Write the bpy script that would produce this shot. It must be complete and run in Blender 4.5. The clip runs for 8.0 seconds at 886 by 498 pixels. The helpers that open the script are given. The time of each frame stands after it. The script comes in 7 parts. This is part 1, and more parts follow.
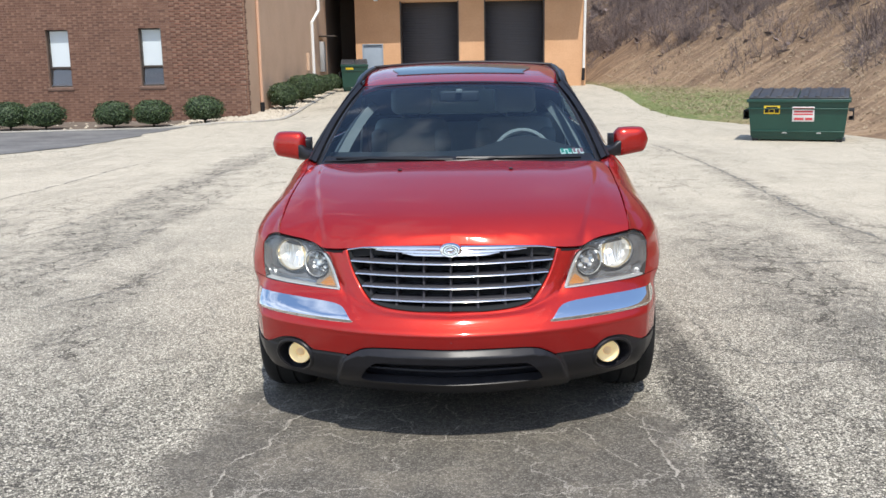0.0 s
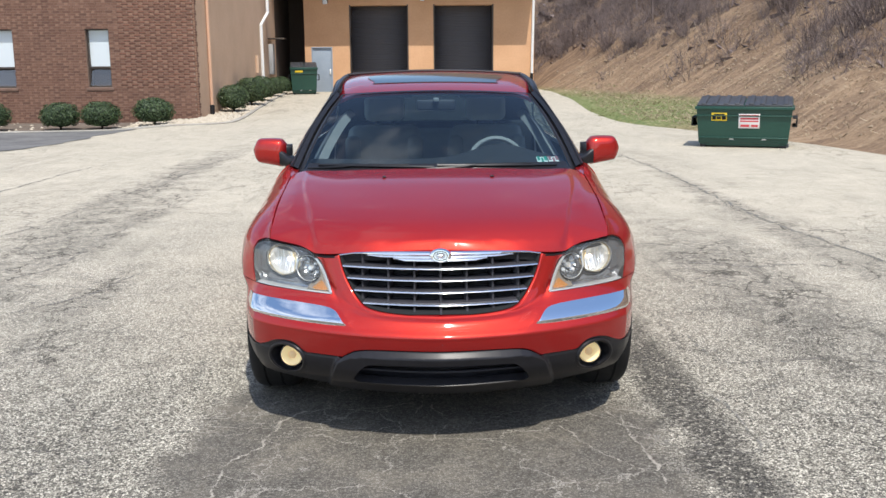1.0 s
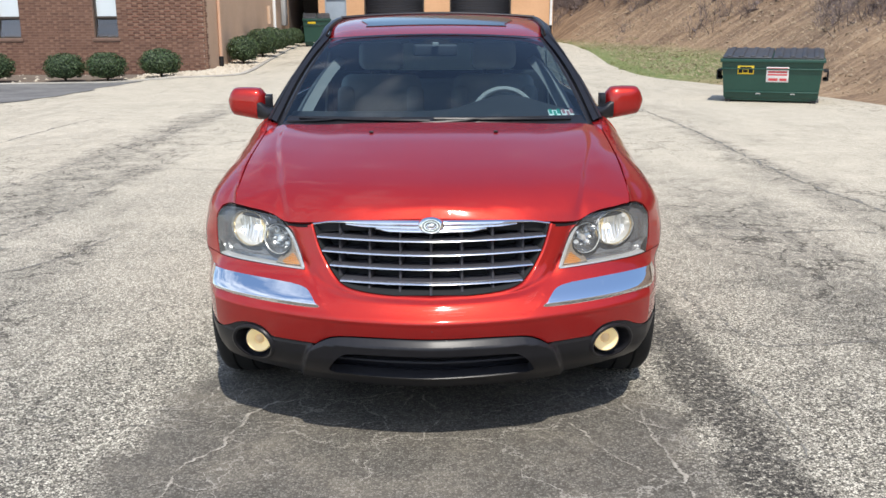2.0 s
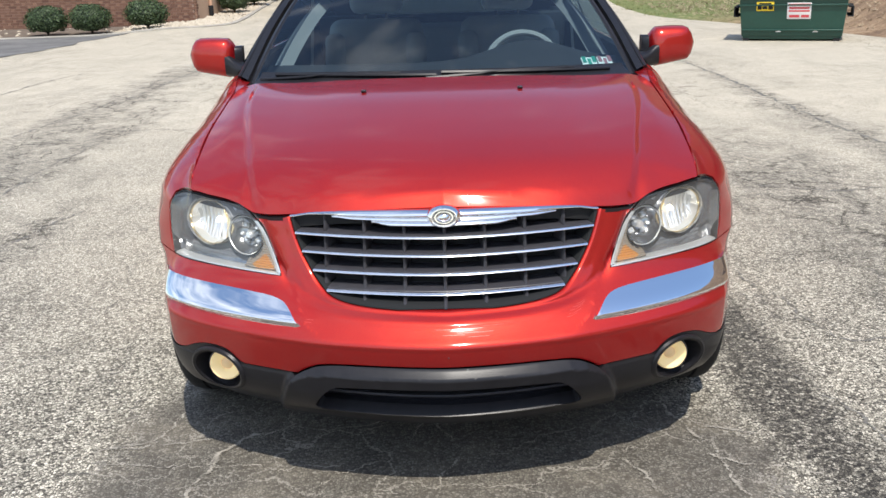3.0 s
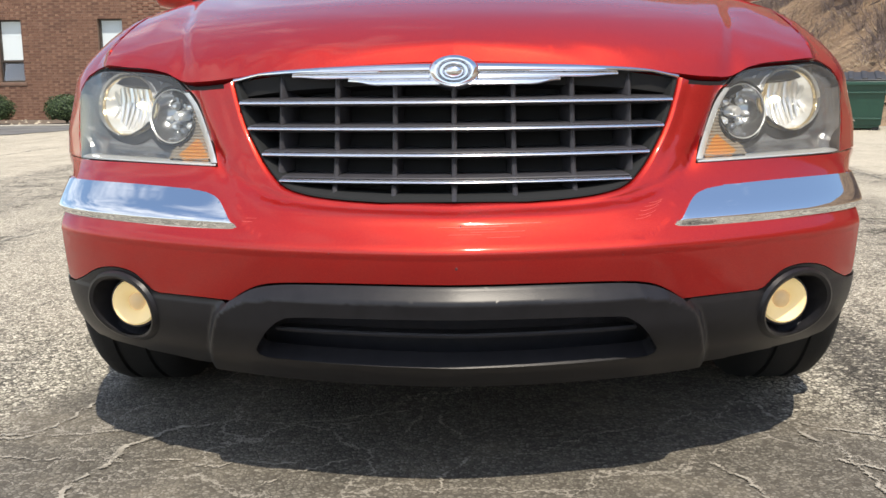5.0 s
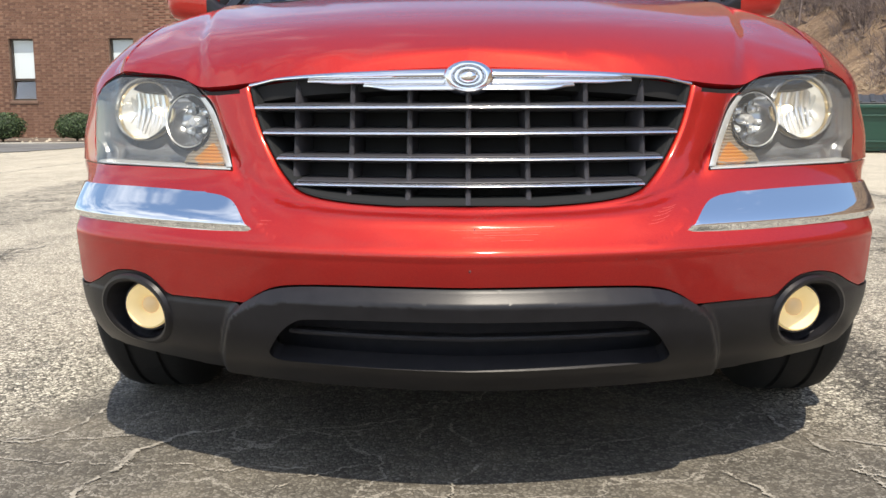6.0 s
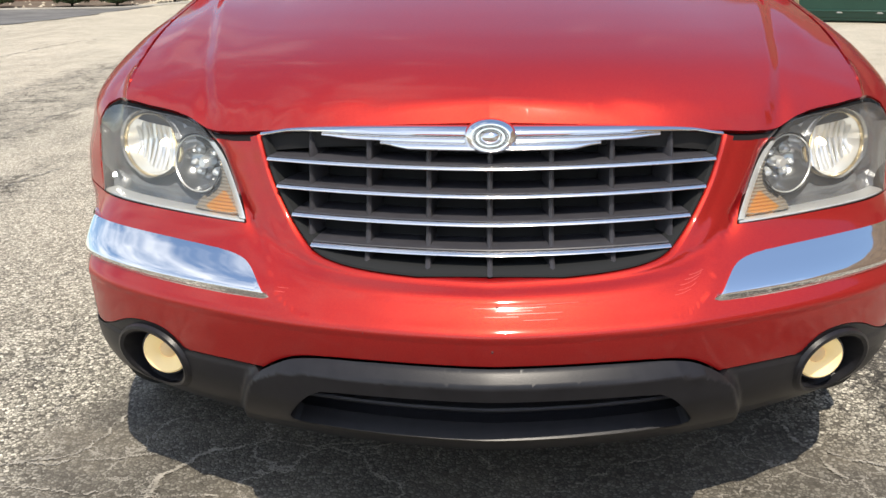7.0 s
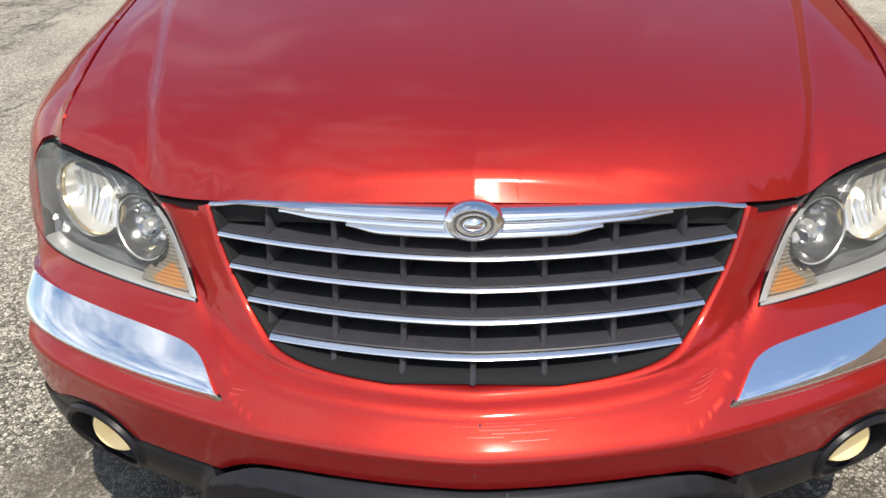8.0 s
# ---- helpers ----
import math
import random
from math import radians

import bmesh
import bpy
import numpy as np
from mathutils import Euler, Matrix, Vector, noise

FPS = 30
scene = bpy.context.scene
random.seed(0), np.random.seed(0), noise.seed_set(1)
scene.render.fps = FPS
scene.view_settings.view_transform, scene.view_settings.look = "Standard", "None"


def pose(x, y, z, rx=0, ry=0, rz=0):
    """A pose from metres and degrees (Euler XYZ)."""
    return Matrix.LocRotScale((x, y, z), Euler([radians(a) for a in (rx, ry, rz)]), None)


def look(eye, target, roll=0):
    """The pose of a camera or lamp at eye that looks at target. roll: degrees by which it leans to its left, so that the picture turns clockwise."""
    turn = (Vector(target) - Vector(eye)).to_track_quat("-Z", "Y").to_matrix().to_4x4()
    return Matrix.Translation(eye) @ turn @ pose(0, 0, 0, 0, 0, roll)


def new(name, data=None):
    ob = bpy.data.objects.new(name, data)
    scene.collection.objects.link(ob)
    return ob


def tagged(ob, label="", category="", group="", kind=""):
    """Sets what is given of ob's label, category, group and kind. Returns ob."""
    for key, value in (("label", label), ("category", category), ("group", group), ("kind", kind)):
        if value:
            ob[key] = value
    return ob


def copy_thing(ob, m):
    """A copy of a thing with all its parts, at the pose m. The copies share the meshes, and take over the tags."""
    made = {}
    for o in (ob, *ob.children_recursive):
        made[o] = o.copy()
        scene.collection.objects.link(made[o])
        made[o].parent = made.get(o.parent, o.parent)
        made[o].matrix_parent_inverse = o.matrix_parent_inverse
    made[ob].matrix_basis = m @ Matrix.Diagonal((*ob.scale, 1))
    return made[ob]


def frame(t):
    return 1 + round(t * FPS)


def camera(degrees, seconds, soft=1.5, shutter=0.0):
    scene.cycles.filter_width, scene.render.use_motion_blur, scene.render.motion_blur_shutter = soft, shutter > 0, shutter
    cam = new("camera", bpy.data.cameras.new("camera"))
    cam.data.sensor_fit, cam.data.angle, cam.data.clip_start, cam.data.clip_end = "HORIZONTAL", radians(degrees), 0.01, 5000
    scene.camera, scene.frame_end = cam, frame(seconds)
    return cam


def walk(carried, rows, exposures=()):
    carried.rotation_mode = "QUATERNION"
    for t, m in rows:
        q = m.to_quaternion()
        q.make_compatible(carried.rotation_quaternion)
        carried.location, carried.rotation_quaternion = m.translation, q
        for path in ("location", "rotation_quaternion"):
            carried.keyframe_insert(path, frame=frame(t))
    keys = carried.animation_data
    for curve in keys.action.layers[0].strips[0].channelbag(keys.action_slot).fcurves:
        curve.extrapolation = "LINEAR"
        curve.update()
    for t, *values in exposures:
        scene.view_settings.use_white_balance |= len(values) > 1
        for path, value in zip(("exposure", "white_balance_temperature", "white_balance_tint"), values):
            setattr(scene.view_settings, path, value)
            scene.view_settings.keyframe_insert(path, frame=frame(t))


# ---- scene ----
cam = camera(50.0, 8.0)
PATH = [
    (0, (0.146, 0.377, 1.636), (0.058, 2.337, 1.245), -1.0),
    (0.5, (-0.054, 0.203, 1.668), (-0.064, 2.164, 1.276), -0.2),
    (1, (-0.045, 0.233, 1.677), (-0.018, 2.195, 1.291), -0.4),
    (1.5, (0.055, 0.502, 1.65), (0.053, 2.458, 1.231), -0.3),
    (1.7, (0.077, 0.644, 1.636), (0.061, 2.594, 1.192), -0.0),
    (2.8, (-0.009, 1.548, 1.527), (-0.002, 3.468, 0.968), -1.7),
    (3, (0.017, 1.728, 1.541), (0.001, 3.64, 0.957), -1.6),
    (3.5, (0.026, 2.153, 1.458), (-0.027, 4.049, 0.822), -0.7),
    (4, (-0.002, 2.496, 1.202), (-0.034, 4.42, 0.656), -0.6),
    (4.5, (0.009, 2.51, 0.885), (-0.015, 4.469, 0.483), -0.1),
    (4.7, (0.028, 2.488, 0.833), (-0.018, 4.452, 0.458), -0.7),
    (5.8, (0.01, 2.452, 0.795), (-0.059, 4.43, 0.511), -0.1),
    (6, (0.012, 2.454, 0.782), (-0.054, 4.431, 0.486), -0.2),
    (6.5, (0.002, 2.507, 0.857), (-0.056, 4.463, 0.445), -0.7),
    (7, (-0.021, 2.584, 1.17), (-0.096, 4.491, 0.572), -0.5),
    (7.5, (-0.034, 2.735, 1.391), (-0.091, 4.584, 0.629), -0.7),
    (8, (0.018, 2.953, 1.456), (-0.07, 4.755, 0.592), -0.9),
]
walk(cam, [(t, look(eye, target, roll)) for t, eye, target, roll in PATH],
     [(0.0, 0.45, 6400, 10), (1.7, 0.45, 6450, 10), (3.5, 0.48, 6600, 10), (4.5, 0.50, 7000, 10), (6.0, 0.63, 7100, 10), (6.5, 0.61, 7100, 10), (7.0, 0.51, 7050, 10), (7.5, 0.38, 6950, 10), (8.0, 0.31, 6900, 10)])

# ---- daylight ----
SUN_WAY = Vector((0.125, -0.55, 1.0)).normalized()
SUN_ELEV = math.asin(SUN_WAY.z)
SUN_AZIM = math.atan2(SUN_WAY.x, SUN_WAY.y)
world = bpy.data.worlds.new("daylight")
scene.world = world
world.use_nodes = True
wn, wl = world.node_tree.nodes, world.node_tree.links
wn.clear()
w_out = wn.new("ShaderNodeOutputWorld")
w_bg = wn.new("ShaderNodeBackground")
w_sky = wn.new("ShaderNodeTexSky")
w_sky.sky_type = "NISHITA"
w_sky.sun_disc = False
w_sky.sun_elevation = SUN_ELEV
w_sky.sun_rotation = SUN_AZIM
w_sky.air_density, w_sky.dust_density, w_sky.ozone_density = 1.1, 0.5, 3.0
w_bg.inputs["Strength"].default_value = 0.15
# broken fair-weather cloud, thicker towards the west and thinning to clear sky in the north-east
w_co = wn.new("ShaderNodeTexCoord")
w_noise = wn.new("ShaderNodeTexNoise")
w_noise.inputs["Scale"].default_value = 4.6
w_noise.inputs["Detail"].default_value = 6.0
w_noise.inputs["Roughness"].default_value = 0.62
w_noise.inputs["Distortion"].default_value = 0.5
w_map = wn.new("ShaderNodeMapping")
w_map.inputs["Scale"].default_value = (1.0, 1.0, 2.2)
w_map.inputs["Location"].default_value = (0.3, 0.1, 0.0)
w_ramp = wn.new("ShaderNodeValToRGB")
w_ramp.color_ramp.elements[0].position = 0.48
w_ramp.color_ramp.elements[1].position = 0.95
w_mix = wn.new("ShaderNodeMix")
w_mix.data_type = "RGBA"
w_mix.inputs["B"].default_value = (8.6, 8.9, 9.5, 1.0)
wl.new(w_co.outputs["Generated"], w_map.inputs["Vector"])
wl.new(w_map.outputs["Vector"], w_noise.inputs["Vector"])
w_way = wn.new("ShaderNodeVectorMath")
w_way.operation = "DOT_PRODUCT"
w_way.inputs[1].default_value = (-0.12, -0.12, 0.0)
w_sum = wn.new("ShaderNodeMath")
wl.new(w_co.outputs["Generated"], w_way.inputs[0])
wl.new(w_noise.outputs["Fac"], w_sum.inputs[0])
wl.new(w_way.outputs["Value"], w_sum.inputs[1])
wl.new(w_sum.outputs["Value"], w_ramp.inputs["Fac"])
wl.new(w_ramp.outputs["Color"], w_mix.inputs["Factor"])
wl.new(w_sky.outputs["Color"], w_mix.inputs["A"])
wl.new(w_mix.outputs["Result"], w_bg.inputs["Color"])
wl.new(w_bg.outputs["Background"], w_out.inputs["Surface"])

sun_data = bpy.data.lights.new("sun", "SUN")
sun_data.energy, sun_data.angle, sun_data.color = 3.5, radians(0.53), (1.0, 0.95, 0.865)
sun = new("sun", sun_data)
sun.matrix_world = look(SUN_WAY * 60, (0, 0, 0))


# ---- materials ----
def shader(name, colour, rough=0.5, metal=0.0, **more):
    """A plain principled material; more sets further inputs by name with underscores for spaces."""
    m = bpy.data.materials.new(name)
    m.use_nodes = True
    p = m.node_tree.nodes["Principled BSDF"]
    p.inputs["Base Color"].default_value = (*colour, 1)
    p.inputs["Roughness"].default_value = rough
    p.inputs["Metallic"].default_value = metal
    for key, value in more.items():
        p.inputs[key.replace("_", " ")].default_value = value
    return m


def node(m, kind, **sets):
    n = m.node_tree.nodes.new(kind)
    for key, value in sets.items():
        n.inputs[key.replace("_", " ")].default_value = value
    return n


def link(m, a, b):
    m.node_tree.links.new(a, b)


def principled(m):
    return m.node_tree.nodes["Principled BSDF"]


def coords(m, scale=(1, 1, 1), kind="Object"):
    tc, mp = node(m, "ShaderNodeTexCoord"), node(m, "ShaderNodeMapping")
    mp.inputs["Scale"].default_value = scale
    link(m, tc.outputs[kind], mp.inputs["Vector"])
    return mp.outputs["Vector"]


def noise_tex(m, vec, scale, detail=4.0, rough=0.55, distort=0.0):
    n = node(m, "ShaderNodeTexNoise", Scale=scale, Detail=detail, Roughness=rough, Distortion=distort)
    link(m, vec, n.inputs["Vector"])
    return n.outputs["Fac"]


def ramp(m, fac, stops):
    r = node(m, "ShaderNodeValToRGB")
    els = r.color_ramp.elements
    while len(els) < len(stops):
        els.new(0.5)
    for e, (pos, col) in zip(els, stops):
        e.position = pos
        e.color = (*col, 1) if len(col) == 3 else (col[0], col[0], col[0], 1)
    link(m, fac, r.inputs["Fac"])
    return r.outputs["Color"]


def mix(m, fac, a, b, blend="MIX"):
    n = node(m, "ShaderNodeMix")
    n.data_type, n.blend_type = "RGBA", blend
    for sock, v in (("Factor", fac), ("A", a), ("B", b)):
        if isinstance(v, bpy.types.NodeSocket):
            link(m, v, n.inputs[sock])
        elif sock == "Factor":
            n.inputs[sock].default_value = v
        else:
            n.inputs[sock].default_value = (*v, 1)
    return n.outputs["Result"]


def math_node(m, op, a, b=0.0, clamp=False):
    n = node(m, "ShaderNodeMath")
    n.operation, n.use_clamp = op, clamp
    for i, v in enumerate((a, b)):
        if isinstance(v, bpy.types.NodeSocket):
            link(m, v, n.inputs[i])
        else:
            n.inputs[i].default_value = v
    return n.outputs["Value"]


def bump(m, height, strength, distance):
    b = node(m, "ShaderNodeBump", Strength=strength, Distance=distance)
    link(m, height, b.inputs["Height"])
    link(m, b.outputs["Normal"], principled(m).inputs["Normal"])


def mottled(name, c1, c2, scale, rough=0.7, fine=8.0, relief=0.3, dist=0.004, metal=0.0, random=0.0):
    """Two-scale mottled surface: broad stains and a finer grain with relief."""
    m = shader(name, c1, rough, metal)
    v = coords(m)
    a = noise_tex(m, v, scale, 5)
    b = noise_tex(m, v, scale * fine, 3)
    f = math_node(m, "ADD", math_node(m, "MULTIPLY", a, 0.65), math_node(m, "MULTIPLY", b, 0.35))
    col = ramp(m, f, [(0.34, c1), (0.66, c2)])
    if random:
        info = node(m, "ShaderNodeObjectInfo")
        amount = math_node(m, "ADD", math_node(m, "MULTIPLY", info.outputs["Random"], random), 1.0 - random / 2)
        hsv = node(m, "ShaderNodeHueSaturation")
        link(m, amount, hsv.inputs["Value"])
        link(m, col, hsv.inputs["Color"])
        col = hsv.outputs["Color"]
    link(m, col, principled(m).inputs["Base Color"])
    bump(m, b, relief, dist)
    return m


def glass(name, tint, rough=0.0, ior=1.5):
    """Thin pane: clear with a Fresnel gloss."""
    m = bpy.data.materials.new(name)
    m.use_nodes = True
    m.node_tree.nodes.remove(principled(m))
    out = m.node_tree.nodes["Material Output"]
    fr = node(m, "ShaderNodeFresnel", IOR=ior)
    tr, gl, mx = node(m, "ShaderNodeBsdfTransparent"), node(m, "ShaderNodeBsdfGlossy"), node(m, "ShaderNodeMixShader")
    tr.inputs["Color"].default_value = (*tint, 1)
    gl.inputs["Roughness"].default_value = rough
    link(m, fr.outputs["Fac"], mx.inputs["Fac"])
    link(m, tr.outputs["BSDF"], mx.inputs[1])
    link(m, gl.outputs["BSDF"], mx.inputs[2])
    link(m, mx.outputs["Shader"], out.inputs["Surface"])
    return m


def glow(name, colour, strength):
    m = shader(name, colour, 0.3)
    p = principled(m)
    p.inputs["Emission Color"].default_value = (*colour, 1)
    p.inputs["Emission Strength"].default_value = strength
    return m


def paint_material():
    """A deep red ground coat with bright flakes, both under clear lacquer."""
    m = shader("red_metallic_paint", (0.275, 0.005, 0.0125), 0.5, 0.0, Coat_Weight=1.0, Coat_Roughness=0.08, Coat_IOR=1.5, Specular_IOR_Level=0.0)
    base = principled(m)
    v = coords(m)
    vo = node(m, "ShaderNodeTexVoronoi", Scale=900.0)
    link(m, v, vo.inputs["Vector"])
    flake = node(m, "ShaderNodeBsdfPrincipled", Metallic=1.0, Roughness=0.45, Coat_Weight=1.0, Coat_Roughness=0.08, Coat_IOR=1.5)
    link(m, ramp(m, vo.outputs["Color"], [(0.0, (0.42, 0.021, 0.011)), (1.0, (0.62, 0.053, 0.018))]), flake.inputs["Base Color"])
    dust = noise_tex(m, v, 3.0, 6)
    link(m, ramp(m, dust, [(0.3, (0.46,)), (0.7, (0.52,))]), flake.inputs["Roughness"])
    both = node(m, "ShaderNodeMixShader", Fac=0.53)
    link(m, base.outputs["BSDF"], both.inputs[1])
    link(m, flake.outputs["BSDF"], both.inputs[2])
    link(m, both.outputs["Shader"], m.node_tree.nodes["Material Output"].inputs["Surface"])
    return m


M_PAINT = paint_material()
M_CHROME = shader("chrome", (0.86, 0.87, 0.88), 0.05, 1.0)
M_BAR = shader("chrome_bar", (0.90, 0.90, 0.90), 0.19, 1.0)
M_BADGE = shader("badge_chrome", (0.88, 0.88, 0.89), 0.10, 1.0)
M_MATTE = shader("matte_black_trim", (0.020, 0.021, 0.022), 0.85, 0.0, Specular_IOR_Level=0.12)
M_REFLECT = shader("silvered_reflector", (0.93, 0.93, 0.91), 0.24, 0.70)
M_SMOKE = shader("smoked_chrome", (0.33, 0.335, 0.345), 0.16, 0.85)
M_COLLAR = shader("shadow_dark_collar", (0.075, 0.078, 0.082), 0.25, 0.6)
M_RIBBED = shader("ribbed_clear_corner", (0.50, 0.43, 0.34), 0.24, 0.65)
M_BLACK = mottled("textured_black_plastic", (0.0095, 0.0092, 0.0112), (0.0160, 0.0155, 0.0182), 30, 0.36, 14, 0.25, 0.0006)
principled(M_BLACK).inputs["Specular IOR Level"].default_value = 0.32
M_GREY_PLASTIC = mottled("charcoal_plastic", (0.036, 0.035, 0.041), (0.050, 0.049, 0.056), 40, 0.42, 10, 0.15, 0.0004)
# near-black: hollows get their shade from this colour, dark fittings their black
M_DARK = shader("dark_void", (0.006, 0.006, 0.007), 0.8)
M_RUBBER = mottled("tyre_rubber", (0.004, 0.004, 0.0045), (0.008, 0.0078, 0.0078), 20, 0.85, 10, 0.4, 0.002)
M_RIM = shader("alloy", (0.55, 0.55, 0.56), 0.28, 0.9)
# silver tinted warm: the bulb's glow painted on some flutes and the rim
M_WARM_GLOW = shader("glow_tinted_reflector", (0.86, 0.70, 0.44), 0.18, 0.8)
M_BEZEL = shader("smoke_grey_bezel", (0.37, 0.375, 0.385), 0.22, 0.75)
M_SILVER = shader("satin_silver", (0.72, 0.73, 0.73), 0.32, 0.6)
M_PRIVACY = glass("privacy_glass", (0.035, 0.045, 0.048), 0.0, 1.52)
M_LENS = glass("clear_lens", (0.95, 0.97, 0.98), 0.0, 1.45)
# the moulded plastic has gone slightly hazy with age
lens_haze, lens_mix = node(M_LENS, "ShaderNodeBsdfDiffuse"), node(M_LENS, "ShaderNodeMixShader")
lens_haze.inputs["Color"].default_value = (0.80, 0.82, 0.82, 1)
lens_mix.inputs["Fac"].default_value = 0.040
lens_out = M_LENS.node_tree.nodes["Material Output"]
link(M_LENS, lens_out.inputs["Surface"].links[0].from_socket, lens_mix.inputs[1])
link(M_LENS, lens_haze.outputs["BSDF"], lens_mix.inputs[2])
link(M_LENS, lens_mix.outputs["Shader"], lens_out.inputs["Surface"])
M_AMBER = shader("amber_reflector", (0.74, 0.34, 0.08), 0.22, 0.55)
M_SCREEN = glass("windscreen_glass", (0.62, 0.83, 0.90), 0.0, 1.80)
M_TINT = glass("tinted_glass", (0.42, 0.46, 0.46), 0.0, 1.52)
M_FOG = glow("lit_fog_lamp", (0.96, 0.74, 0.38), 0.22)
M_FOG_CORE = glow("lit_fog_core", (0.86, 0.62, 0.34), 0.10)
M_BULB = glow("lit_bulb", (1.0, 0.84, 0.58), 2.0)
M_CLOTH = mottled("grey_beige_leather", (0.50, 0.49, 0.46), (0.60, 0.59, 0.56), 6, 0.55, 12, 0.2, 0.002)
M_DASH = mottled("dark_dash_vinyl", (0.02, 0.022, 0.026), (0.032, 0.034, 0.038), 12, 0.6, 12, 0.3, 0.001)
M_TRIM = shader("light_pillar_trim", (0.24, 0.25, 0.26), 0.6)
M_SUNROOF = shader("dark_roof_glass", (0.012, 0.016, 0.02), 0.10, 0.0, Specular_IOR_Level=0.4)
M_MIRROR = shader("mirror_silver", (0.9, 0.9, 0.9), 0.01, 1.0)


# ---- mesh helpers ----
def mesh_of(name, verts, faces, material, smooth=True, normals=None):
    me = bpy.data.meshes.new(name)
    me.from_pydata([tuple(v) for v in verts], [], faces)
    me.materials.append(material)
    me.polygons.foreach_set("use_smooth", [smooth] * len(me.polygons))
    me.update()
    if normals is not None:
        me.normals_split_custom_set_from_vertices([tuple(n) for n in normals])
    return me


def part(name, data, material, parent, label=""):
    """Links a mesh or bmesh in world places as one part under a thing or a part."""
    if isinstance(data, bmesh.types.BMesh):
        me = bpy.data.meshes.new(name)
        data.to_mesh(me)
        data.free()
        me.materials.append(material)
        data = me
    ob = new(name, data)
    if parent is not None:
        ob.parent = parent
        if parent.parent is None:
            ob.matrix_parent_inverse = parent.matrix_basis.inverted()
    return tagged(ob, label)


def root(name, place, label, category, group="", kind=""):
    ob = new(name)
    ob.empty_display_size = 0.1
    ob.location = place
    return tagged(ob, label, category, group, kind)


def smooth_shade(me, angle=35.0):
    me.polygons.foreach_set("use_smooth", [True] * len(me.polygons))
    me.set_sharp_from_angle(angle=radians(angle))
    return me


def box_bm(lo, hi, bevel=0.0, segments=2):
    bm = bmesh.new()
    bmesh.ops.create_cube(bm, size=1.0)
    for v in bm.verts:
        v.co = Vector([(a + b) / 2 + c * (b - a) for a, b, c in zip(lo, hi, v.co)])
    if bevel:
        bmesh.ops.bevel(bm, geom=list(bm.edges), offset=bevel, segments=segments, affect="EDGES", profile=0.5)
    for f in bm.faces:
        f.smooth = bevel > 0
    return bm


def join_bm(*bms):
    """One bmesh of several, which are freed."""
    out = bmesh.new()
    for b in bms:
        me = bpy.data.meshes.new("tmp")
        b.to_mesh(me)
        b.free()
        out.from_mesh(me)
        bpy.data.meshes.remove(me)
    return out


def transformed(bm, m):
    bmesh.ops.transform(bm, matrix=m, verts=bm.verts)
    return bm


def curve(points, n=8, closed=False):
    """Catmull-Rom points through the given ones."""
    pts = [np.array(p, float) for p in points]
    out = []
    count = len(pts) if closed else len(pts) - 1
    for i in range(count):
        p1, p2 = pts[i], pts[(i + 1) % len(pts)]
        p0 = pts[i - 1] if (i or closed) else 2 * p1 - p2
        p3 = pts[(i + 2) % len(pts)] if (closed or i + 2 < len(pts)) else 2 * p2 - p1
        for k in range(n):
            t = k / n
            out.append(0.5 * (2 * p1 + (p2 - p0) * t + (2 * p0 - 5 * p1 + 4 * p2 - p3) * t * t + (3 * p1 - p0 - 3 * p2 + p3) * t ** 3))
    if not closed:
        out.append(pts[-1])
    return out


def hermite(table):
    """A smooth monotone-ish interpolant through (place, value) rows."""
    xs = np.array([a for a, _ in table], float)
    ys = np.array([b for _, b in table], float)
    h, d = np.diff(xs), np.diff(ys) / np.diff(xs)
    m = np.zeros(len(xs))
    m[0], m[-1] = d[0], d[-1]
    for i in range(1, len(xs) - 1):
        m[i] = (d[i - 1] * h[i] + d[i] * h[i - 1]) / (h[i] + h[i - 1])

    def value(x):
        x = min(max(x, xs[0]), xs[-1])
        i = min(max(int(np.searchsorted(xs, x)) - 1, 0), len(h) - 1)
        t = (x - xs[i]) / h[i]
        return ((2 * t ** 3 - 3 * t * t + 1) * ys[i] + (t ** 3 - 2 * t * t + t) * h[i] * m[i]
                + (3 * t * t - 2 * t ** 3) * ys[i + 1] + (t ** 3 - t * t) * h[i] * m[i + 1])
    return value


def step(a, b, x):
    t = min(max((x - a) / (b - a), 0.0), 1.0)
    return t * t * (3 - 2 * t)


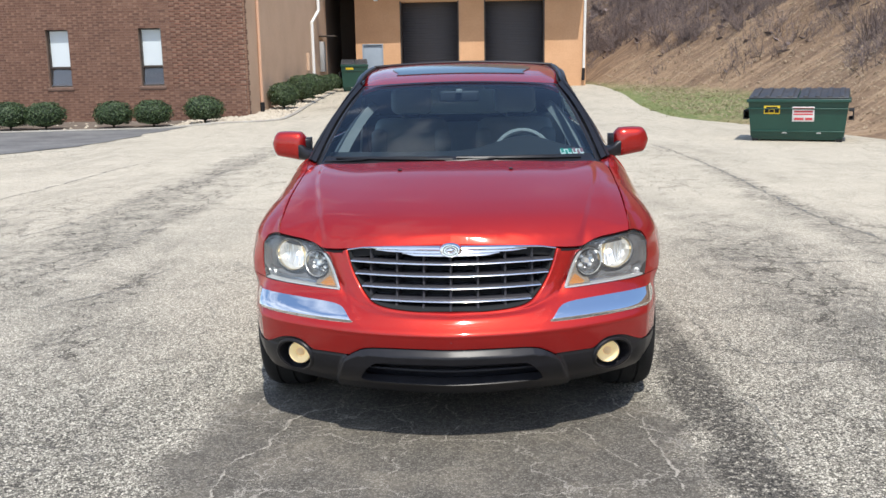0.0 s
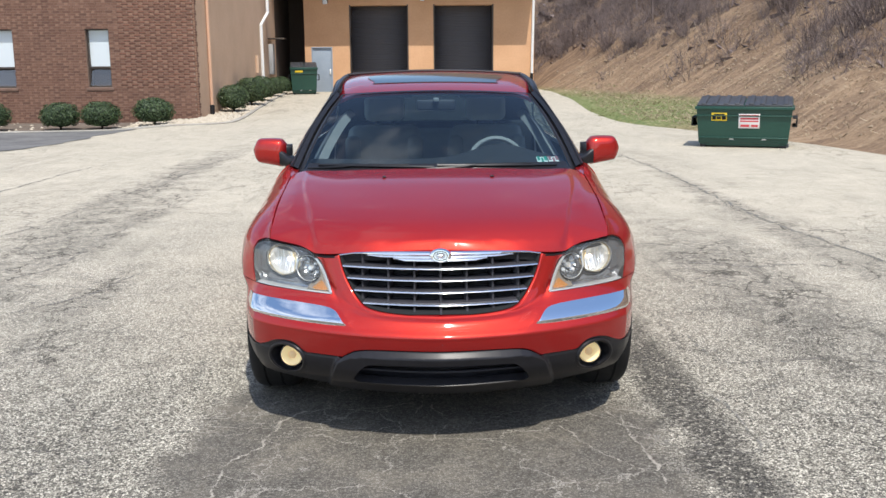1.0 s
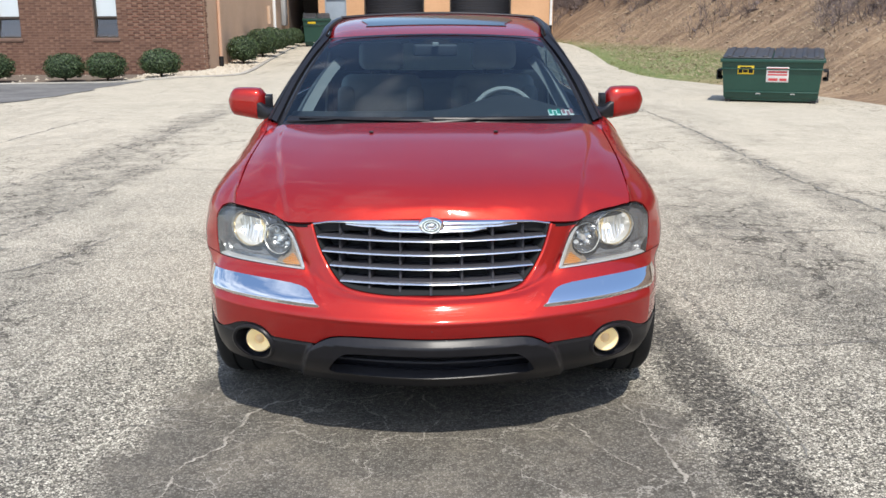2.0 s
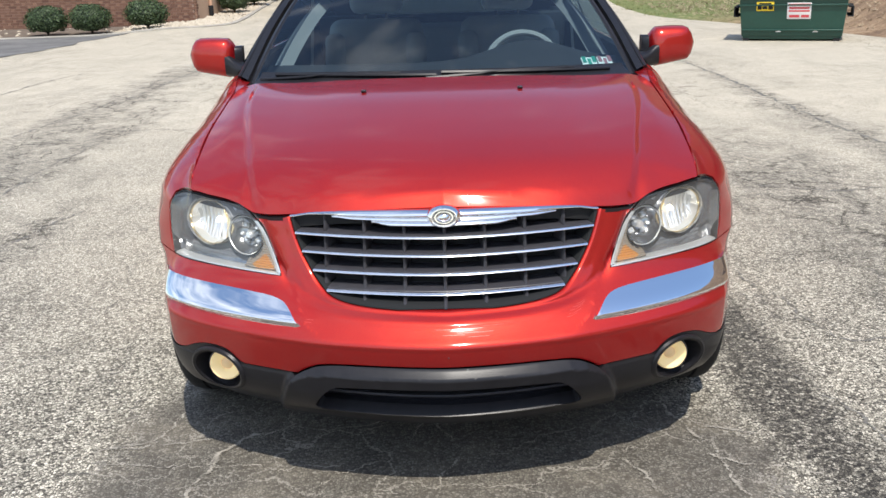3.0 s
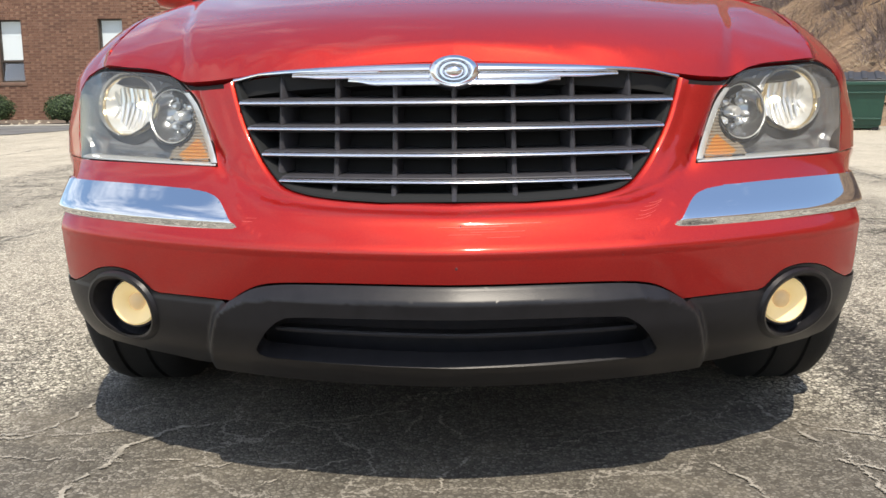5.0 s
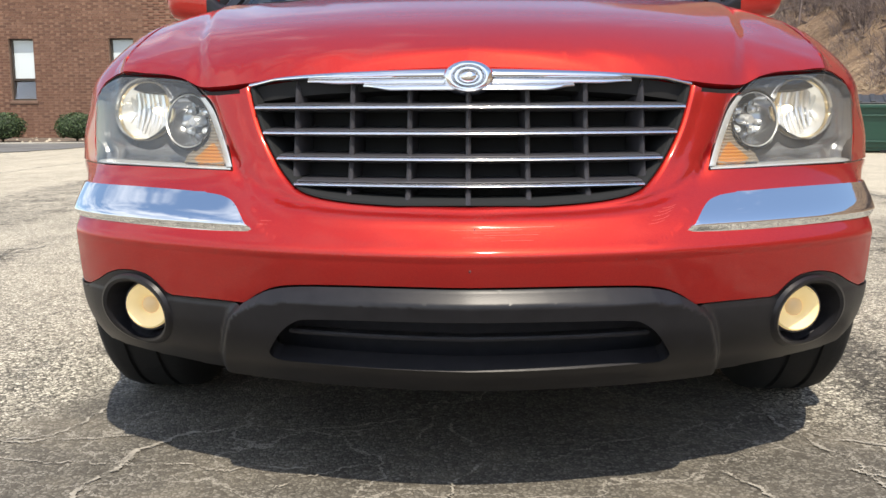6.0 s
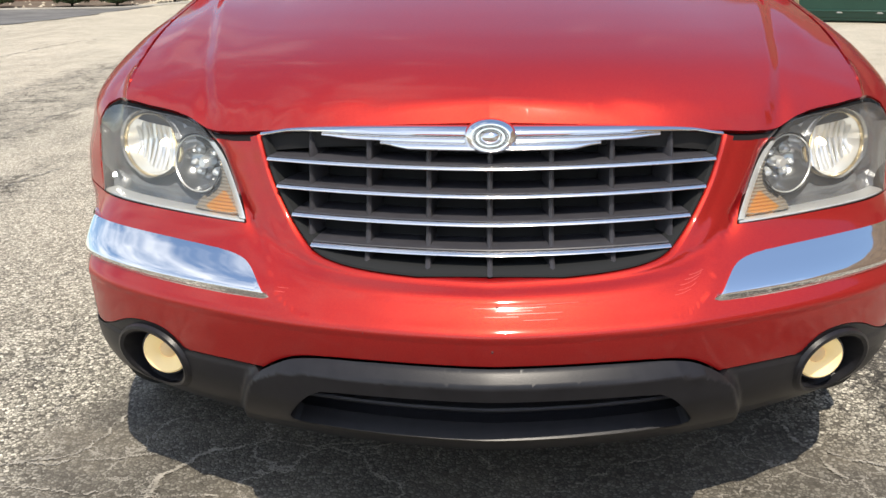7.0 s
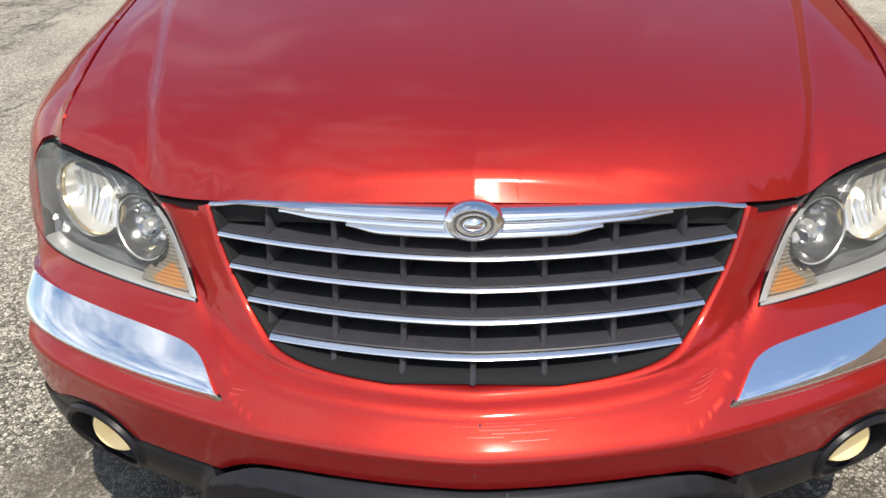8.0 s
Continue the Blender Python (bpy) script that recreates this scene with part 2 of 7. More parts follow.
def sheet(name, outline, holes, place, material, cell=(0.03, 0.02), rim=0.02, ease=0.0015):
    """A panel: the flat outline with its holes is cut into a grid, laid on the surface place(a, b, inward)
    with that surface's own normals, and given a rim that turns inward."""
    bm = bmesh.new()
    for loop in [outline, *holes]:
        vs = [bm.verts.new((p[0], p[1], 0)) for p in loop]
        for i in range(len(vs)):
            bm.edges.new((vs[i], vs[(i + 1) % len(vs)]))
    bmesh.ops.triangle_fill(bm, use_beauty=True, edges=list(bm.edges))
    for axis in (0, 1):
        lo = min(v.co[axis] for v in bm.verts)
        hi = max(v.co[axis] for v in bm.verts)
        n = max(int((hi - lo) / cell[axis]), 1)
        normal = Vector((1, 0, 0)) if axis == 0 else Vector((0, 1, 0))
        for i in range(1, n):
            bmesh.ops.bisect_plane(bm, geom=list(bm.verts) + list(bm.edges) + list(bm.faces), dist=1e-5,
                                   plane_co=normal * (lo + (hi - lo) * i / n), plane_no=normal)
    for f in bm.faces:
        f.normal_update()
        if f.normal.z < 0:
            f.normal_flip()
    bm.verts.index_update()
    verts, normals, faces = [], [], []
    eps = 0.002

    def normal_at(a, b):
        da = np.array(place(a + eps, b, 0)) - np.array(place(a - eps, b, 0))
        db = np.array(place(a, b + eps, 0)) - np.array(place(a, b - eps, 0))
        n = np.cross(da, db)
        return n / max(np.linalg.norm(n), 1e-12)
    edge_verts = {v.index for e in bm.edges if len(e.link_faces) == 1 for v in e.verts}
    for v in bm.verts:
        n = normal_at(v.co.x, v.co.y)
        q = np.array(place(v.co.x, v.co.y, 0))
        verts.append(q - n * ease if v.index in edge_verts else q)
        normals.append(n)
    faces = [[v.index for v in f.verts] for f in bm.faces]
    if rim:
        for e in bm.edges:
            if len(e.link_faces) == 1:
                loop = e.link_loops[0]
                a, b = loop.vert, loop.link_loop_next.vert
                k = len(verts)
                for v in (a, b):
                    verts.append(verts[v.index])
                    normals.append((0, 0, 0))
                for v in (b, a):
                    verts.append(np.array(verts[v.index]) - np.array(normals[v.index]) * rim)
                    normals.append((0, 0, 0))
                faces.append([k + 1, k, k + 3, k + 2])
    bm.free()
    return mesh_of(name, verts, faces, material, True, normals)


def ribbon(name, rows, material, closed=False, cap=True):
    """A skin over rows of points (each row a cross section)."""
    n = len(rows[0])
    verts = [p for r in rows for p in r]
    faces = []
    for i in range(len(rows) - 1):
        for j in range(n if closed else n - 1):
            a, b = i * n + j, i * n + (j + 1) % n
            faces.append([a, b, b + n, a + n])
    if cap and closed:
        faces.append(list(range(n))[::-1])
        faces.append([(len(rows) - 1) * n + j for j in range(n)])
    return smooth_shade(mesh_of(name, verts, faces, material))


def tube(name, points, radius, material, sides=8, flat=1.0):
    """A round bar along points; radius may be a list; flat squashes its height."""
    pts = [Vector(p) for p in points]
    rows = []
    for i, p in enumerate(pts):
        way = (pts[min(i + 1, len(pts) - 1)] - pts[max(i - 1, 0)]).normalized()
        side = way.cross(Vector((0, 0, 1)))
        side = side.normalized() if side.length > 1e-4 else Vector((1, 0, 0))
        up = side.cross(way)
        r = radius[i] if isinstance(radius, (list, tuple)) else radius
        rows.append([p + side * (r * math.cos(2 * math.pi * k / sides)) + up * (r * flat * math.sin(2 * math.pi * k / sides)) for k in range(sides)])
    return ribbon(name, rows, material, True)


def lathe(name, profile, centre, axis, material, sides=32):
    """A turned form: profile rows (radius, distance along the axis)."""
    axis = Vector(axis).normalized()
    a = axis.orthogonal().normalized()
    b = axis.cross(a)
    c = Vector(centre)
    rows = []
    for k in range(sides + 1):
        w = 2 * math.pi * k / sides
        rows.append([c + axis * d + (a * math.cos(w) + b * math.sin(w)) * r for r, d in profile])
    return ribbon(name, rows, material, False)


# ---- ground ----
def ground_z(x, y):
    # the drive climbs a little to the warehouse, and the land falls away behind the yard
    return step(27.0, 45.0, y) * 0.36 - 0.10 * step(-6.9, -9.0, x) * step(17.0, 25.5, y) - 0.07 * max(-25.0 - y, 0.0)


def asphalt():
    m = shader("worn_asphalt", (0.25, 0.24, 0.22), 0.9)
    v = coords(m)
    p = principled(m)
    sep = node(m, "ShaderNodeSeparateXYZ")
    link(m, v, sep.inputs["Vector"])
    broad = noise_tex(m, v, 0.45, 5, 0.6, 0.4)
    mid = noise_tex(m, v, 3.0, 5, 0.65)
    # exposed stone chips in a dark binder
    chips = node(m, "ShaderNodeTexVoronoi", Scale=100.0, Randomness=1.0)
    link(m, v, chips.inputs["Vector"])
    edge = node(m, "ShaderNodeTexVoronoi", Scale=100.0, Randomness=1.0)
    edge.feature = "DISTANCE_TO_EDGE"
    link(m, v, edge.inputs["Vector"])
    chip_sep = node(m, "ShaderNodeSeparateColor")
    link(m, chips.outputs["Color"], chip_sep.inputs["Color"])
    stone = ramp(m, chip_sep.outputs["Red"], [(0.0, (0.062, 0.056, 0.047)), (0.26, (0.285, 0.262, 0.218)), (0.62, (0.555, 0.52, 0.437)), (1.0, (0.85, 0.80, 0.69))])
    binder = ramp(m, edge.outputs["Distance"], [(0.02, (0.11, 0.104, 0.096)), (0.16, (1.0, 1.0, 1.0))])
    chip_col = mix(m, 1.0, stone, binder, "MULTIPLY")
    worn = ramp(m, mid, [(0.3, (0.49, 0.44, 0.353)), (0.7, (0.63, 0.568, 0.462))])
    # the near yard is stony; further along y it blends to a smoother, paler colour
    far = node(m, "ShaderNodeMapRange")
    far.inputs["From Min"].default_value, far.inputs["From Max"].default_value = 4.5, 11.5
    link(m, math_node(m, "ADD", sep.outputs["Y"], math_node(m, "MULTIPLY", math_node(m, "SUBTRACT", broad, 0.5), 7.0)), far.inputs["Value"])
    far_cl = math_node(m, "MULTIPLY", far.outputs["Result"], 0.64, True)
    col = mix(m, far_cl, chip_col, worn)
    # wheel-worn dark streaks along the drive
    streak_v = coords(m, (0.55, 0.16, 1.0))
    streak = noise_tex(m, streak_v, 1.6, 6, 0.62, 0.8)
    col = mix(m, ramp(m, streak, [(0.54, (0.0,)), (0.66, (0.30,))]), col, mix(m, 1.0, col, (0.50, 0.50, 0.50), "MULTIPLY"))
    fine_streak = noise_tex(m, coords(m, (3.2, 0.42, 1.0)), 2.0, 7, 0.72, 0.6)
    col = mix(m, ramp(m, fine_streak, [(0.57, (0.0,)), (0.65, (0.36,))]), col, mix(m, 1.0, col, (0.5, 0.5, 0.51), "MULTIPLY"))
    tone = ramp(m, broad, [(0.3, (0.90, 0.885, 0.845)), (0.7, (1.08, 1.065, 1.025))])
    col = mix(m, 1.0, col, tone, "MULTIPLY")

    def blob(cx, cy, rx, ry, wob, soft):
        """A dark sealed patch with a ragged outline: 1 inside."""
        dx = math_node(m, "DIVIDE", math_node(m, "SUBTRACT", sep.outputs["X"], cx), rx)
        dy = math_node(m, "DIVIDE", math_node(m, "SUBTRACT", sep.outputs["Y"], cy), ry)
        d = math_node(m, "SQRT", math_node(m, "ADD", math_node(m, "MULTIPLY", dx, dx), math_node(m, "MULTIPLY", dy, dy)))
        d = math_node(m, "ADD", d, math_node(m, "MULTIPLY", math_node(m, "SUBTRACT", mid, 0.5), wob))
        r = node(m, "ShaderNodeMapRange")
        r.inputs["From Min"].default_value, r.inputs["From Max"].default_value = 1.0 + soft, 1.0 - soft
        link(m, d, r.inputs["Value"])
        return r.outputs["Result"]
    old_oil = blob(-0.08, 4.05, 1.12, 1.85, 0.55, 0.08)
    tar = ramp(m, noise_tex(m, v, 2.4, 8, 0.72), [(0.30, (0.036, 0.032, 0.026)), (0.50, (0.082, 0.071, 0.056)), (0.70, (0.172, 0.148, 0.112))])
    tar = mix(m, 0.16, tar, chip_col)
    col = mix(m, math_node(m, "MULTIPLY", old_oil, 0.95), col, tar)
    crumbs = ramp(m, noise_tex(m, v, 13.0, 7, 0.8), [(0.45, (0.15,)), (0.53, (1.0,))])
    broken = old_oil
    seam = math_node(m, "MULTIPLY", blob(1.21, 4.7, 0.14, 2.4, 2.6, 0.40), ramp(m, noise_tex(m, v, 34.0, 5, 0.75), [(0.42, (0.12,)), (0.50, (1.0,))]))
    col = mix(m, math_node(m, "MULTIPLY", seam, 0.9), col, mix(m, 1.0, col, (0.17, 0.165, 0.165), "MULTIPLY"))
    for cx, cy, rx, ry, amount in ((2.42, 7.4, 0.46, 2.4, 0.85), (-3.45, 8.8, 0.36, 2.4, 0.75), (-3.92, 13.5, 0.36, 5.5, 0.85), (-3.25, 11.8, 0.22, 1.8, 0.6), (3.5, 10.4, 0.20, 4.2, 0.75), (-2.52, 7.0, 0.16, 0.9, 0.7), (-2.3, 5.8, 0.3, 0.5, 0.5)):
        band = blob(cx, cy, rx, ry, 2.4, 0.45)
        broken = math_node(m, "MAXIMUM", broken, band)
        b = math_node(m, "MULTIPLY", band, crumbs)
        col = mix(m, math_node(m, "MULTIPLY", b, amount * 0.8), col, mix(m, 1.0, col, (0.36, 0.36, 0.37), "MULTIPLY"))
    # fine crazing, filled with pale dust inside the sealed patch
    warp = node(m, "ShaderNodeMixRGB")
    warp.blend_type = "ADD"
    warp.inputs["Fac"].default_value = 0.6
    link(m, v, warp.inputs["Color1"])
    wob_tex = node(m, "ShaderNodeTexNoise", Scale=2.6, Detail=8.0, Roughness=0.65)
    link(m, v, wob_tex.inputs["Vector"])
    link(m, wob_tex.outputs["Color"], warp.inputs["Color2"])
    craze = node(m, "ShaderNodeTexVoronoi", Scale=1.5)
    craze.feature = "DISTANCE_TO_EDGE"
    link(m, warp.outputs["Color"], craze.inputs["Vector"])
    width = math_node(m, "MULTIPLY", noise_tex(m, v, 3.0, 6, 0.75), 0.030)
    line = math_node(m, "LESS_THAN", craze.outputs["Distance"], math_node(m, "SUBTRACT", width, 0.0095))
    # open network of hair cracks, drawn out along the drive, in loose areas
    net_v = node(m, "ShaderNodeMapping")
    net_v.inputs["Scale"].default_value = (1.5, 0.62, 1.0)
    link(m, warp.outputs["Color"], net_v.inputs["Vector"])
    net = node(m, "ShaderNodeTexVoronoi", Scale=2.3)
    net.feature = "DISTANCE_TO_EDGE"
    link(m, net_v.outputs["Vector"], net.inputs["Vector"])
    net_width = math_node(m, "SUBTRACT", math_node(m, "MULTIPLY", noise_tex(m, v, 3.1, 7, 0.8), 0.095), 0.026)
    net_line = math_node(m, "LESS_THAN", net.outputs["Distance"], net_width)
    loose = ramp(m, noise_tex(m, coords(m, (0.55, 0.2, 1.0)), 0.9, 3), [(0.50, (0.0,)), (0.60, (0.7,))])
    net_fac = math_node(m, "MULTIPLY", math_node(m, "MULTIPLY", net_line, math_node(m, "MAXIMUM", loose, broken)), math_node(m, "SUBTRACT", 1.0, old_oil))
    col = mix(m, net_fac, col, mix(m, 1.0, col, (0.30, 0.29, 0.275), "MULTIPLY"))
    # crumbled dark pits strewn about the broken areas
    pits = ramp(m, noise_tex(m, v, 16.0, 6, 0.8), [(0.58, (0.0,)), (0.63, (0.8,))])
    pit_zone = ramp(m, noise_tex(m, coords(m, (1.1, 0.35, 1.0)), 0.8, 4, 0.6), [(0.48, (0.0,)), (0.60, (1.0,))])
    col = mix(m, math_node(m, "MULTIPLY", pits, pit_zone), col, mix(m, 1.0, col, (0.34, 0.335, 0.32), "MULTIPLY"))
    line_col = mix(m, old_oil, (0.075, 0.07, 0.062), (0.36, 0.33, 0.28))
    col = mix(m, math_node(m, "MULTIPLY", line, math_node(m, "SUBTRACT", 0.8, far_cl)), col, line_col)
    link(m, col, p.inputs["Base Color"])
    h = math_node(m, "ADD", math_node(m, "MULTIPLY", edge.outputs["Distance"], 0.8), math_node(m, "MULTIPLY", mid, 0.6))
    h = math_node(m, "SUBTRACT", h, math_node(m, "MULTIPLY", line, 0.5))
    bump(m, h, 0.75, 0.006)
    return m


M_ASPHALT = asphalt()
gx = np.r_[-900, -300, -120, -60, np.arange(-40, 40.1, 1.0), 60, 120, 300, 900]
gy = np.r_[-900, -300, -120, -60, np.arange(-30, 70.1, 1.0), 100, 200, 400, 900]
g_verts = [(x, y, ground_z(x, y)) for y in gy for x in gx]
g_faces = [[j * len(gx) + i, j * len(gx) + i + 1, (j + 1) * len(gx) + i + 1, (j + 1) * len(gx) + i] for j in range(len(gy) - 1) for i in range(len(gx) - 1)]
ground = tagged(new("ground", mesh_of("ground", g_verts, g_faces, M_ASPHALT)), "worn pale asphalt yard with stone chips, cracks and a dark sealed patch", "ground", "", "structure")

# sealed crack lines: thin ragged tar ribbons a few millimetres proud
M_TAR = mottled("old_crack_tar", (0.10, 0.095, 0.085), (0.24, 0.225, 0.195), 9, 0.85, 6, 0.5, 0.004)


def crack(points, width, seed, ragged=0.7, material=M_TAR, label="dark tarred crack across the asphalt"):
    """A ragged ribbon that wanders along points, swells, thins and breaks."""
    rng = random.Random(seed)
    pts = curve([(x, y) for x, y in points], 60)
    rows = []
    for i, p in enumerate(pts):
        q = pts[min(i + 1, len(pts) - 1)] - pts[max(i - 1, 0)]
        n = np.array((-q[1], q[0])) / max(np.linalg.norm(q), 1e-6)

        def wave(f, shift):
            return noise.noise((p[0] * f, p[1] * f, seed + shift))
        j = 0.05 * wave(3.7, 3) + 0.022 * wave(11, 5) + 0.012 * wave(31, 6) + 0.005 * rng.uniform(-1, 1)
        w = width * (0.62 + 0.8 * wave(5, 9) + 1.5 * ragged * wave(24, 11) + 0.5 * ragged * rng.uniform(-1, 1)) * min(1, i / 14 + 0.1, (len(pts) - 1 - i) / 14 + 0.1)
        w = min(max(w, 0.0004), width * 1.6)
        c = p + n * j
        rows.append([(c[0] + n[0] * w * k, c[1] + n[1] * w * k, ground_z(c[0], c[1]) + 0.003 + 0.00002 * seed) for k in (-0.5, 0.5)])
    me = ribbon("crack", rows, material)
    return tagged(new("crack", me), label, "crack", "cracks in the yard", "structure")


for k, (points, width) in enumerate((
        ([(3.3, 18.6), (3.49, 16.4), (3.56, 14.0), (3.53, 11.9), (3.55, 9.97), (3.72, 8.6), (3.84, 7.6), (4.0, 6.4)], 0.045),
        ([(-3.66, 8.1), (-3.21, 7.50), (-2.88, 7.41), (-2.60, 7.30)], 0.014),
        ([(-2.40, 7.9), (-2.48, 7.67), (-2.53, 7.33), (-2.62, 7.05), (-2.95, 6.6)], 0.024),
        ([(-5.55, 16.5), (-5.74, 15.4), (-5.80, 13.7), (-5.90, 12.5), (-6.2, 10.0)], 0.05),
        ([(-3.4, 18.6), (-3.79, 16.2), (-3.85, 14.0), (-4.03, 12.4), (-4.17, 11.0), (-4.25, 9.9), (-4.5, 9.2)], 0.026),
        ([(-3.17, 10.4), (-3.23, 9.77), (-3.25, 9.0), (-3.19, 8.24), (-3.4, 7.6)], 0.020),
        ([(-3.53, 10.85), (-2.93, 11.05), (-2.14, 10.91), (-1.6, 11.0)], 0.020),
        ([(6.0, 12.6), (7.4, 11.2), (9.0, 10.4)], 0.035),
        ([(2.05, 8.1), (2.64, 7.87), (3.06, 7.95), (3.48, 7.71), (4.3, 7.5)], 0.028),
        ([(1.45, 6.3), (1.54, 5.82), (1.57, 5.53), (1.63, 5.36), (1.87, 5.36), (2.13, 5.40), (2.42, 5.36), (3.0, 5.2)], 0.016),
        ([(1.24, 5.19), (1.36, 4.85), (1.42, 4.5), (1.40, 4.1)], 0.014),
        ([(-7.0, 11.0), (-5.0, 10.4), (-4.1, 10.5)], 0.022))):
    crack(points, width * 0.75, k + 1, 1.0)
# pale dust has filled the cracks round the sealed patch
M_DUST = mottled("pale_crack_dust", (0.22, 0.20, 0.165), (0.46, 0.42, 0.355), 22, 0.9, 5, 0.5, 0.004)
for k, (points, width) in enumerate((
        ([(-0.96, 3.55), (-0.93, 3.83), (-0.93, 4.05), (-0.84, 4.20), (-0.76, 4.41), (-0.72, 4.55), (-0.60, 4.66)], 0.020),
        ([(-1.12, 4.44), (-0.88, 4.48), (-0.75, 4.46), (-0.67, 4.46), (-0.53, 4.41), (-0.34, 4.43)], 0.013),
        ([(-1.16, 4.55), (-1.0, 4.60), (-0.91, 4.62), (-0.78, 4.61)], 0.012),
        ([(-1.30, 4.46), (-1.06, 4.60), (-1.01, 4.66), (-0.94, 4.83)], 0.014),
        ([(-0.66, 4.62), (-0.52, 4.69), (-0.38, 4.70), (-0.28, 4.73), (-0.12, 4.78)], 0.010),
        ([(0.74, 4.90), (0.80, 4.70), (0.82, 4.52), (0.86, 4.31), (0.90, 4.15), (0.89, 4.00), (0.89, 3.81), (0.87, 3.5)], 0.022),
        ([(0.52, 4.46), (0.58, 4.37), (0.65, 4.23), (0.74, 4.07), (0.78, 3.95), (0.88, 3.86)], 0.014),
        ([(0.22, 3.74), (0.40, 3.77), (0.55, 3.83), (0.68, 3.86), (0.78, 3.97)], 0.011),
        ([(0.82, 4.72), (0.87, 4.64), (1.00, 4.57), (1.18, 4.50)], 0.013),
        ([(0.82, 4.45), (0.92, 4.39), (1.06, 4.36), (1.2, 4.22)], 0.013),
        ([(-0.02, 4.75), (0.0, 4.56), (0.01, 4.46), (-0.05, 4.25)], 0.010),
        ([(-0.45, 4.30), (-0.25, 4.45), (-0.12, 4.62), (-0.10, 4.80)], 0.009),
        ([(0.05, 4.42), (0.25, 4.55), (0.45, 4.62), (0.62, 4.75)], 0.008),
        ([(-1.05, 3.9), (-0.93, 3.95), (-0.80, 3.88), (-0.6, 3.95)], 0.009))):
    crack(points, width * 0.55, 40 + k, 1.0, M_DUST, "pale dust-filled crack in the sealed asphalt")

# newer, darker surfacing in front of the office
M_NEW_LOT = mottled("newer_asphalt", (0.085, 0.083, 0.082), (0.20, 0.195, 0.185), 0.9, 0.9, 9, 0.6, 0.004)
lot_edge = [p + np.array((0.25 * noise.noise((p[1] * 0.9, 1, 2)), 0)) for p in curve([(-7.9, 26.3), (-8.1, 25.0), (-8.2, 23.0), (-8.15, 21.0), (-8.6, 19.2), (-9.9, 17.4), (-12.5, 16.0), (-20.0, 14.5)], 8)]
lot_rows = [[(x, y, ground_z(x, y) + 0.012) for x, y in [(p[0] + (-24.0 - p[0]) * t, p[1] + (24.2 + 0.001 * i - p[1]) * t) for t in np.linspace(0, 1, 24) ** 1.6]] for i, p in enumerate(lot_edge)]
tagged(new("parking_lot", ribbon("parking_lot", lot_rows, M_NEW_LOT)), "darker newer asphalt beside the planted bed", "asphalt", "", "structure")

# ---- planted bed with its kerb ----
M_CONCRETE = mottled("kerb_concrete", (0.27, 0.25, 0.215), (0.42, 0.395, 0.345), 1.5, 0.85, 14, 0.4, 0.004)
M_STONE = mottled("pale_gravel", (0.34, 0.29, 0.22), (0.60, 0.53, 0.42), 7.0, 0.85, 5, 0.5, 0.006)
BED_EDGE = curve([(-20.0, 24.6), (-14.0, 25.3), (-11.3, 25.75), (-8.3, 26.3), (-6.5, 26.9), (-5.75, 27.7), (-5.7, 29.5), (-5.95, 33.5), (-6.15, 38.0), (-6.3, 43.0)], 6)
rows = []
for i, p in enumerate(BED_EDGE):
    q = BED_EDGE[min(i + 1, len(BED_EDGE) - 1)] - BED_EDGE[max(i - 1, 0)]
    n = np.array((-q[1], q[0])) / np.linalg.norm(q)
    z = ground_z(*p)
    rows.append([(p[0] + n[0] * w, p[1] + n[1] * w, z + h) for w, h in ((0.0, -0.05), (0.0, 0.030), (0.02, 0.042), (0.13, 0.045), (0.15, 0.035), (0.15, -0.05))])
tagged(new("kerb", ribbon("kerb", rows, M_CONCRETE)), "low weathered concrete kerb round the planted bed", "kerb", "", "structure")
bed_rows = []
for p in BED_EDGE:
    inner = (min(p[0], -7.0), 29.38) if p[1] < 28.5 else (-7.0, p[1])
    bed_rows.append([(p[0] + (inner[0] - p[0]) * t, p[1] + (inner[1] - p[1]) * t, ground_z(*p) + 0.025 + 0.02 * t) for t in (0.02, 0.5, 1.0)])
# dark brown ground of the bed, under the loose stones
M_BED = mottled("dark_brown_bed", (0.085, 0.065, 0.048), (0.19, 0.15, 0.115), 5.0, 0.95, 6, 0.6, 0.01)
tagged(new("gravel_bed", ribbon("gravel_bed", bed_rows, M_BED)), "planted bed with dark brown ground and pale gravel at the corner", "bed", "", "structure")


def stones_mesh(name, places, lo, hi, material, seed):
    """Loose angular stones as one mesh."""
    rng = np.random.default_rng(seed)
    base = np.array([(1, 0, 0), (-1, 0, 0), (0, 1, 0), (0, -1, 0), (0, 0, 1), (0, 0, -0.6)], float)
    tri = [(4, 0, 2), (4, 2, 1), (4, 1, 3), (4, 3, 0), (5, 2, 0), (5, 1, 2), (5, 3, 1), (5, 0, 3)]
    verts, faces = [], []
    for p in places:
        r = rng.uniform(lo, hi)
        a = rng.uniform(0, 6.28)
        k = base * rng.uniform(0.6, 1.2, (6, 3)) * r * np.array((1, 0.8, 0.6))
        rot = np.array(((math.cos(a), -math.sin(a), 0), (math.sin(a), math.cos(a), 0), (0, 0, 1)))
        o = len(verts)
        verts += list(k @ rot.T + np.array(p))
        faces += [[o + i for i in t] for t in tri]
    return mesh_of(name, verts, faces, material, False)


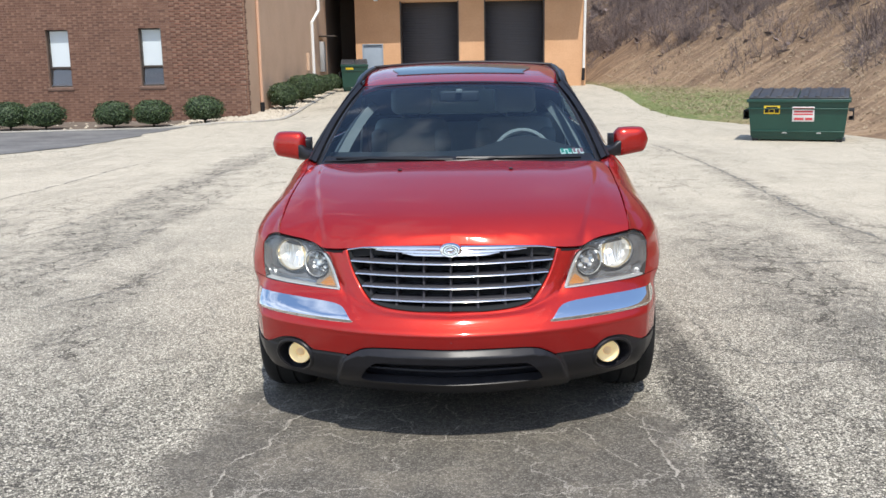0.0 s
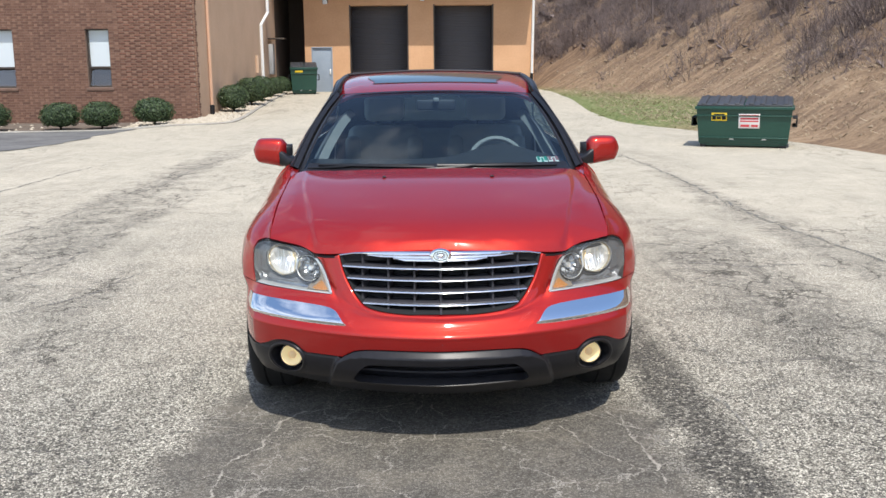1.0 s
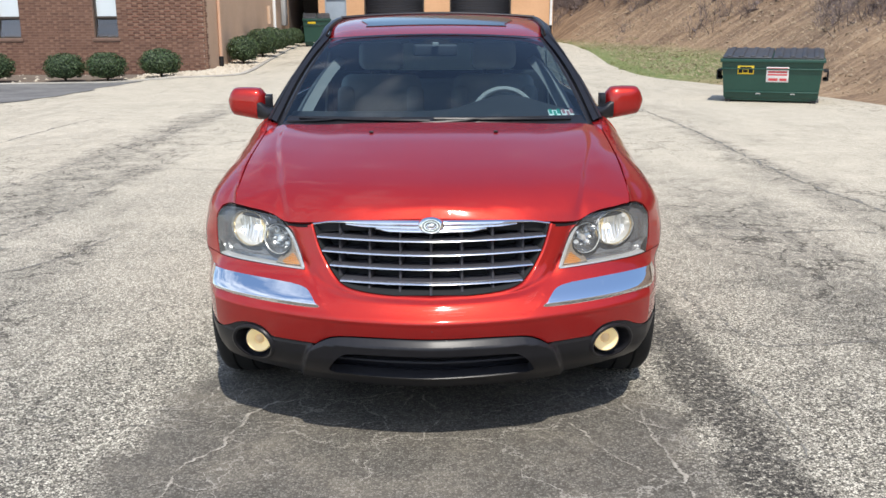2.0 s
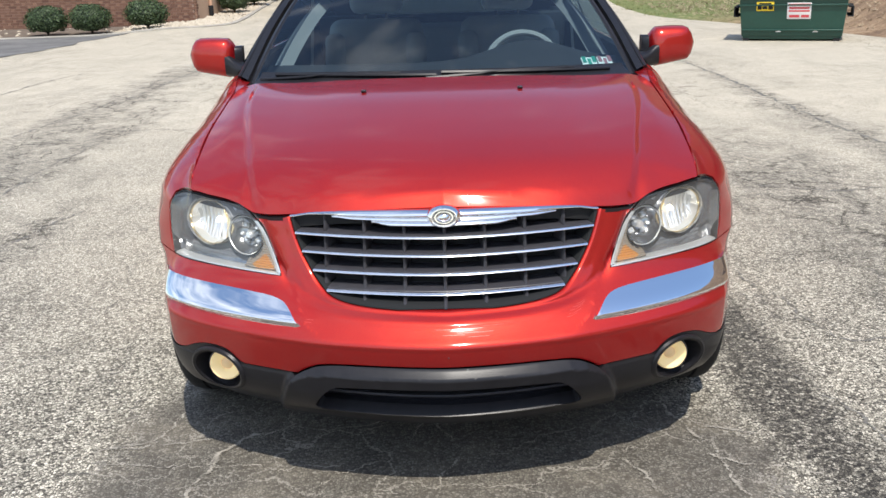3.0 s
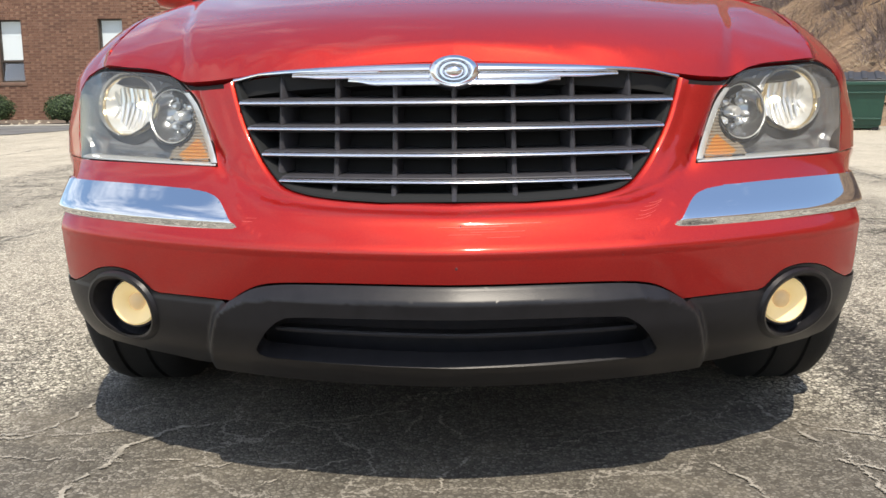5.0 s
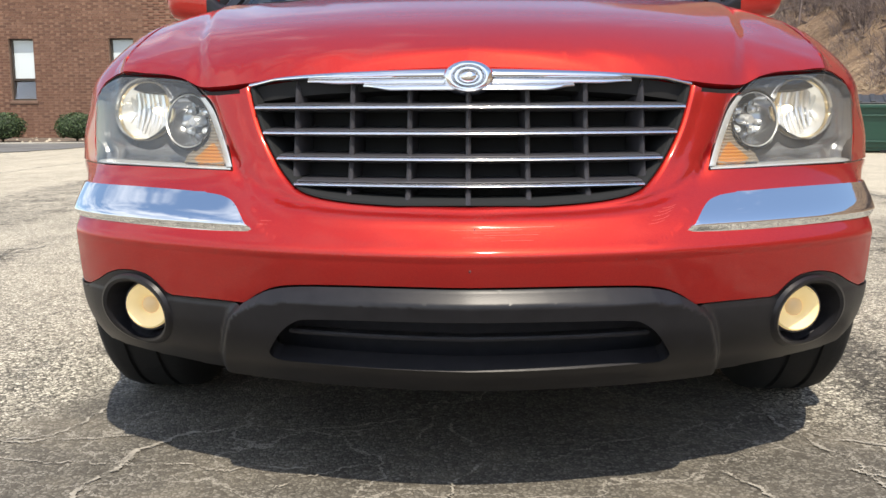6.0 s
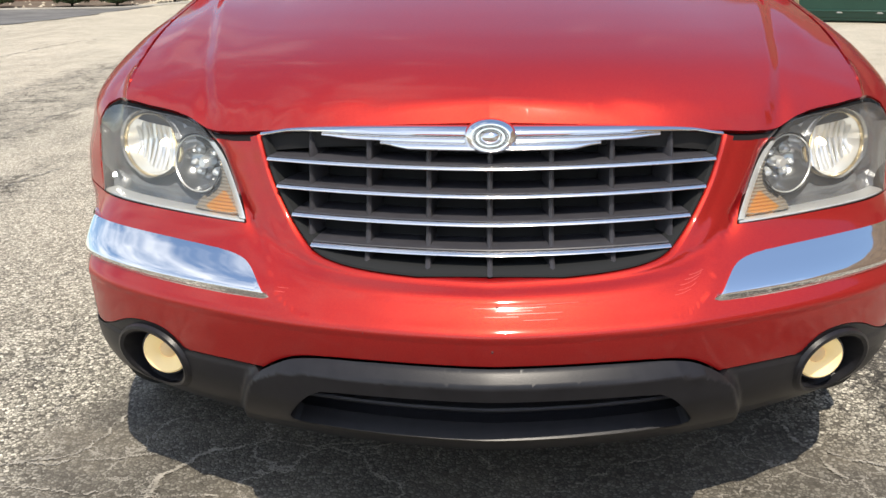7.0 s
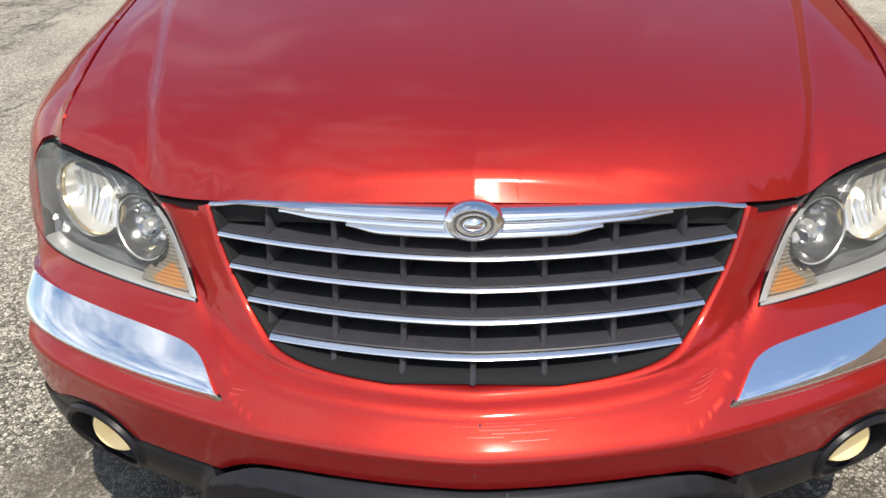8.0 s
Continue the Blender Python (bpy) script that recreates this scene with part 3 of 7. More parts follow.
rng = np.random.default_rng(4)
stone_places = []
for _ in range(4200):
    i = rng.integers(6, len(BED_EDGE) - 1)
    p = BED_EDGE[i] + (BED_EDGE[i + 1] - BED_EDGE[i]) * rng.random()
    if p[0] < -8.4 - 0.5 * rng.random() and rng.random() > 0.03:
        continue
    t = rng.uniform(0.08, 1.0)
    inner = (min(p[0], -7.0), 29.38) if p[1] < 28.5 else (-7.0, p[1])
    stone_places.append((p[0] + (inner[0] - p[0]) * t, p[1] + (inner[1] - p[1]) * t, ground_z(*p) + 0.027 + 0.02 * t))
tagged(new("gravel", stones_mesh("gravel", stone_places, 0.03, 0.085, M_STONE, 5)), "pale loose gravel in the bed", "gravel", "", "stuff")

# ---- brick office building ----
WALL_Y, CORNER_X = 29.40, -7.05
M_MORTAR = mottled("mortar", (0.235, 0.158, 0.118), (0.32, 0.222, 0.168), 3, 0.9, 12, 0.5, 0.004)
M_STUCCO = mottled("tan_block_wall", (0.50, 0.345, 0.235), (0.60, 0.425, 0.30), 0.7, 0.9, 22, 0.5, 0.006)
M_BRONZE = shader("dark_bronze_frame", (0.07, 0.055, 0.045), 0.45, 0.4)
M_SILL = mottled("brown_sill", (0.12, 0.07, 0.05), (0.18, 0.11, 0.08), 5, 0.8)
M_BLIND = shader("white_blind", (0.76, 0.79, 0.82), 0.7)
M_PANE = glass("window_pane", (0.82, 0.87, 0.90), 0.01, 2.0)
# dark brown that paints in the dimness of the rooms and the passage
M_ROOM = shader("dim_room", (0.11, 0.085, 0.07), 0.9)
M_COPPER = shader("painted_downpipe", (0.60, 0.37, 0.25), 0.5)
M_WHITE = mottled("white_painted_metal", (0.70, 0.70, 0.68), (0.80, 0.80, 0.78), 4, 0.45, 10, 0.1, 0.001)
WINDOWS = [(-10.27, -9.57), (-13.13, -12.43), (-15.98, -15.28), (-18.84, -18.14)]
SILL_Z, HEAD_Z, TOP_Z = 1.00, 2.73, 6.6


def wall_block(name, blocks, material, label, kind_word="wall"):
    bm = join_bm(*[box_bm(a, b) for a, b in blocks])
    ob = part(name, bm, material, None)
    return tagged(ob, label, kind_word, "", "structure")


blocks, x_right = [], CORNER_X - 0.012
for x0, x1 in WINDOWS:
    blocks.append(((x1, WALL_Y, -0.5), (x_right, WALL_Y + 0.35, TOP_Z)))
    blocks.append(((x0, WALL_Y, -0.5), (x1, WALL_Y + 0.35, SILL_Z)))
    blocks.append(((x0, WALL_Y, HEAD_Z), (x1, WALL_Y + 0.35, TOP_Z)))
    x_right = x0
blocks.append(((-26.0, WALL_Y, -0.5), (x_right, WALL_Y + 0.35, TOP_Z)))
wall_brick = wall_block("wall_brick", blocks, M_MORTAR, "red-brown brick wall with narrow recessed windows")
wall_block("wall_side", [((CORNER_X - 0.25, WALL_Y + 0.06, -0.2), (CORNER_X + 0.05, 44.6, TOP_Z - 0.05))], M_STUCCO, "plain tan block side wall")
wall_block("wall_back", [((-26.0, 44.3, -0.2), (CORNER_X - 0.25, 44.6, TOP_Z - 0.05)), ((-26.3, WALL_Y, -0.2), (-26.0, 44.6, TOP_Z - 0.05))], M_STUCCO, "plain tan block wall")
wall_block("roof_flat", [((-26.2, WALL_Y + 0.02, TOP_Z), (CORNER_X + 0.1, 44.5, TOP_Z + 0.25))], M_CONCRETE, "flat roof slab of the brick building", "roof")


def pane_mesh(x0, x1, y, z0, z1, tilt=0.0):
    """A thin pane with a slight bow."""
    return ribbon("pane", [[(x, y + tilt * (t - 0.5) + 0.002 * math.sin(math.pi * t), z0 + (z1 - z0) * t) for t in np.linspace(0, 1, 5)] for x in (x0, (x0 + x1) / 2, x1)], M_PANE)


for k, (x0, x1) in enumerate(WINDOWS):
    win = tagged(part("window_%d" % (k + 1), join_bm(
        box_bm((x0 - 0.02, WALL_Y + 0.10, SILL_Z), (x0 + 0.045, WALL_Y + 0.18, HEAD_Z)), box_bm((x1 - 0.045, WALL_Y + 0.10, SILL_Z), (x1 + 0.02, WALL_Y + 0.18, HEAD_Z)),
        box_bm((x0 + 0.045, WALL_Y + 0.10, HEAD_Z - 0.05), (x1 - 0.045, WALL_Y + 0.18, HEAD_Z + 0.02)), box_bm((x0 + 0.045, WALL_Y + 0.10, SILL_Z - 0.01), (x1 - 0.045, WALL_Y + 0.18, SILL_Z + 0.05)),
        box_bm((x0 + 0.045, WALL_Y + 0.095, 1.56), (x1 - 0.045, WALL_Y + 0.18, 1.62))), M_BRONZE, None), "narrow bronze-framed window with a half-drawn white blind", "window", "", "structure")
    part("pane", pane_mesh(x0 + 0.045, x1 - 0.045, WALL_Y + 0.14, 1.62, HEAD_Z - 0.05), M_PANE, win).visible_shadow = False
    part("pane", pane_mesh(x0 + 0.045, x1 - 0.045, WALL_Y + 0.14, SILL_Z + 0.05, 1.56, 0.10), M_PANE, win).visible_shadow = False
    part("sill", box_bm((x0 - 0.06, WALL_Y - 0.04, SILL_Z - 0.10), (x1 + 0.06, WALL_Y + 0.10, SILL_Z - 0.005), 0.01), M_SILL, win)
    part("blind", box_bm((x0 + 0.05, WALL_Y + 0.20, 1.60), (x1 - 0.05, WALL_Y + 0.21, HEAD_Z - 0.04)), M_BLIND, win, "white roller blind")
    part("room_lining", box_bm((x0 - 0.1, WALL_Y + 0.36, SILL_Z - 0.2), (x1 + 0.1, WALL_Y + 0.40, HEAD_Z + 0.2)), M_ROOM, win)


def downpipe(points, r, material, label):
    return tagged(new("downpipe", tube("downpipe", points, r, material, 10)), label, "downpipe")


downpipe([(CORNER_X + 0.11, 30.9, 0.20), (CORNER_X + 0.11, 30.9, 6.4)], 0.05, M_COPPER, "tan painted downpipe on the side wall")
part("pipe_shoe", lathe("pipe_shoe", [(0.05, 0.0), (0.075, 0.02), (0.075, 0.28), (0.055, 0.30)], (CORNER_X + 0.11, 30.9, 0.10), (0, 0, 1), M_DARK, 12), M_DARK, bpy.data.objects["downpipe"])
downpipe([(CORNER_X + 0.11, 40.6, 0.4), (CORNER_X + 0.11, 40.6, 3.25), (CORNER_X + 0.30, 41.2, 3.75), (CORNER_X + 0.30, 41.2, 6.4)], 0.065, M_WHITE, "white downpipe with an offset bend")
M_STEEL = mottled('grey_painted_steel', (0.30, 0.30, 0.30), (0.38, 0.38, 0.37), 4, 0.5, 10, 0.1, 0.001)
meter = tagged(part("meter_box", box_bm((CORNER_X + 0.05, 42.6, 1.2), (CORNER_X + 0.24, 43.1, 2.5), 0.02), M_STEEL, None), "grey metal service box on the side wall", "meter box")
part("box_hood", box_bm((CORNER_X + 0.05, 42.5, 2.7), (CORNER_X + 0.75, 43.4, 2.76), 0.01), M_BRONZE, meter)
part("conduit", tube("conduit", [(CORNER_X + 0.1, 39.4, 1.3), (CORNER_X + 0.1, 39.4, 2.0)], 0.07, M_STUCCO, 8), M_STUCCO, meter)

# ---- warehouse with two roll-up doors ----
HOUSE_Y, HX0, HX1, H_TOP = 45.0, -5.72, 4.84, 5.55
M_ORANGE = mottled("orange_painted_block", (0.52, 0.295, 0.155), (0.62, 0.365, 0.205), 0.8, 0.85, 16, 0.4, 0.005)
M_SLAT = mottled("dark_roll_door", (0.038, 0.036, 0.042), (0.055, 0.052, 0.058), 1.2, 0.55, 10, 0.1, 0.001)
M_DOOR = mottled("blue_grey_door", (0.25, 0.30, 0.36), (0.30, 0.35, 0.41), 2, 0.5, 12, 0.1, 0.001)
GATES = [(-3.62, -0.98), (0.23, 2.93)]
DOOR_X0, DOOR_X1, DOOR_TOP = -5.42, -4.46, 2.40
GATE_TOP = 4.24
base = -0.2
wall_block("wall_front", [((HX0, HOUSE_Y, base), (DOOR_X0, HOUSE_Y + 0.7, H_TOP)), ((DOOR_X0, HOUSE_Y, DOOR_TOP), (DOOR_X1, HOUSE_Y + 0.7, H_TOP)),
           ((DOOR_X1, HOUSE_Y, base), (GATES[0][0], HOUSE_Y + 0.7, H_TOP)), ((GATES[0][0], HOUSE_Y, GATE_TOP), (GATES[0][1], HOUSE_Y + 0.7, H_TOP)),
           ((GATES[0][1], HOUSE_Y, base), (GATES[1][0], HOUSE_Y + 0.7, H_TOP)), ((GATES[1][0], HOUSE_Y, GATE_TOP), (GATES[1][1], HOUSE_Y + 0.7, H_TOP)),
           ((GATES[1][1], HOUSE_Y, base), (HX1, HOUSE_Y + 0.7, H_TOP))], M_ORANGE, "orange painted block wall of the warehouse")
wall_block("wall_end", [((HX1 - 0.3, HOUSE_Y + 0.7, base), (HX1, 62.0, H_TOP)), ((HX0, HOUSE_Y + 0.7, base), (HX0 + 0.3, 62.0, H_TOP)), ((HX0, 61.7, base), (HX1, 62.0, H_TOP))], M_ORANGE, "plain warehouse end wall")
# the passage's deep shade is put into this wall's colour
wall_block("alcove", [((CORNER_X, 49.5, base), (HX0, 49.8, H_TOP)), ((CORNER_X - 0.2, 44.6, base), (CORNER_X, 49.5, H_TOP))], M_ROOM, "passage wall between the buildings, shade in its dark colour")
wall_block("eaves", [((CORNER_X - 0.2, 43.28, H_TOP), (HX1 + 0.02, 62.1, H_TOP + 0.35))], M_BRONZE, "deep flat eaves over the warehouse front", "roof")
for gx0, gx1 in GATES:
    gate = tagged(part("garage_door", box_bm((gx0, HOUSE_Y + 0.66, 0.1), (gx1, HOUSE_Y + 0.68, GATE_TOP)), M_SLAT, None), "dark closed roll-up garage door", "garage door", "garage doors of the warehouse")
    n_slat = 34
    me = None
    for i in range(n_slat):
        z0 = 0.35 + (GATE_TOP - 0.35) * i / n_slat
        if me is None:
            me = bpy.data.meshes.new("slat")
            b = box_bm((0, 0, 0), (gx1 - gx0 - 0.04, 0.03, (GATE_TOP - 0.35) / n_slat - 0.004), 0.003, 1)
            b.to_mesh(me)
            b.free()
            me.materials.append(M_SLAT)
        ob = part("slat", me, M_SLAT, gate)
        ob.location = (gx0 + 0.02, HOUSE_Y + 0.625, z0)
    for x in (gx0, gx1):
        part("jamb", box_bm((x - 0.03, HOUSE_Y - 0.012, 0.1), (x + 0.03, HOUSE_Y + 0.62, GATE_TOP + 0.03)), M_BRONZE, gate)
door = tagged(part("door_1", box_bm((DOOR_X0 + 0.05, HOUSE_Y + 0.06, 0.30), (DOOR_X1 - 0.05, HOUSE_Y + 0.11, DOOR_TOP - 0.05), 0.004), M_DOOR, None), "blue-grey steel service door", "door", "", "structure")
part("door_frame", join_bm(box_bm((DOOR_X0, HOUSE_Y - 0.01, 0.28), (DOOR_X0 + 0.05, HOUSE_Y + 0.15, DOOR_TOP)), box_bm((DOOR_X1 - 0.05, HOUSE_Y - 0.01, 0.28), (DOOR_X1, HOUSE_Y + 0.15, DOOR_TOP)), box_bm((DOOR_X0 + 0.05, HOUSE_Y - 0.01, DOOR_TOP - 0.05), (DOOR_X1 - 0.05, HOUSE_Y + 0.15, DOOR_TOP))), M_DOOR, door)
part("door_handle", join_bm(box_bm((DOOR_X1 - 0.15, HOUSE_Y + 0.0, 1.15), (DOOR_X1 - 0.09, HOUSE_Y + 0.06, 1.40), 0.01)), M_WHITE, door)
for lx, lz in ((-4.73, 4.40), (-0.30, 4.52)):
    lamp = tagged(part("wall_lamp", box_bm((lx - 0.13, HOUSE_Y - 0.06, lz - 0.05), (lx + 0.13, HOUSE_Y, lz + 0.2), 0.02), M_BRONZE, None), "small bronze wall lamp on the warehouse", "wall lamp", "wall lamps")
    part("shade", box_bm((lx - 0.10, HOUSE_Y - 0.20, lz - 0.10), (lx + 0.10, HOUSE_Y - 0.06, lz + 0.10), 0.03), M_BLIND, lamp)
downpipe([(HX1 - 0.10, HOUSE_Y - 0.08, 1.15), (HX1 - 0.04, HOUSE_Y - 0.08, 5.4)], 0.06, M_WHITE, "white downpipe at the warehouse corner")
downpipe([(HX1 - 0.12, HOUSE_Y - 0.10, 0.60), (HX1 - 0.10, HOUSE_Y - 0.08, 1.15)], 0.07, M_DARK, "dark iron foot of the warehouse downpipe")

# ---- hillside ----
EDGE_X = hermite([(-60, 12.0), (-20, 11.5), (5, 10.2), (12, 9.2), (16.3, 8.1), (19.2, 7.6), (23, 6.45), (26, 5.38), (30, 5.15), (38, 5.4), (45, 5.3), (62, 5.1), (72, 0.0), (90, -12.0), (110, -28.0)])
TOE = hermite([(-60, 0.4), (12, 0.4), (19, 0.5), (23, 1.4), (27, 3.2), (32, 3.6), (38, 2.4), (44, 0.6), (110, 0.5)])


def hill(s, y):
    """Height over the yard at s metres in from the paved edge."""
    x = EDGE_X(y) + s
    t = TOE(y)
    z = 0.07 * min(s, t) + (0.62 + 0.12 * step(40, 60, y)) * max(s - t, 0.0) ** 1.04
    soft = min(max(s - t, 0) / 3.0, 1.0)
    z += soft * (0.55 * noise.noise((x * 0.22, y * 0.22, 0.3)) + 0.28 * noise.noise((x * 0.7, y * 0.5 + s * 0.3, 1.7)))
    # downhill runnels
    z += soft * 0.16 * noise.noise((y * 1.1 + 0.25 * s, s * 0.12, 4.0))
    return (x, y, ground_z(x, y) + z + (0.02 if s > 0 else -0.02))


def hill_material():
    m = shader("dry_hillside", (0.30, 0.22, 0.13), 0.95)
    v = coords(m)
    sep = node(m, "ShaderNodeSeparateXYZ")
    link(m, v, sep.inputs["Vector"])
    run_v = coords(m, (0.5, 1.6, 0.6))
    a = noise_tex(m, run_v, 1.3, 7, 0.68, 0.6)
    b = noise_tex(m, v, 9.0, 6, 0.7)
    f = math_node(m, "ADD", math_node(m, "MULTIPLY", a, 0.62), math_node(m, "MULTIPLY", b, 0.38))
    f = math_node(m, "ADD", f, math_node(m, "MULTIPLY", math_node(m, "SUBTRACT", noise_tex(m, v, 0.35, 4, 0.6), 0.5), 0.30))
    up = node(m, "ShaderNodeMapRange")
    up.inputs["From Min"].default_value, up.inputs["From Max"].default_value = 1.2, 5.0
    link(m, sep.outputs["Z"], up.inputs["Value"])
    f = math_node(m, "SUBTRACT", f, math_node(m, "MULTIPLY", up.outputs["Result"], 0.08))
    col = ramp(m, f, [(0.30, (0.066, 0.042, 0.028)), (0.43, (0.175, 0.110, 0.066)), (0.56, (0.295, 0.198, 0.118)), (0.72, (0.42, 0.305, 0.195))])
    # young grass on the gentle foot between the yard and the slope
    low = node(m, "ShaderNodeMapRange")
    low.inputs["From Min"].default_value, low.inputs["From Max"].default_value = 0.52, 0.26
    link(m, math_node(m, "ADD", sep.outputs["Z"], math_node(m, "MULTIPLY", math_node(m, "SUBTRACT", b, 0.5), 0.5)), low.inputs["Value"])
    y_in = node(m, "ShaderNodeMapRange")
    y_in.inputs["From Min"].default_value, y_in.inputs["From Max"].default_value = 22.5, 25.5
    link(m, sep.outputs["Y"], y_in.inputs["Value"])
    green = ramp(m, b, [(0.36, (0.060, 0.105, 0.022)), (0.52, (0.145, 0.19, 0.052)), (0.66, (0.34, 0.29, 0.16))])
    col = mix(m, math_node(m, "MULTIPLY", math_node(m, "MULTIPLY", low.outputs["Result"], y_in.outputs["Result"]), 0.9, True), col, green)
    link(m, col, principled(m).inputs["Base Color"])
    bump(m, f, 1.0, 0.12)
    return m


M_HILL = hill_material()
h_s = np.r_[-0.6, 0.0, np.arange(0.35, 12, 0.35), np.arange(12, 40, 1.5)]
h_y = np.r_[-60, -45, -30, -20, np.arange(-12, 12, 1.5), np.arange(12, 62, 0.4), np.arange(62, 110, 4)]
hv = [hill(s, y) for y in h_y for s in h_s]
hf = [[j * len(h_s) + i, j * len(h_s) + i + 1, (j + 1) * len(h_s) + i + 1, (j + 1) * len(h_s) + i] for j in range(len(h_y) - 1) for i in range(len(h_s) - 1)]
tagged(new("hillside", mesh_of("hillside", hv, hf, M_HILL)), "steep bank of dry earth and dead grass above the yard", "hillside", "", "structure")


def blades(name, spots, material, seed, lo, hi, width, lean, per=5):
    """Tufts of thin flat blades as one mesh."""
    r = np.random.default_rng(seed)
    verts, faces = [], []
    for p in spots:
        for _ in range(per):
            a, h = r.uniform(0, 6.28), r.uniform(lo, hi)
            dx, dy = math.cos(a), math.sin(a)
            ox, oy = r.normal(0, 0.08, 2)
            out = r.uniform(0.2, 1.0) * lean * h
            q = np.array(p) + np.array((ox, oy, -0.02))
            w = width * r.uniform(0.6, 1.3)
            o = len(verts)
            verts += [q + np.array((-dy * w, dx * w, 0)), q + np.array((dy * w, -dx * w, 0)), q + np.array((dx * out * 0.5 + dy * w * 0.6, dy * out * 0.5 - dx * w * 0.6, h * 0.65)), q + np.array((dx * out, dy * out, h))]
            faces += [[o, o + 1, o + 2], [o, o + 2, o + 3]]
    return mesh_of(name, verts, faces, material, False)


def island_mottle(name, c1, c2, rough=0.9):
    m = shader(name, c1, rough)
    g = node(m, "ShaderNodeNewGeometry")
    link(m, ramp(m, g.outputs["Random Per Island"], [(0.0, c1), (1.0, c2)]), principled(m).inputs["Base Color"])
    return m


M_STRAW = island_mottle("dead_grass", (0.17, 0.12, 0.075), (0.50, 0.40, 0.27))
M_TWIG = island_mottle("bare_twigs", (0.072, 0.053, 0.050), (0.23, 0.178, 0.162))
M_GRASS = island_mottle("young_grass", (0.09, 0.12, 0.03), (0.27, 0.26, 0.11))
rng = np.random.default_rng(11)


def scatter(n, s0, s1, y0, y1, power=1.0):
    return [hill(s0 + (s1 - s0) * rng.random() ** power, rng.uniform(y0, y1)) for _ in range(n)]


tagged(new("dead_grass", blades("dead_grass", scatter(7500, 0.6, 8.0, 13, 46), M_STRAW, 1, 0.02, 0.085, 0.007, 2.6)), "flattened dead grass over the bank", "dead grass", "", "stuff")
tagged(new("grass", blades("grass", [p for p in scatter(1900, 0.05, 3.4, 22.5, 45) if p[2] - ground_z(p[0], p[1]) < 0.42 and noise.noise((p[0] * 0.8, p[1] * 0.5, 3.0)) > -0.08], M_GRASS, 2, 0.02, 0.07, 0.010, 0.9)), "young green grass at the foot of the bank", "grass", "", "stuff")


def thicket_mesh(seed, n, tall):
    """A leafless bush: forked thin stems from one foot."""
    r = np.random.default_rng(seed)
    verts, faces = [], []

    def stem(p, q, w0, w1):
        way = (q - p) / max(np.linalg.norm(q - p), 1e-6)
        a = np.cross(way, (0.3, 0.5, 0.8))
        a /= max(np.linalg.norm(a), 1e-6)
        b = np.cross(way, a)
        o = len(verts)
        for c, w in ((p, w0), (q, w1)):
            for k in range(3):
                t = k * 2.094
                verts.append(c + (a * math.cos(t) + b * math.sin(t)) * w)
        faces.extend([[o + k, o + (k + 1) % 3, o + 3 + (k + 1) % 3, o + 3 + k] for k in range(3)])
    for _ in range(n):
        ang, out = r.uniform(0, 6.28), r.uniform(0.1, 0.75)
        p = np.array((r.uniform(-0.13, 0.13), r.uniform(-0.13, 0.13), -0.26))
        d = np.array((math.cos(ang) * out, math.sin(ang) * out, 1.0))
        length = tall * r.uniform(0.5, 1.0)
        w = 0.011 * r.uniform(0.6, 1.5)
        for k in range(3):
            d = d + r.normal(0, 0.16, 3)
            q = p + d / np.linalg.norm(d) * length / 3
            stem(p, q, w * (1 - k * 0.28), w * (1 - (k + 1) * 0.28))
            if k:
                for _ in range(2):
                    e = d + r.normal(0, 0.55, 3)
                    stem(q, q + e / np.linalg.norm(e) * length * 0.22, w * 0.4, w * 0.15)
            p = q
    # the root stock, half in the ground, from which the stems spring
    o = len(verts)
    verts.extend(np.array(p) for p in ((0.30, 0, -0.28), (0, 0.30, -0.28), (-0.30, 0, -0.28), (0, -0.30, -0.28), (0, 0, -0.19), (0, 0, -0.4)))
    faces.extend([[o + i, o + (i + 1) % 4, o + 4] for i in range(4)] + [[o + (i + 1) % 4, o + i, o + 5] for i in range(4)])
    return mesh_of("thicket", verts, faces, M_TWIG, False)


def merged(name, meshes, poses, material):
    """Many small copies as one mesh."""
    vs, fs, o = [], [], 0
    for i, m in enumerate(poses):
        me = meshes[i % len(meshes)]
        co = np.empty(len(me.vertices) * 3)
        me.vertices.foreach_get("co", co)
        a = np.array(m)
        vs.append(co.reshape(-1, 3) @ a[:3, :3].T + a[:3, 3])
        fs += [[v + o for v in p.vertices] for p in me.polygons]
        o += len(me.vertices)
    return mesh_of(name, np.concatenate(vs), fs, material, False)


thicket_meshes = [thicket_mesh(20 + k, 46, 1.6) for k in range(4)]
for i in range(250):
    y = rng.uniform(16, 62)
    s_in = TOE(y) + 2.4 + 7.4 * rng.random() ** 0.75 * (1 if y < 40 else 0.9)
    ob = tagged(new("thicket", thicket_meshes[i % 4]), "leafless grey-brown brush on the bank", "brush", "brush on the bank")
    k = rng.uniform(0.55, 1.15)
    ob.matrix_world = Matrix.Translation(hill(s_in, y)) @ pose(0, 0, 0, rng.uniform(-12, 12), -14, rng.uniform(0, 360)) @ Matrix.Scale(k, 4)
small = [thicket_mesh(40 + k, 9, 0.9) for k in range(4)]
spots = []
for i in range(5600):
    y = rng.uniform(13, 66)
    d = TOE(y) + 11.0 * rng.random() ** 0.55
    if noise.noise((d * 0.35, y * 0.3, 7.0)) + (d - TOE(y)) * 0.14 > 0.32:
        spots.append(Matrix.Translation(hill(d, y)) @ pose(0, 0, 0, rng.uniform(-25, 25), rng.uniform(-40, 5), rng.uniform(0, 360)) @ Matrix.Scale(rng.uniform(0.5, 1.3), 4))
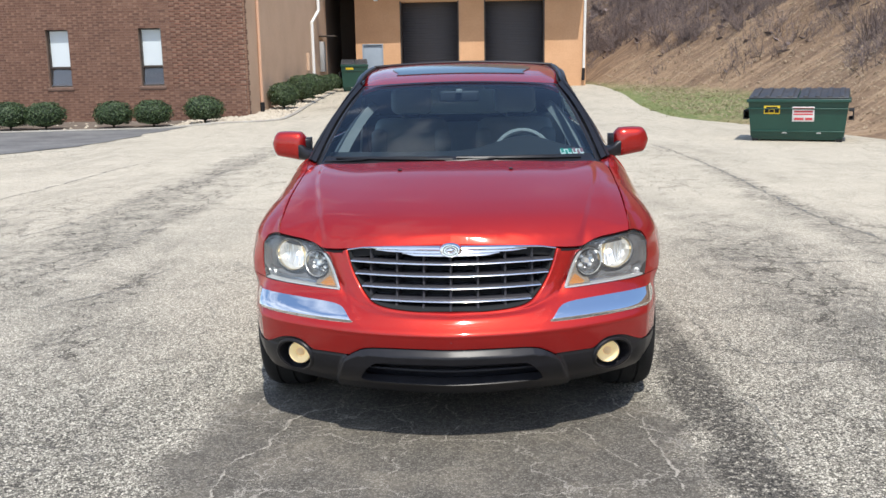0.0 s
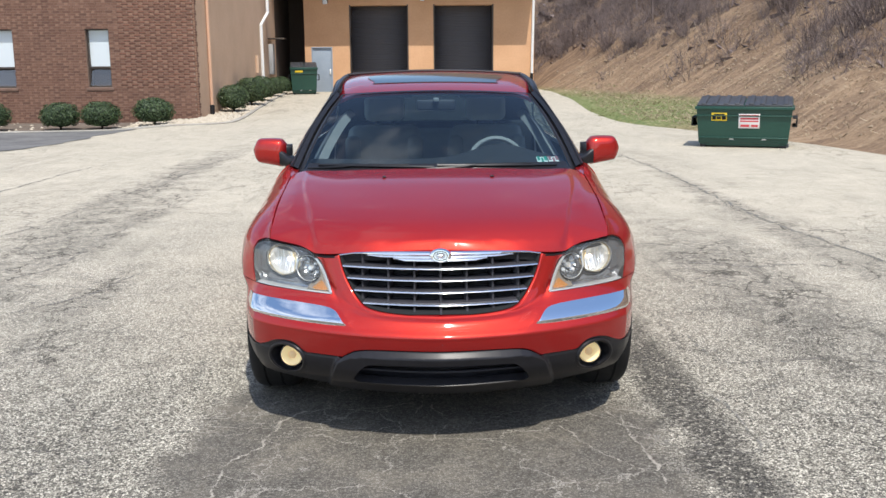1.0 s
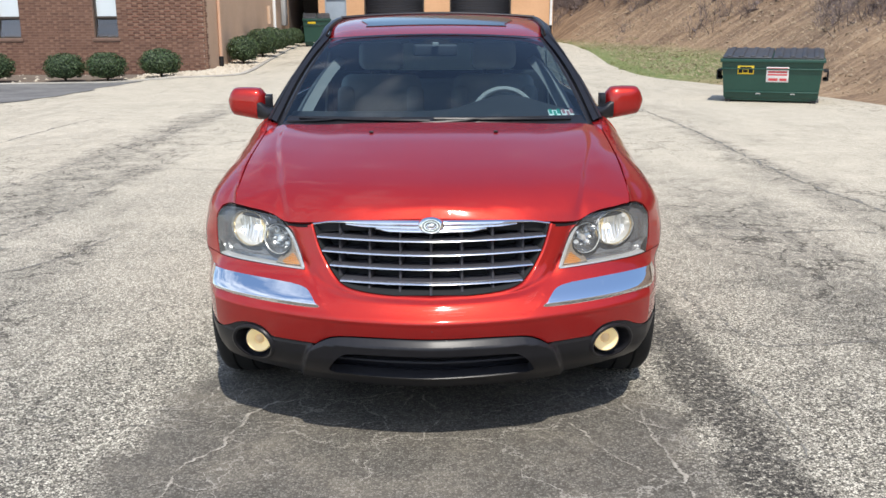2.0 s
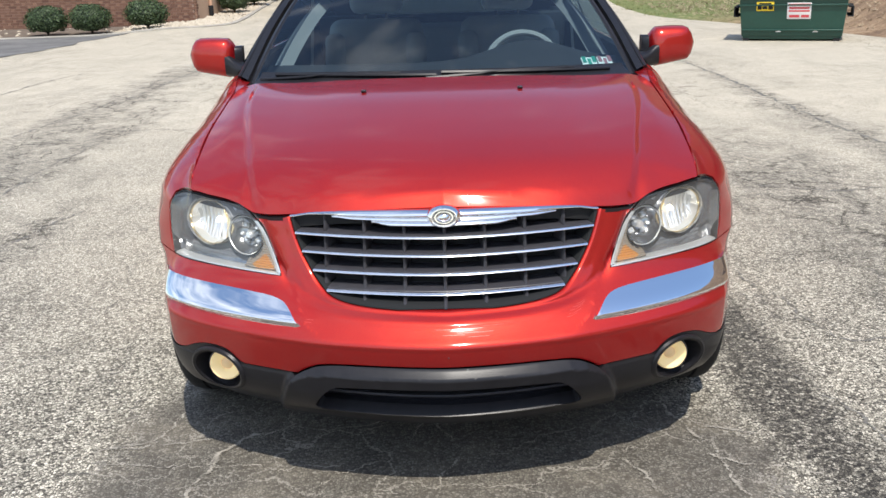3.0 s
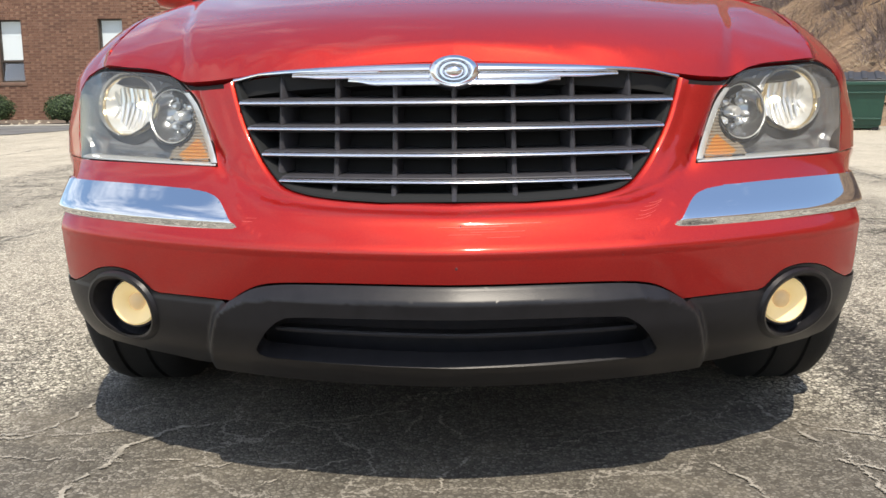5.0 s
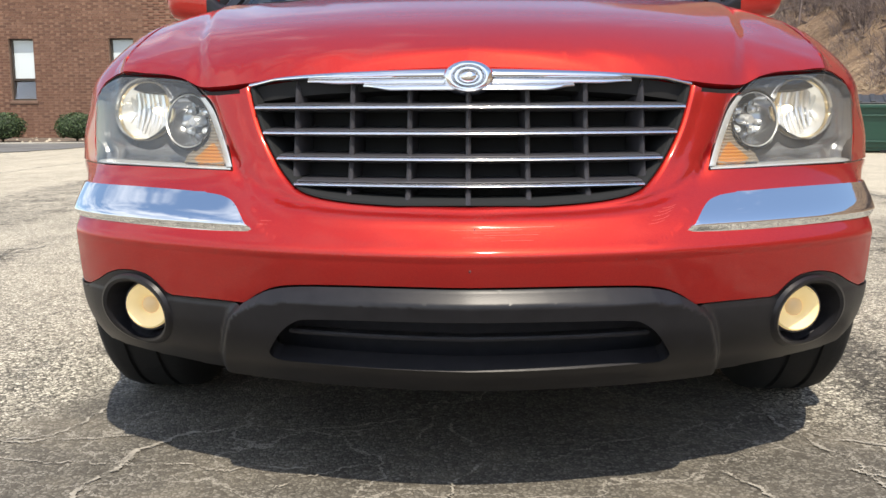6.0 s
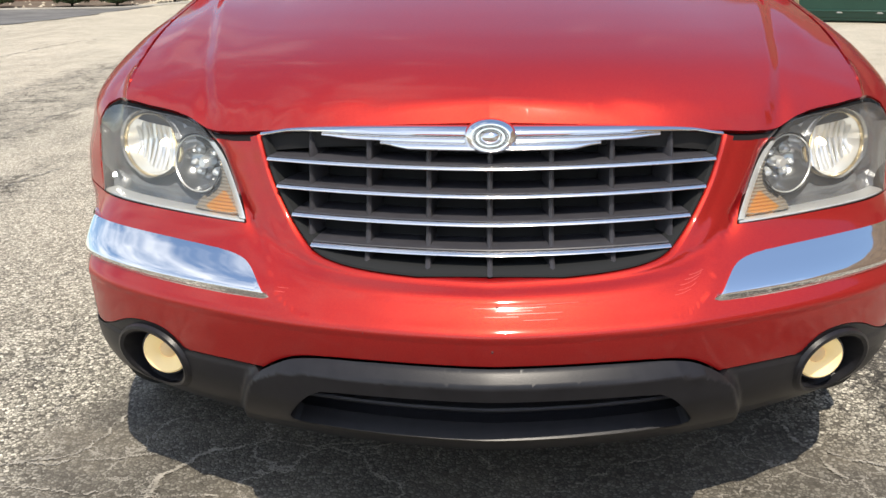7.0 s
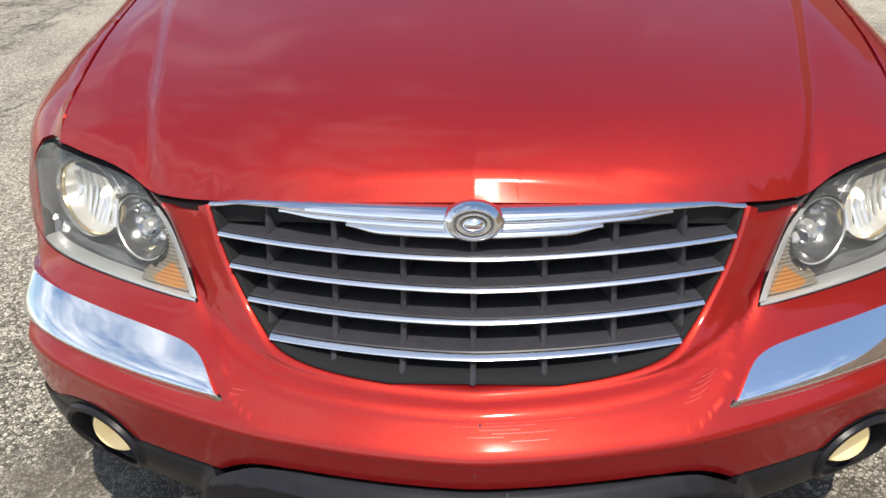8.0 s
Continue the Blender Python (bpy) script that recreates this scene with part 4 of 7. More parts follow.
tagged(new("undergrowth", merged("undergrowth", small, spots, M_TWIG)), "matted bare undergrowth over the upper bank", "undergrowth", "", "stuff")
for i in range(22):
    y = rng.uniform(17, 52)
    ob = tagged(new("sapling", tube("sapling", [(0, 0, -0.2), (0.05, 0.02, 1.4), (-0.04, 0.1, 2.9), (0.06, 0.06, 4.4), (0.0, 0.12, 5.6)], [0.05, 0.04, 0.03, 0.02, 0.008], M_TWIG, 6)), "bare slender tree trunk on the bank", "tree", "bare trees on the bank")
    ob.matrix_world = Matrix.Translation(hill(TOE(y) + rng.uniform(4.0, 11.0), y)) @ pose(0, 0, 0, rng.uniform(-9, 9), rng.uniform(-14, 2), rng.uniform(0, 360))
rock_places = [hill(TOE(y) + s, y) for s, y in zip(rng.uniform(-0.2, 5.0, 260), rng.uniform(12, 48, 260))]
M_CLOD = mottled("earth_clod", (0.22, 0.155, 0.10), (0.36, 0.28, 0.19), 5, 0.95, 6, 0.6, 0.02)
tagged(new("clods", stones_mesh("clods", rock_places, 0.03, 0.13, M_CLOD, 8)), "earth clods and stones on the bank", "stones", "", "stuff")


# wooded ridge behind the yard
M_RIDGE = mottled("far_woods", (0.050, 0.045, 0.030), (0.13, 0.11, 0.075), 0.12, 0.95, 12, 0.8, 1.0)
ridge_rows = []
for a in np.linspace(-2.6, 2.6, 120):
    r0 = 95
    x, y = r0 * math.sin(a), 5 - r0 * math.cos(a)
    h = 0.4 + 2.6 * noise.noise((a * 3.1, 0, 0)) + 1.3 * noise.noise((a * 17, 2, 0)) + 0.7 * noise.noise((a * 60, 5, 0))
    ridge_rows.append([(x, y, -9.5), (x * 1.03, (y - 5) * 1.03 + 5, h - 3.0), (x * 1.10, (y - 5) * 1.10 + 5, h)])
tagged(new("backdrop", ribbon("backdrop", ridge_rows, M_RIDGE)), "low wooded ridge in the distance", "woods", "", "structure")


# ---- shrubs along the buildings ----
M_LEAF = island_mottle("shrub_leaf", (0.018, 0.040, 0.012), (0.075, 0.115, 0.040), 0.55)
M_BARK = mottled("shrub_bark", (0.06, 0.045, 0.03), (0.11, 0.085, 0.06), 20, 0.9, 5, 0.5, 0.004)


def shrub_crown(seed, n=3600):
    r = np.random.default_rng(seed)
    verts, faces = [], []
    for _ in range(n):
        d = r.normal(0, 1, 3)
        d /= np.linalg.norm(d)
        if d[2] < -0.75:
            continue
        lump = 1 + 0.16 * noise.noise(d * 2.6 + seed) + 0.10 * noise.noise(d * 7.0 + seed)
        k = lump * (1 - abs(r.normal(0, 0.10)))
        c = np.array((d[0] * 0.60, d[1] * 0.55, 0.43 + d[2] * 0.40)) * np.array((k, k, 1)) + np.array((0, 0, d[2] * 0.3 * (k - 1)))
        a = r.normal(0, 1, 3)
        a = a - 0.5 * d * np.dot(a, d)
        a /= np.linalg.norm(a)
        b = np.cross(a, d + 0.5 * r.normal(0, 1, 3))
        b /= max(np.linalg.norm(b), 1e-6)
        s = r.uniform(0.018, 0.036)
        o = len(verts)
        verts += [c - a * s, c + b * s * 0.55 + d * s * 0.2, c + a * s, c - b * s * 0.55]
        faces += [[o, o + 1, o + 2], [o, o + 2, o + 3]]
    return mesh_of("crown", verts, faces, M_LEAF, False)


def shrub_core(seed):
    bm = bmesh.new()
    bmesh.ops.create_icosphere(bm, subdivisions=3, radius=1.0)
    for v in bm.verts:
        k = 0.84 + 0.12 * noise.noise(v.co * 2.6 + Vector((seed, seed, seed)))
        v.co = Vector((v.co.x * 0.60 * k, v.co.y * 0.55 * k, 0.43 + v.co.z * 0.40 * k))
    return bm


# darker leaf copy: the shade deep in the crown is painted into it
M_SHADE_LEAF = island_mottle("shaded_inner_leaf", (0.010, 0.020, 0.007), (0.020, 0.034, 0.012), 0.8)
shrubs = []
for k in range(2):
    sh = root("shrub", (0, 0, 0), "rounded dark-green clipped shrub in the gravel bed", "shrub", "shrubs along the buildings")
    part("crown", shrub_crown(31 + k), M_LEAF, sh)
    part("shaded_core", shrub_core(31 + k), M_SHADE_LEAF, sh)
    part("trunk", tube("trunk", [(0, 0, -0.08), (0.01, 0, 0.1), (0, 0.02, 0.3)], [0.05, 0.04, 0.03], M_BARK, 7), M_BARK, sh)
    shrubs.append(sh)
SHRUB_SPOTS = [(-7.75, 27.2, 0.95, 1.0), (-9.05, 26.7, 0.95, 0.98), (-10.1, 26.5, 0.94, 0.98), (-11.9, 26.25, 0.93, 1.0), (-12.85, 26.15, 0.96, 1.0), (-15.0, 26.0, 0.95, 1.0),
               (-6.50, 32.1, 0.94, 1.18), (-6.46, 35.2, 1.0, 1.22), (-6.48, 37.3, 0.98, 1.2), (-6.5, 40.2, 0.9, 1.05), (-6.5, 42.3, 0.92, 1.0)]
for i, (x, y, k, tall) in enumerate(SHRUB_SPOTS):
    m = Matrix.Translation((x, y, ground_z(x, y) + 0.02)) @ pose(0, 0, 0, 0, 0, 73 * i)
    ob = shrubs[i] if i < 2 else copy_thing(shrubs[i % 2], m)
    ob.matrix_world = m
    ob.scale = (k, k, k * tall)


# ---- waste containers ----
M_GREEN = mottled("green_painted_steel", (0.007, 0.044, 0.031), (0.012, 0.060, 0.042), 1.6, 0.42, 14, 0.15, 0.002)
M_LID = mottled("black_lid_plastic", (0.03, 0.032, 0.036), (0.06, 0.062, 0.068), 2, 0.5, 10, 0.2, 0.002)
M_YELLOW = shader("yellow_sticker", (0.72, 0.50, 0.02), 0.5)
M_RED_INK = shader("red_print", (0.55, 0.06, 0.07), 0.5)
M_PAPER = shader("white_sticker", (0.75, 0.73, 0.71), 0.5)


def dumpster(m, w, d, h, label, signs):
    """A front-load container; its own x runs along the front from the middle, y to the back."""
    r = root("dumpster", (0, 0, 0), label, "dumpster", "waste containers")
    bm = bmesh.new()
    half, low = w / 2, w / 2 - 0.06
    prof = [(-d / 2 + 0.10, 0.08), (-d / 2, h * 0.80), (-d / 2, h * 0.86), (d / 2, h), (d / 2, 0.08)]
    left = [bm.verts.new((-half if z > 0.2 else -low, y, z)) for y, z in prof]
    right = [bm.verts.new((half if z > 0.2 else low, y, z)) for y, z in prof]
    bm.faces.new(left[::-1])
    bm.faces.new(right)
    for i in range(len(prof)):
        j = (i + 1) % len(prof)
        bm.faces.new((left[i], left[j], right[j], right[i]))
    bmesh.ops.recalc_face_normals(bm, faces=bm.faces)
    bmesh.ops.bevel(bm, geom=list(bm.edges), offset=0.012, segments=1, affect="EDGES")
    part("body", bm, M_GREEN, r)
    part("rim", join_bm(box_bm((-half - 0.025, -d / 2 - 0.035, h * 0.80), (half + 0.025, -d / 2 + 0.02, h * 0.87), 0.01), box_bm((-half - 0.03, -d / 2, h * 0.80), (-half + 0.01, d / 2, h * 0.86), 0.01), box_bm((half - 0.01, -d / 2, h * 0.80), (half + 0.03, d / 2, h * 0.86), 0.01)), M_GREEN, r)
    part("base_rail", box_bm((-low + 0.02, -d / 2 + 0.13, 0.03), (low - 0.02, d / 2 - 0.02, 0.10), 0.01), M_GREEN, r)
    part("front_rib", box_bm((-half - 0.005, -d / 2 - 0.012, h * 0.66), (half + 0.005, -d / 2 + 0.03, h * 0.685), 0.004), M_GREEN, r)
    part("front_rib", box_bm((-low - 0.01, -d / 2 + 0.055, 0.18), (low + 0.01, -d / 2 + 0.10, 0.205), 0.004), M_GREEN, r)
    for s in (-1, 1):
        pocket = [box_bm((s * (half + 0.045) - 0.045, -d / 2 + 0.1, zz), (s * (half + 0.045) + 0.045, d / 2 - 0.1, zz + 0.02), 0.004) for zz in (h * 0.45, h * 0.62)]
        pocket.append(box_bm((s * (half + 0.08) - 0.012, -d / 2 + 0.1, h * 0.45), (s * (half + 0.08) + 0.012, d / 2 - 0.1, h * 0.64), 0.004))
        part("fork_pocket", join_bm(*pocket), M_DARK, r)
        lid = part("lid", transformed(box_bm((-half * 0.5 + 0.01, -d / 2 - 0.02, 0), (half * 0.5 - 0.01, d / 2, 0.03), 0.01), Matrix.Translation((s * half * 0.5, 0, h * 0.945)) @ pose(0, 0, 0, math.degrees(math.atan2(h * 0.14, d)))), M_LID, r, "black ribbed plastic lid")
        for k in range(4):
            part("lid_rib", transformed(box_bm((-0.045, -d / 2 - 0.01, 0.03), (0.045, d / 2 - 0.05, 0.055), 0.012), Matrix.Translation((s * half * 0.5 + (k - 1.5) * half * 0.235, 0, h * 0.945)) @ pose(0, 0, 0, math.degrees(math.atan2(h * 0.14, d)))), M_LID, lid)
    slope = math.degrees(math.atan2(0.10, h * 0.72))
    front = lambda zz: -d / 2 + 0.10 - (zz - 0.08) / (h * 0.80 - 0.08) * 0.10 - 0.004
    for x0, x1, z0, z1, mat_, bars in signs:
        sg = part("sign", transformed(box_bm((x0, -0.004, 0), (x1, 0, z1 - z0), 0.001, 1), Matrix.Translation((0, front(z0), z0)) @ pose(0, 0, 0, slope)), mat_, r, "warning sticker with unreadable print")
        for a0, a1, b0, b1, ink in bars:
            part("print_bar", transformed(box_bm((x0 + a0 * (x1 - x0), -0.007, b0 * (z1 - z0)), (x0 + a1 * (x1 - x0), -0.0035, b1 * (z1 - z0))), Matrix.Translation((0, front(z0), z0)) @ pose(0, 0, 0, slope)), ink, sg)
    for x in (-0.12 * w, 0.22 * w):
        tri = bmesh.new()
        vs = [tri.verts.new((x + a * 0.05, front(0.15) - 0.006 - 0.0 * b, 0.155 + b * 0.05)) for a, b in ((-1, 0), (1, 0), (0, 1))]
        tri.faces.new(vs)
        ex = bmesh.ops.extrude_face_region(tri, geom=list(tri.faces))
        bmesh.ops.translate(tri, verts=[v for v in ex["geom"] if isinstance(v, bmesh.types.BMVert)], vec=(0, 0.02, 0))
        part("reflector", tri, M_PAPER, r)
    for x in (-low + 0.08, low - 0.08):
        for y in (-d / 2 + 0.2, d / 2 - 0.15):
            part("skid", box_bm((x - 0.05, y - 0.08, 0.0), (x + 0.05, y + 0.08, 0.05)), M_DARK, r)
    r.matrix_world = m
    return r


red_bars = [(0.04, 0.96, 0.82, 0.95, M_RED_INK), (0.08, 0.92, 0.62, 0.74, M_RED_INK), (0.06, 0.94, 0.45, 0.55, M_RED_INK), (0.10, 0.52, 0.10, 0.26, M_RED_INK), (0.60, 0.92, 0.10, 0.26, M_RED_INK)]
yellow_bars = [(0.15, 0.85, 0.72, 0.86, M_DARK), (0.06, 0.30, 0.15, 0.55, M_DARK), (0.34, 0.62, 0.2, 0.5, M_DARK), (0.68, 0.94, 0.15, 0.55, M_DARK)]
mid_front = Vector((6.05, 18.68, 0))
yaw = math.degrees(math.atan2(19.17 - 19.80, 7.14 - 5.48))
dumpster(Matrix.Translation(mid_front) @ pose(0, 0, 0, 0, 0, yaw) @ Matrix.Translation((0, 0.46, 0)), 1.78, 1.10, 0.92,
         "green steel dumpster with black lids on the asphalt beside the bank",
         [(-0.60, -0.31, 0.52, 0.68, M_YELLOW, yellow_bars), (-0.09, 0.30, 0.38, 0.66, M_PAPER, red_bars)])
dumpster(Matrix.Translation((-5.5, 42.6, ground_z(-5.5, 42.6))) @ pose(0, 0, 0, 0, 0, 8), 1.15, 1.0, 1.32, "small green dumpster near the warehouse door", [(-0.38, -0.05, 0.93, 1.03, M_YELLOW, [])])


# ---- the car: its outer surface ----
NOSE = hermite([(0.18, 4.345), (0.235, 4.285), (0.292, 4.215), (0.35, 4.176), (0.405, 4.162), (0.455, 4.152), (0.50, 4.144),
                (0.518, 4.142), (0.527, 4.149), (0.537, 4.160), (0.57, 4.193), (0.605, 4.235), (0.635, 4.268), (0.665, 4.289), (0.70, 4.303), (0.76, 4.320),
                (0.83, 4.340), (0.87, 4.368), (0.92, 4.42)])
FLANK = 4.30


def plan_depth(x):
    x = abs(x)
    return 0.05 * (math.sqrt(x * x + 0.0004) - 0.02) + 0.39 * x * x + 0.32 * x ** 16


def plan_table():
    """The body's outline from above, by its length from the middle: x, y behind the nose, and the outward normal."""
    pts = [(x, plan_depth(x)) for x in np.linspace(0, 1.0, 401)]
    x0, y0 = pts[-1]
    for t in np.linspace(0.02, 1, 40):
        y = y0 + 0.24 * t
        pts.append((x0 + 0.006 * (1 - (1 - t) ** 3), y))
    for t in np.linspace(0.02, 1, 30):
        pts.append((1.006 - 0.002 * t, y0 + 0.24 + 1.2 * t))
    pts = np.array(pts)
    seg = np.hypot(*np.diff(pts, axis=0).T)
    length = np.r_[0, np.cumsum(seg)]
    tang = np.gradient(pts, length, axis=0)
    tang /= np.linalg.norm(tang, axis=1)[:, None]
    return length, pts, tang


PLAN_U, PLAN_XY, PLAN_T = plan_table()


def along(x):
    """Length along the plan's outline at half-width x."""
    return math.copysign(float(np.interp(abs(x), PLAN_XY[:401, 0], PLAN_U[:401])), x)


CORNER_IN, CORNER_OUT = along(0.875), along(0.99)
SHOULDER = hermite([(4.50, 0.850), (4.63, 0.868), (4.73, 0.913), (4.91, 0.975), (5.2, 1.034), (5.56, 1.085), (6.0, 1.100), (7.0, 1.11), (9.3, 1.12)])
TOP_X = hermite([(4.5, 0.806), (4.8, 0.806), (5.1, 0.806), (5.3, 0.806), (5.45, 0.809), (5.7, 0.845), (6.0, 0.872), (7.5, 0.885), (8.6, 0.875), (9.3, 0.86)])


def body(u, z, out=0.0):
    """A place on the front, corner and fender surface."""
    s, a = (1.0 if u >= 0 else -1.0), abs(u)
    x = float(np.interp(a, PLAN_U, PLAN_XY[:, 0]))
    y = float(np.interp(a, PLAN_U, PLAN_XY[:, 1]))
    tx = float(np.interp(a, PLAN_U, PLAN_T[:, 0]))
    ty = float(np.interp(a, PLAN_U, PLAN_T[:, 1]))
    front = min(1.0, tx / 0.6)
    flank = min(max((ty - 0.7) / 0.25, 0.0), 1.0)
    yy = y + FLANK + (NOSE(z) - FLANK) * front
    # the fender swells out beside the headlight
    yy -= 0.10 * step(CORNER_IN, CORNER_OUT, a) * step(0.585, 0.66, z) * (1 - 0.92 * step(0.70, 0.85, z))
    d = (SHOULDER(yy) - z) / (0.11 + 0.17 * step(4.72, 5.25, yy))
    if d < 1 and a > 0.80:
        q = 1 - (1 - (1 - max(d, 0.0)) ** 1.7) ** 0.78
        x -= max(x - TOP_X(yy), 0.0) * q
    if z < 0.45:
        x -= 0.05 * ((0.45 - z) / 0.25) ** 2 * flank
    return (s * (x + ty * out), yy - tx * out, z)


def u_at(y, z):
    """The length along the outline where the surface at height z is at depth y."""
    lo, hi = along(0.6), PLAN_U[-1]
    for _ in range(40):
        mid = (lo + hi) / 2
        lo, hi = (mid, hi) if body(mid, z)[1] < y else (lo, mid)
    return (lo + hi) / 2


def xz(points):
    """(half-width, height) points as (length along the outline, height)."""
    return [(along(x), z) for x, z in points]


def mirrored(points):
    return [(-p[0], p[1]) for p in points][::-1]


RISE = hermite([(-0.05, -0.06), (0.0, 0.0), (0.02, 0.019), (0.06, 0.044), (0.12, 0.073), (0.255, 0.117), (0.40, 0.152), (0.545, 0.182), (0.8, 0.226), (1.02, 0.247), (1.3, 0.26)])
DIP = hermite([(0.0, 0.002), (0.2, 0.009), (0.35, 0.018), (0.454, 0.031), (0.53, 0.038), (0.578, 0.037), (0.62, 0.019), (0.66, 0.010), (0.74, 0.003), (0.82, 0.0)])
LIP_Y = hermite([(0.0, 4.366), (0.2, 4.380), (0.35, 4.405), (0.454, 4.438), (0.575, 4.494), (0.66, 4.556), (0.74, 4.608), (0.805, 4.652), (0.9, 4.72)])
CREASE = hermite([(0.0, 0.553), (0.05, 0.578), (0.12, 0.600), (0.275, 0.637), (0.40, 0.667), (0.51, 0.690), (0.8, 0.715), (1.2, 0.72)])


def bonnet(x, y, out=0.0):
    """The hood's surface, its sides brought level with the fenders."""
    a = abs(x)
    lift = SHOULDER(y) + 0.001 - crown(0.80, y)
    return (x, y, crown(a, y) + lift * step(0.50, 0.80, a) * step(4.60, 4.74, y) + out)


def crown(a, y):
    d = y - LIP_Y(a)
    z = 0.862 + RISE(d) * (1.01 - 0.115 * (a / 0.8) ** 2) - DIP(a) * math.exp(-max(d, 0) / 0.09)
    c = CREASE(max(d, 0.0))
    z += 0.0095 * step(c + 0.017, c - 0.017, a) * step(0.0, 0.03, d) * step(0.95, 0.60, d)
    z -= 0.011 * step(0.12, 0.0, 0.83 - a) * step(0.05, 0.2, d)
    return z


# ---- the car: front panels ----
CAR = root("car", (0, 6.65, 0), "red metallic crossover wagon on worn asphalt, fog lamps lit", "car")

GRILLE_EDGE = [(0.0, 0.594), (0.14, 0.597), (0.225, 0.601), (0.29, 0.608), (0.335, 0.620), (0.365, 0.642), (0.393, 0.676), (0.425, 0.732), (0.444, 0.783), (0.456, 0.826)]
LAMP_INNER = [(0.574, 0.8145), (0.545, 0.789), (0.523, 0.742), (0.490, 0.655)]
LAMP_TOP = [(0.574, 0.8145), (0.603, 0.836), (0.656, 0.851), (0.741, 0.860), (0.80, 0.862), (0.850, 0.857), (0.880, 0.842)]
LAMP_OUTER = [(0.880, 0.842), (0.893, 0.80), (0.897, 0.74), (0.890, 0.69), (0.880, 0.656)]
LAMP_BASE = [(0.880, 0.656), (0.72, 0.657), (0.60, 0.656), (0.490, 0.655)]
SKIRT_TOP = [(0.602, 0.4035), (0.508, 0.4045), (0.436, 0.4035)]
HUMP_TOP = [(0.436, 0.4035), (0.408, 0.423), (0.372, 0.440), (0.325, 0.448), (0.236, 0.452), (0.131, 0.4535), (0.0, 0.4535)]
FOG_ARC = [(0.842, 0.397), (0.808, 0.412), (0.770, 0.433), (0.735, 0.444), (0.699, 0.447), (0.662, 0.441), (0.634, 0.423), (0.618, 0.409), (0.602, 0.4035)]
AXLE_FRONT, AXLE_REAR, WHEEL_R = 5.11, 8.06, 0.366


def arch_u(z, axle=AXLE_FRONT, r=0.405):
    return u_at(axle - math.sqrt(max(r * r - (z - 0.37) ** 2, 0.0)), z)


LAMP_LID = [(x, z - 0.009 * step(0.60, 0.70, x)) for x, z in LAMP_TOP]


def half_bumper():
    edge = mouth_offset(0.0185)
    edge += xz([(0.470, 0.812), (0.53, 0.8075), (0.574, 0.8085)])
    edge += xz(curve([(x, z) for x, z in LAMP_INNER[:-1]] + [(0.4895, 0.6540)], 5))[1:]
    edge += xz(curve([(0.4895, 0.6540), (0.60, 0.6550), (0.72, 0.6555), (0.884, 0.6535)], 6))[1:]
    edge += [(arch_u(0.652), 0.652)]
    edge += [(arch_u(z), z) for z in np.linspace(0.63, 0.40, 8)]
    edge += xz(curve([(x, z + 0.002) for x, z in FOG_ARC], 4))
    edge += xz(curve([(x, z + 0.002) for x, z in SKIRT_TOP], 3))[1:]
    edge += xz(curve([(x, z + 0.002) for x, z in HUMP_TOP], 5))[1:]
    return edge


def ring_out(right):
    """A closed outline from a half that starts and ends in the middle."""
    return right + [(-a, b) for a, b in right[::-1]][1:-1]


MOUTH = np.array(xz(curve(GRILLE_EDGE, 10)))
MOUTH_T = np.gradient(MOUTH, axis=0)
MOUTH_T /= np.linalg.norm(MOUTH_T, axis=1)[:, None]
MOUTH_T[0] = (1.0, 0.0)


def mouth_offset(w):
    """The mouth's edge moved outward over the body by w."""
    return [(float(q[0] + t[1] * w), float(q[1] - t[0] * w)) for q, t in zip(MOUTH, MOUTH_T)]


VALLEY = np.array(xz(curve([(0.560, 0.825), (0.538, 0.76), (0.500, 0.69), (0.460, 0.642), (0.420, 0.618), (0.370, 0.605), (0.31, 0.595), (0.2, 0.588), (0.0, 0.584)], 6)))
UPPER_RIDGE = np.array(xz(curve([(0.470, 0.660), (0.455, 0.640), (0.432, 0.618), (0.391, 0.598), (0.350, 0.586), (0.296, 0.578), (0.218, 0.573), (0.125, 0.571), (0.0, 0.570)], 6)))
CHIN = np.array(xz(curve([(0.436, 0.618), (0.430, 0.604), (0.421, 0.584), (0.405, 0.561), (0.379, 0.543), (0.345, 0.531), (0.30, 0.5265), (0.2, 0.5235), (0.1, 0.522), (0.0, 0.521)], 6)))
CHIN_X, CHIN_Z = CHIN[::-1, 0], CHIN[::-1, 1]


def line_gap(p, line):
    """How far p is from a line of points."""
    d = np.diff(line, axis=0)
    t = np.clip(((p - line[:-1]) * d).sum(1) / (d * d).sum(1), 0, 1)
    return float(np.min(np.hypot(*(line[:-1] + d * t[:, None] - p).T)))


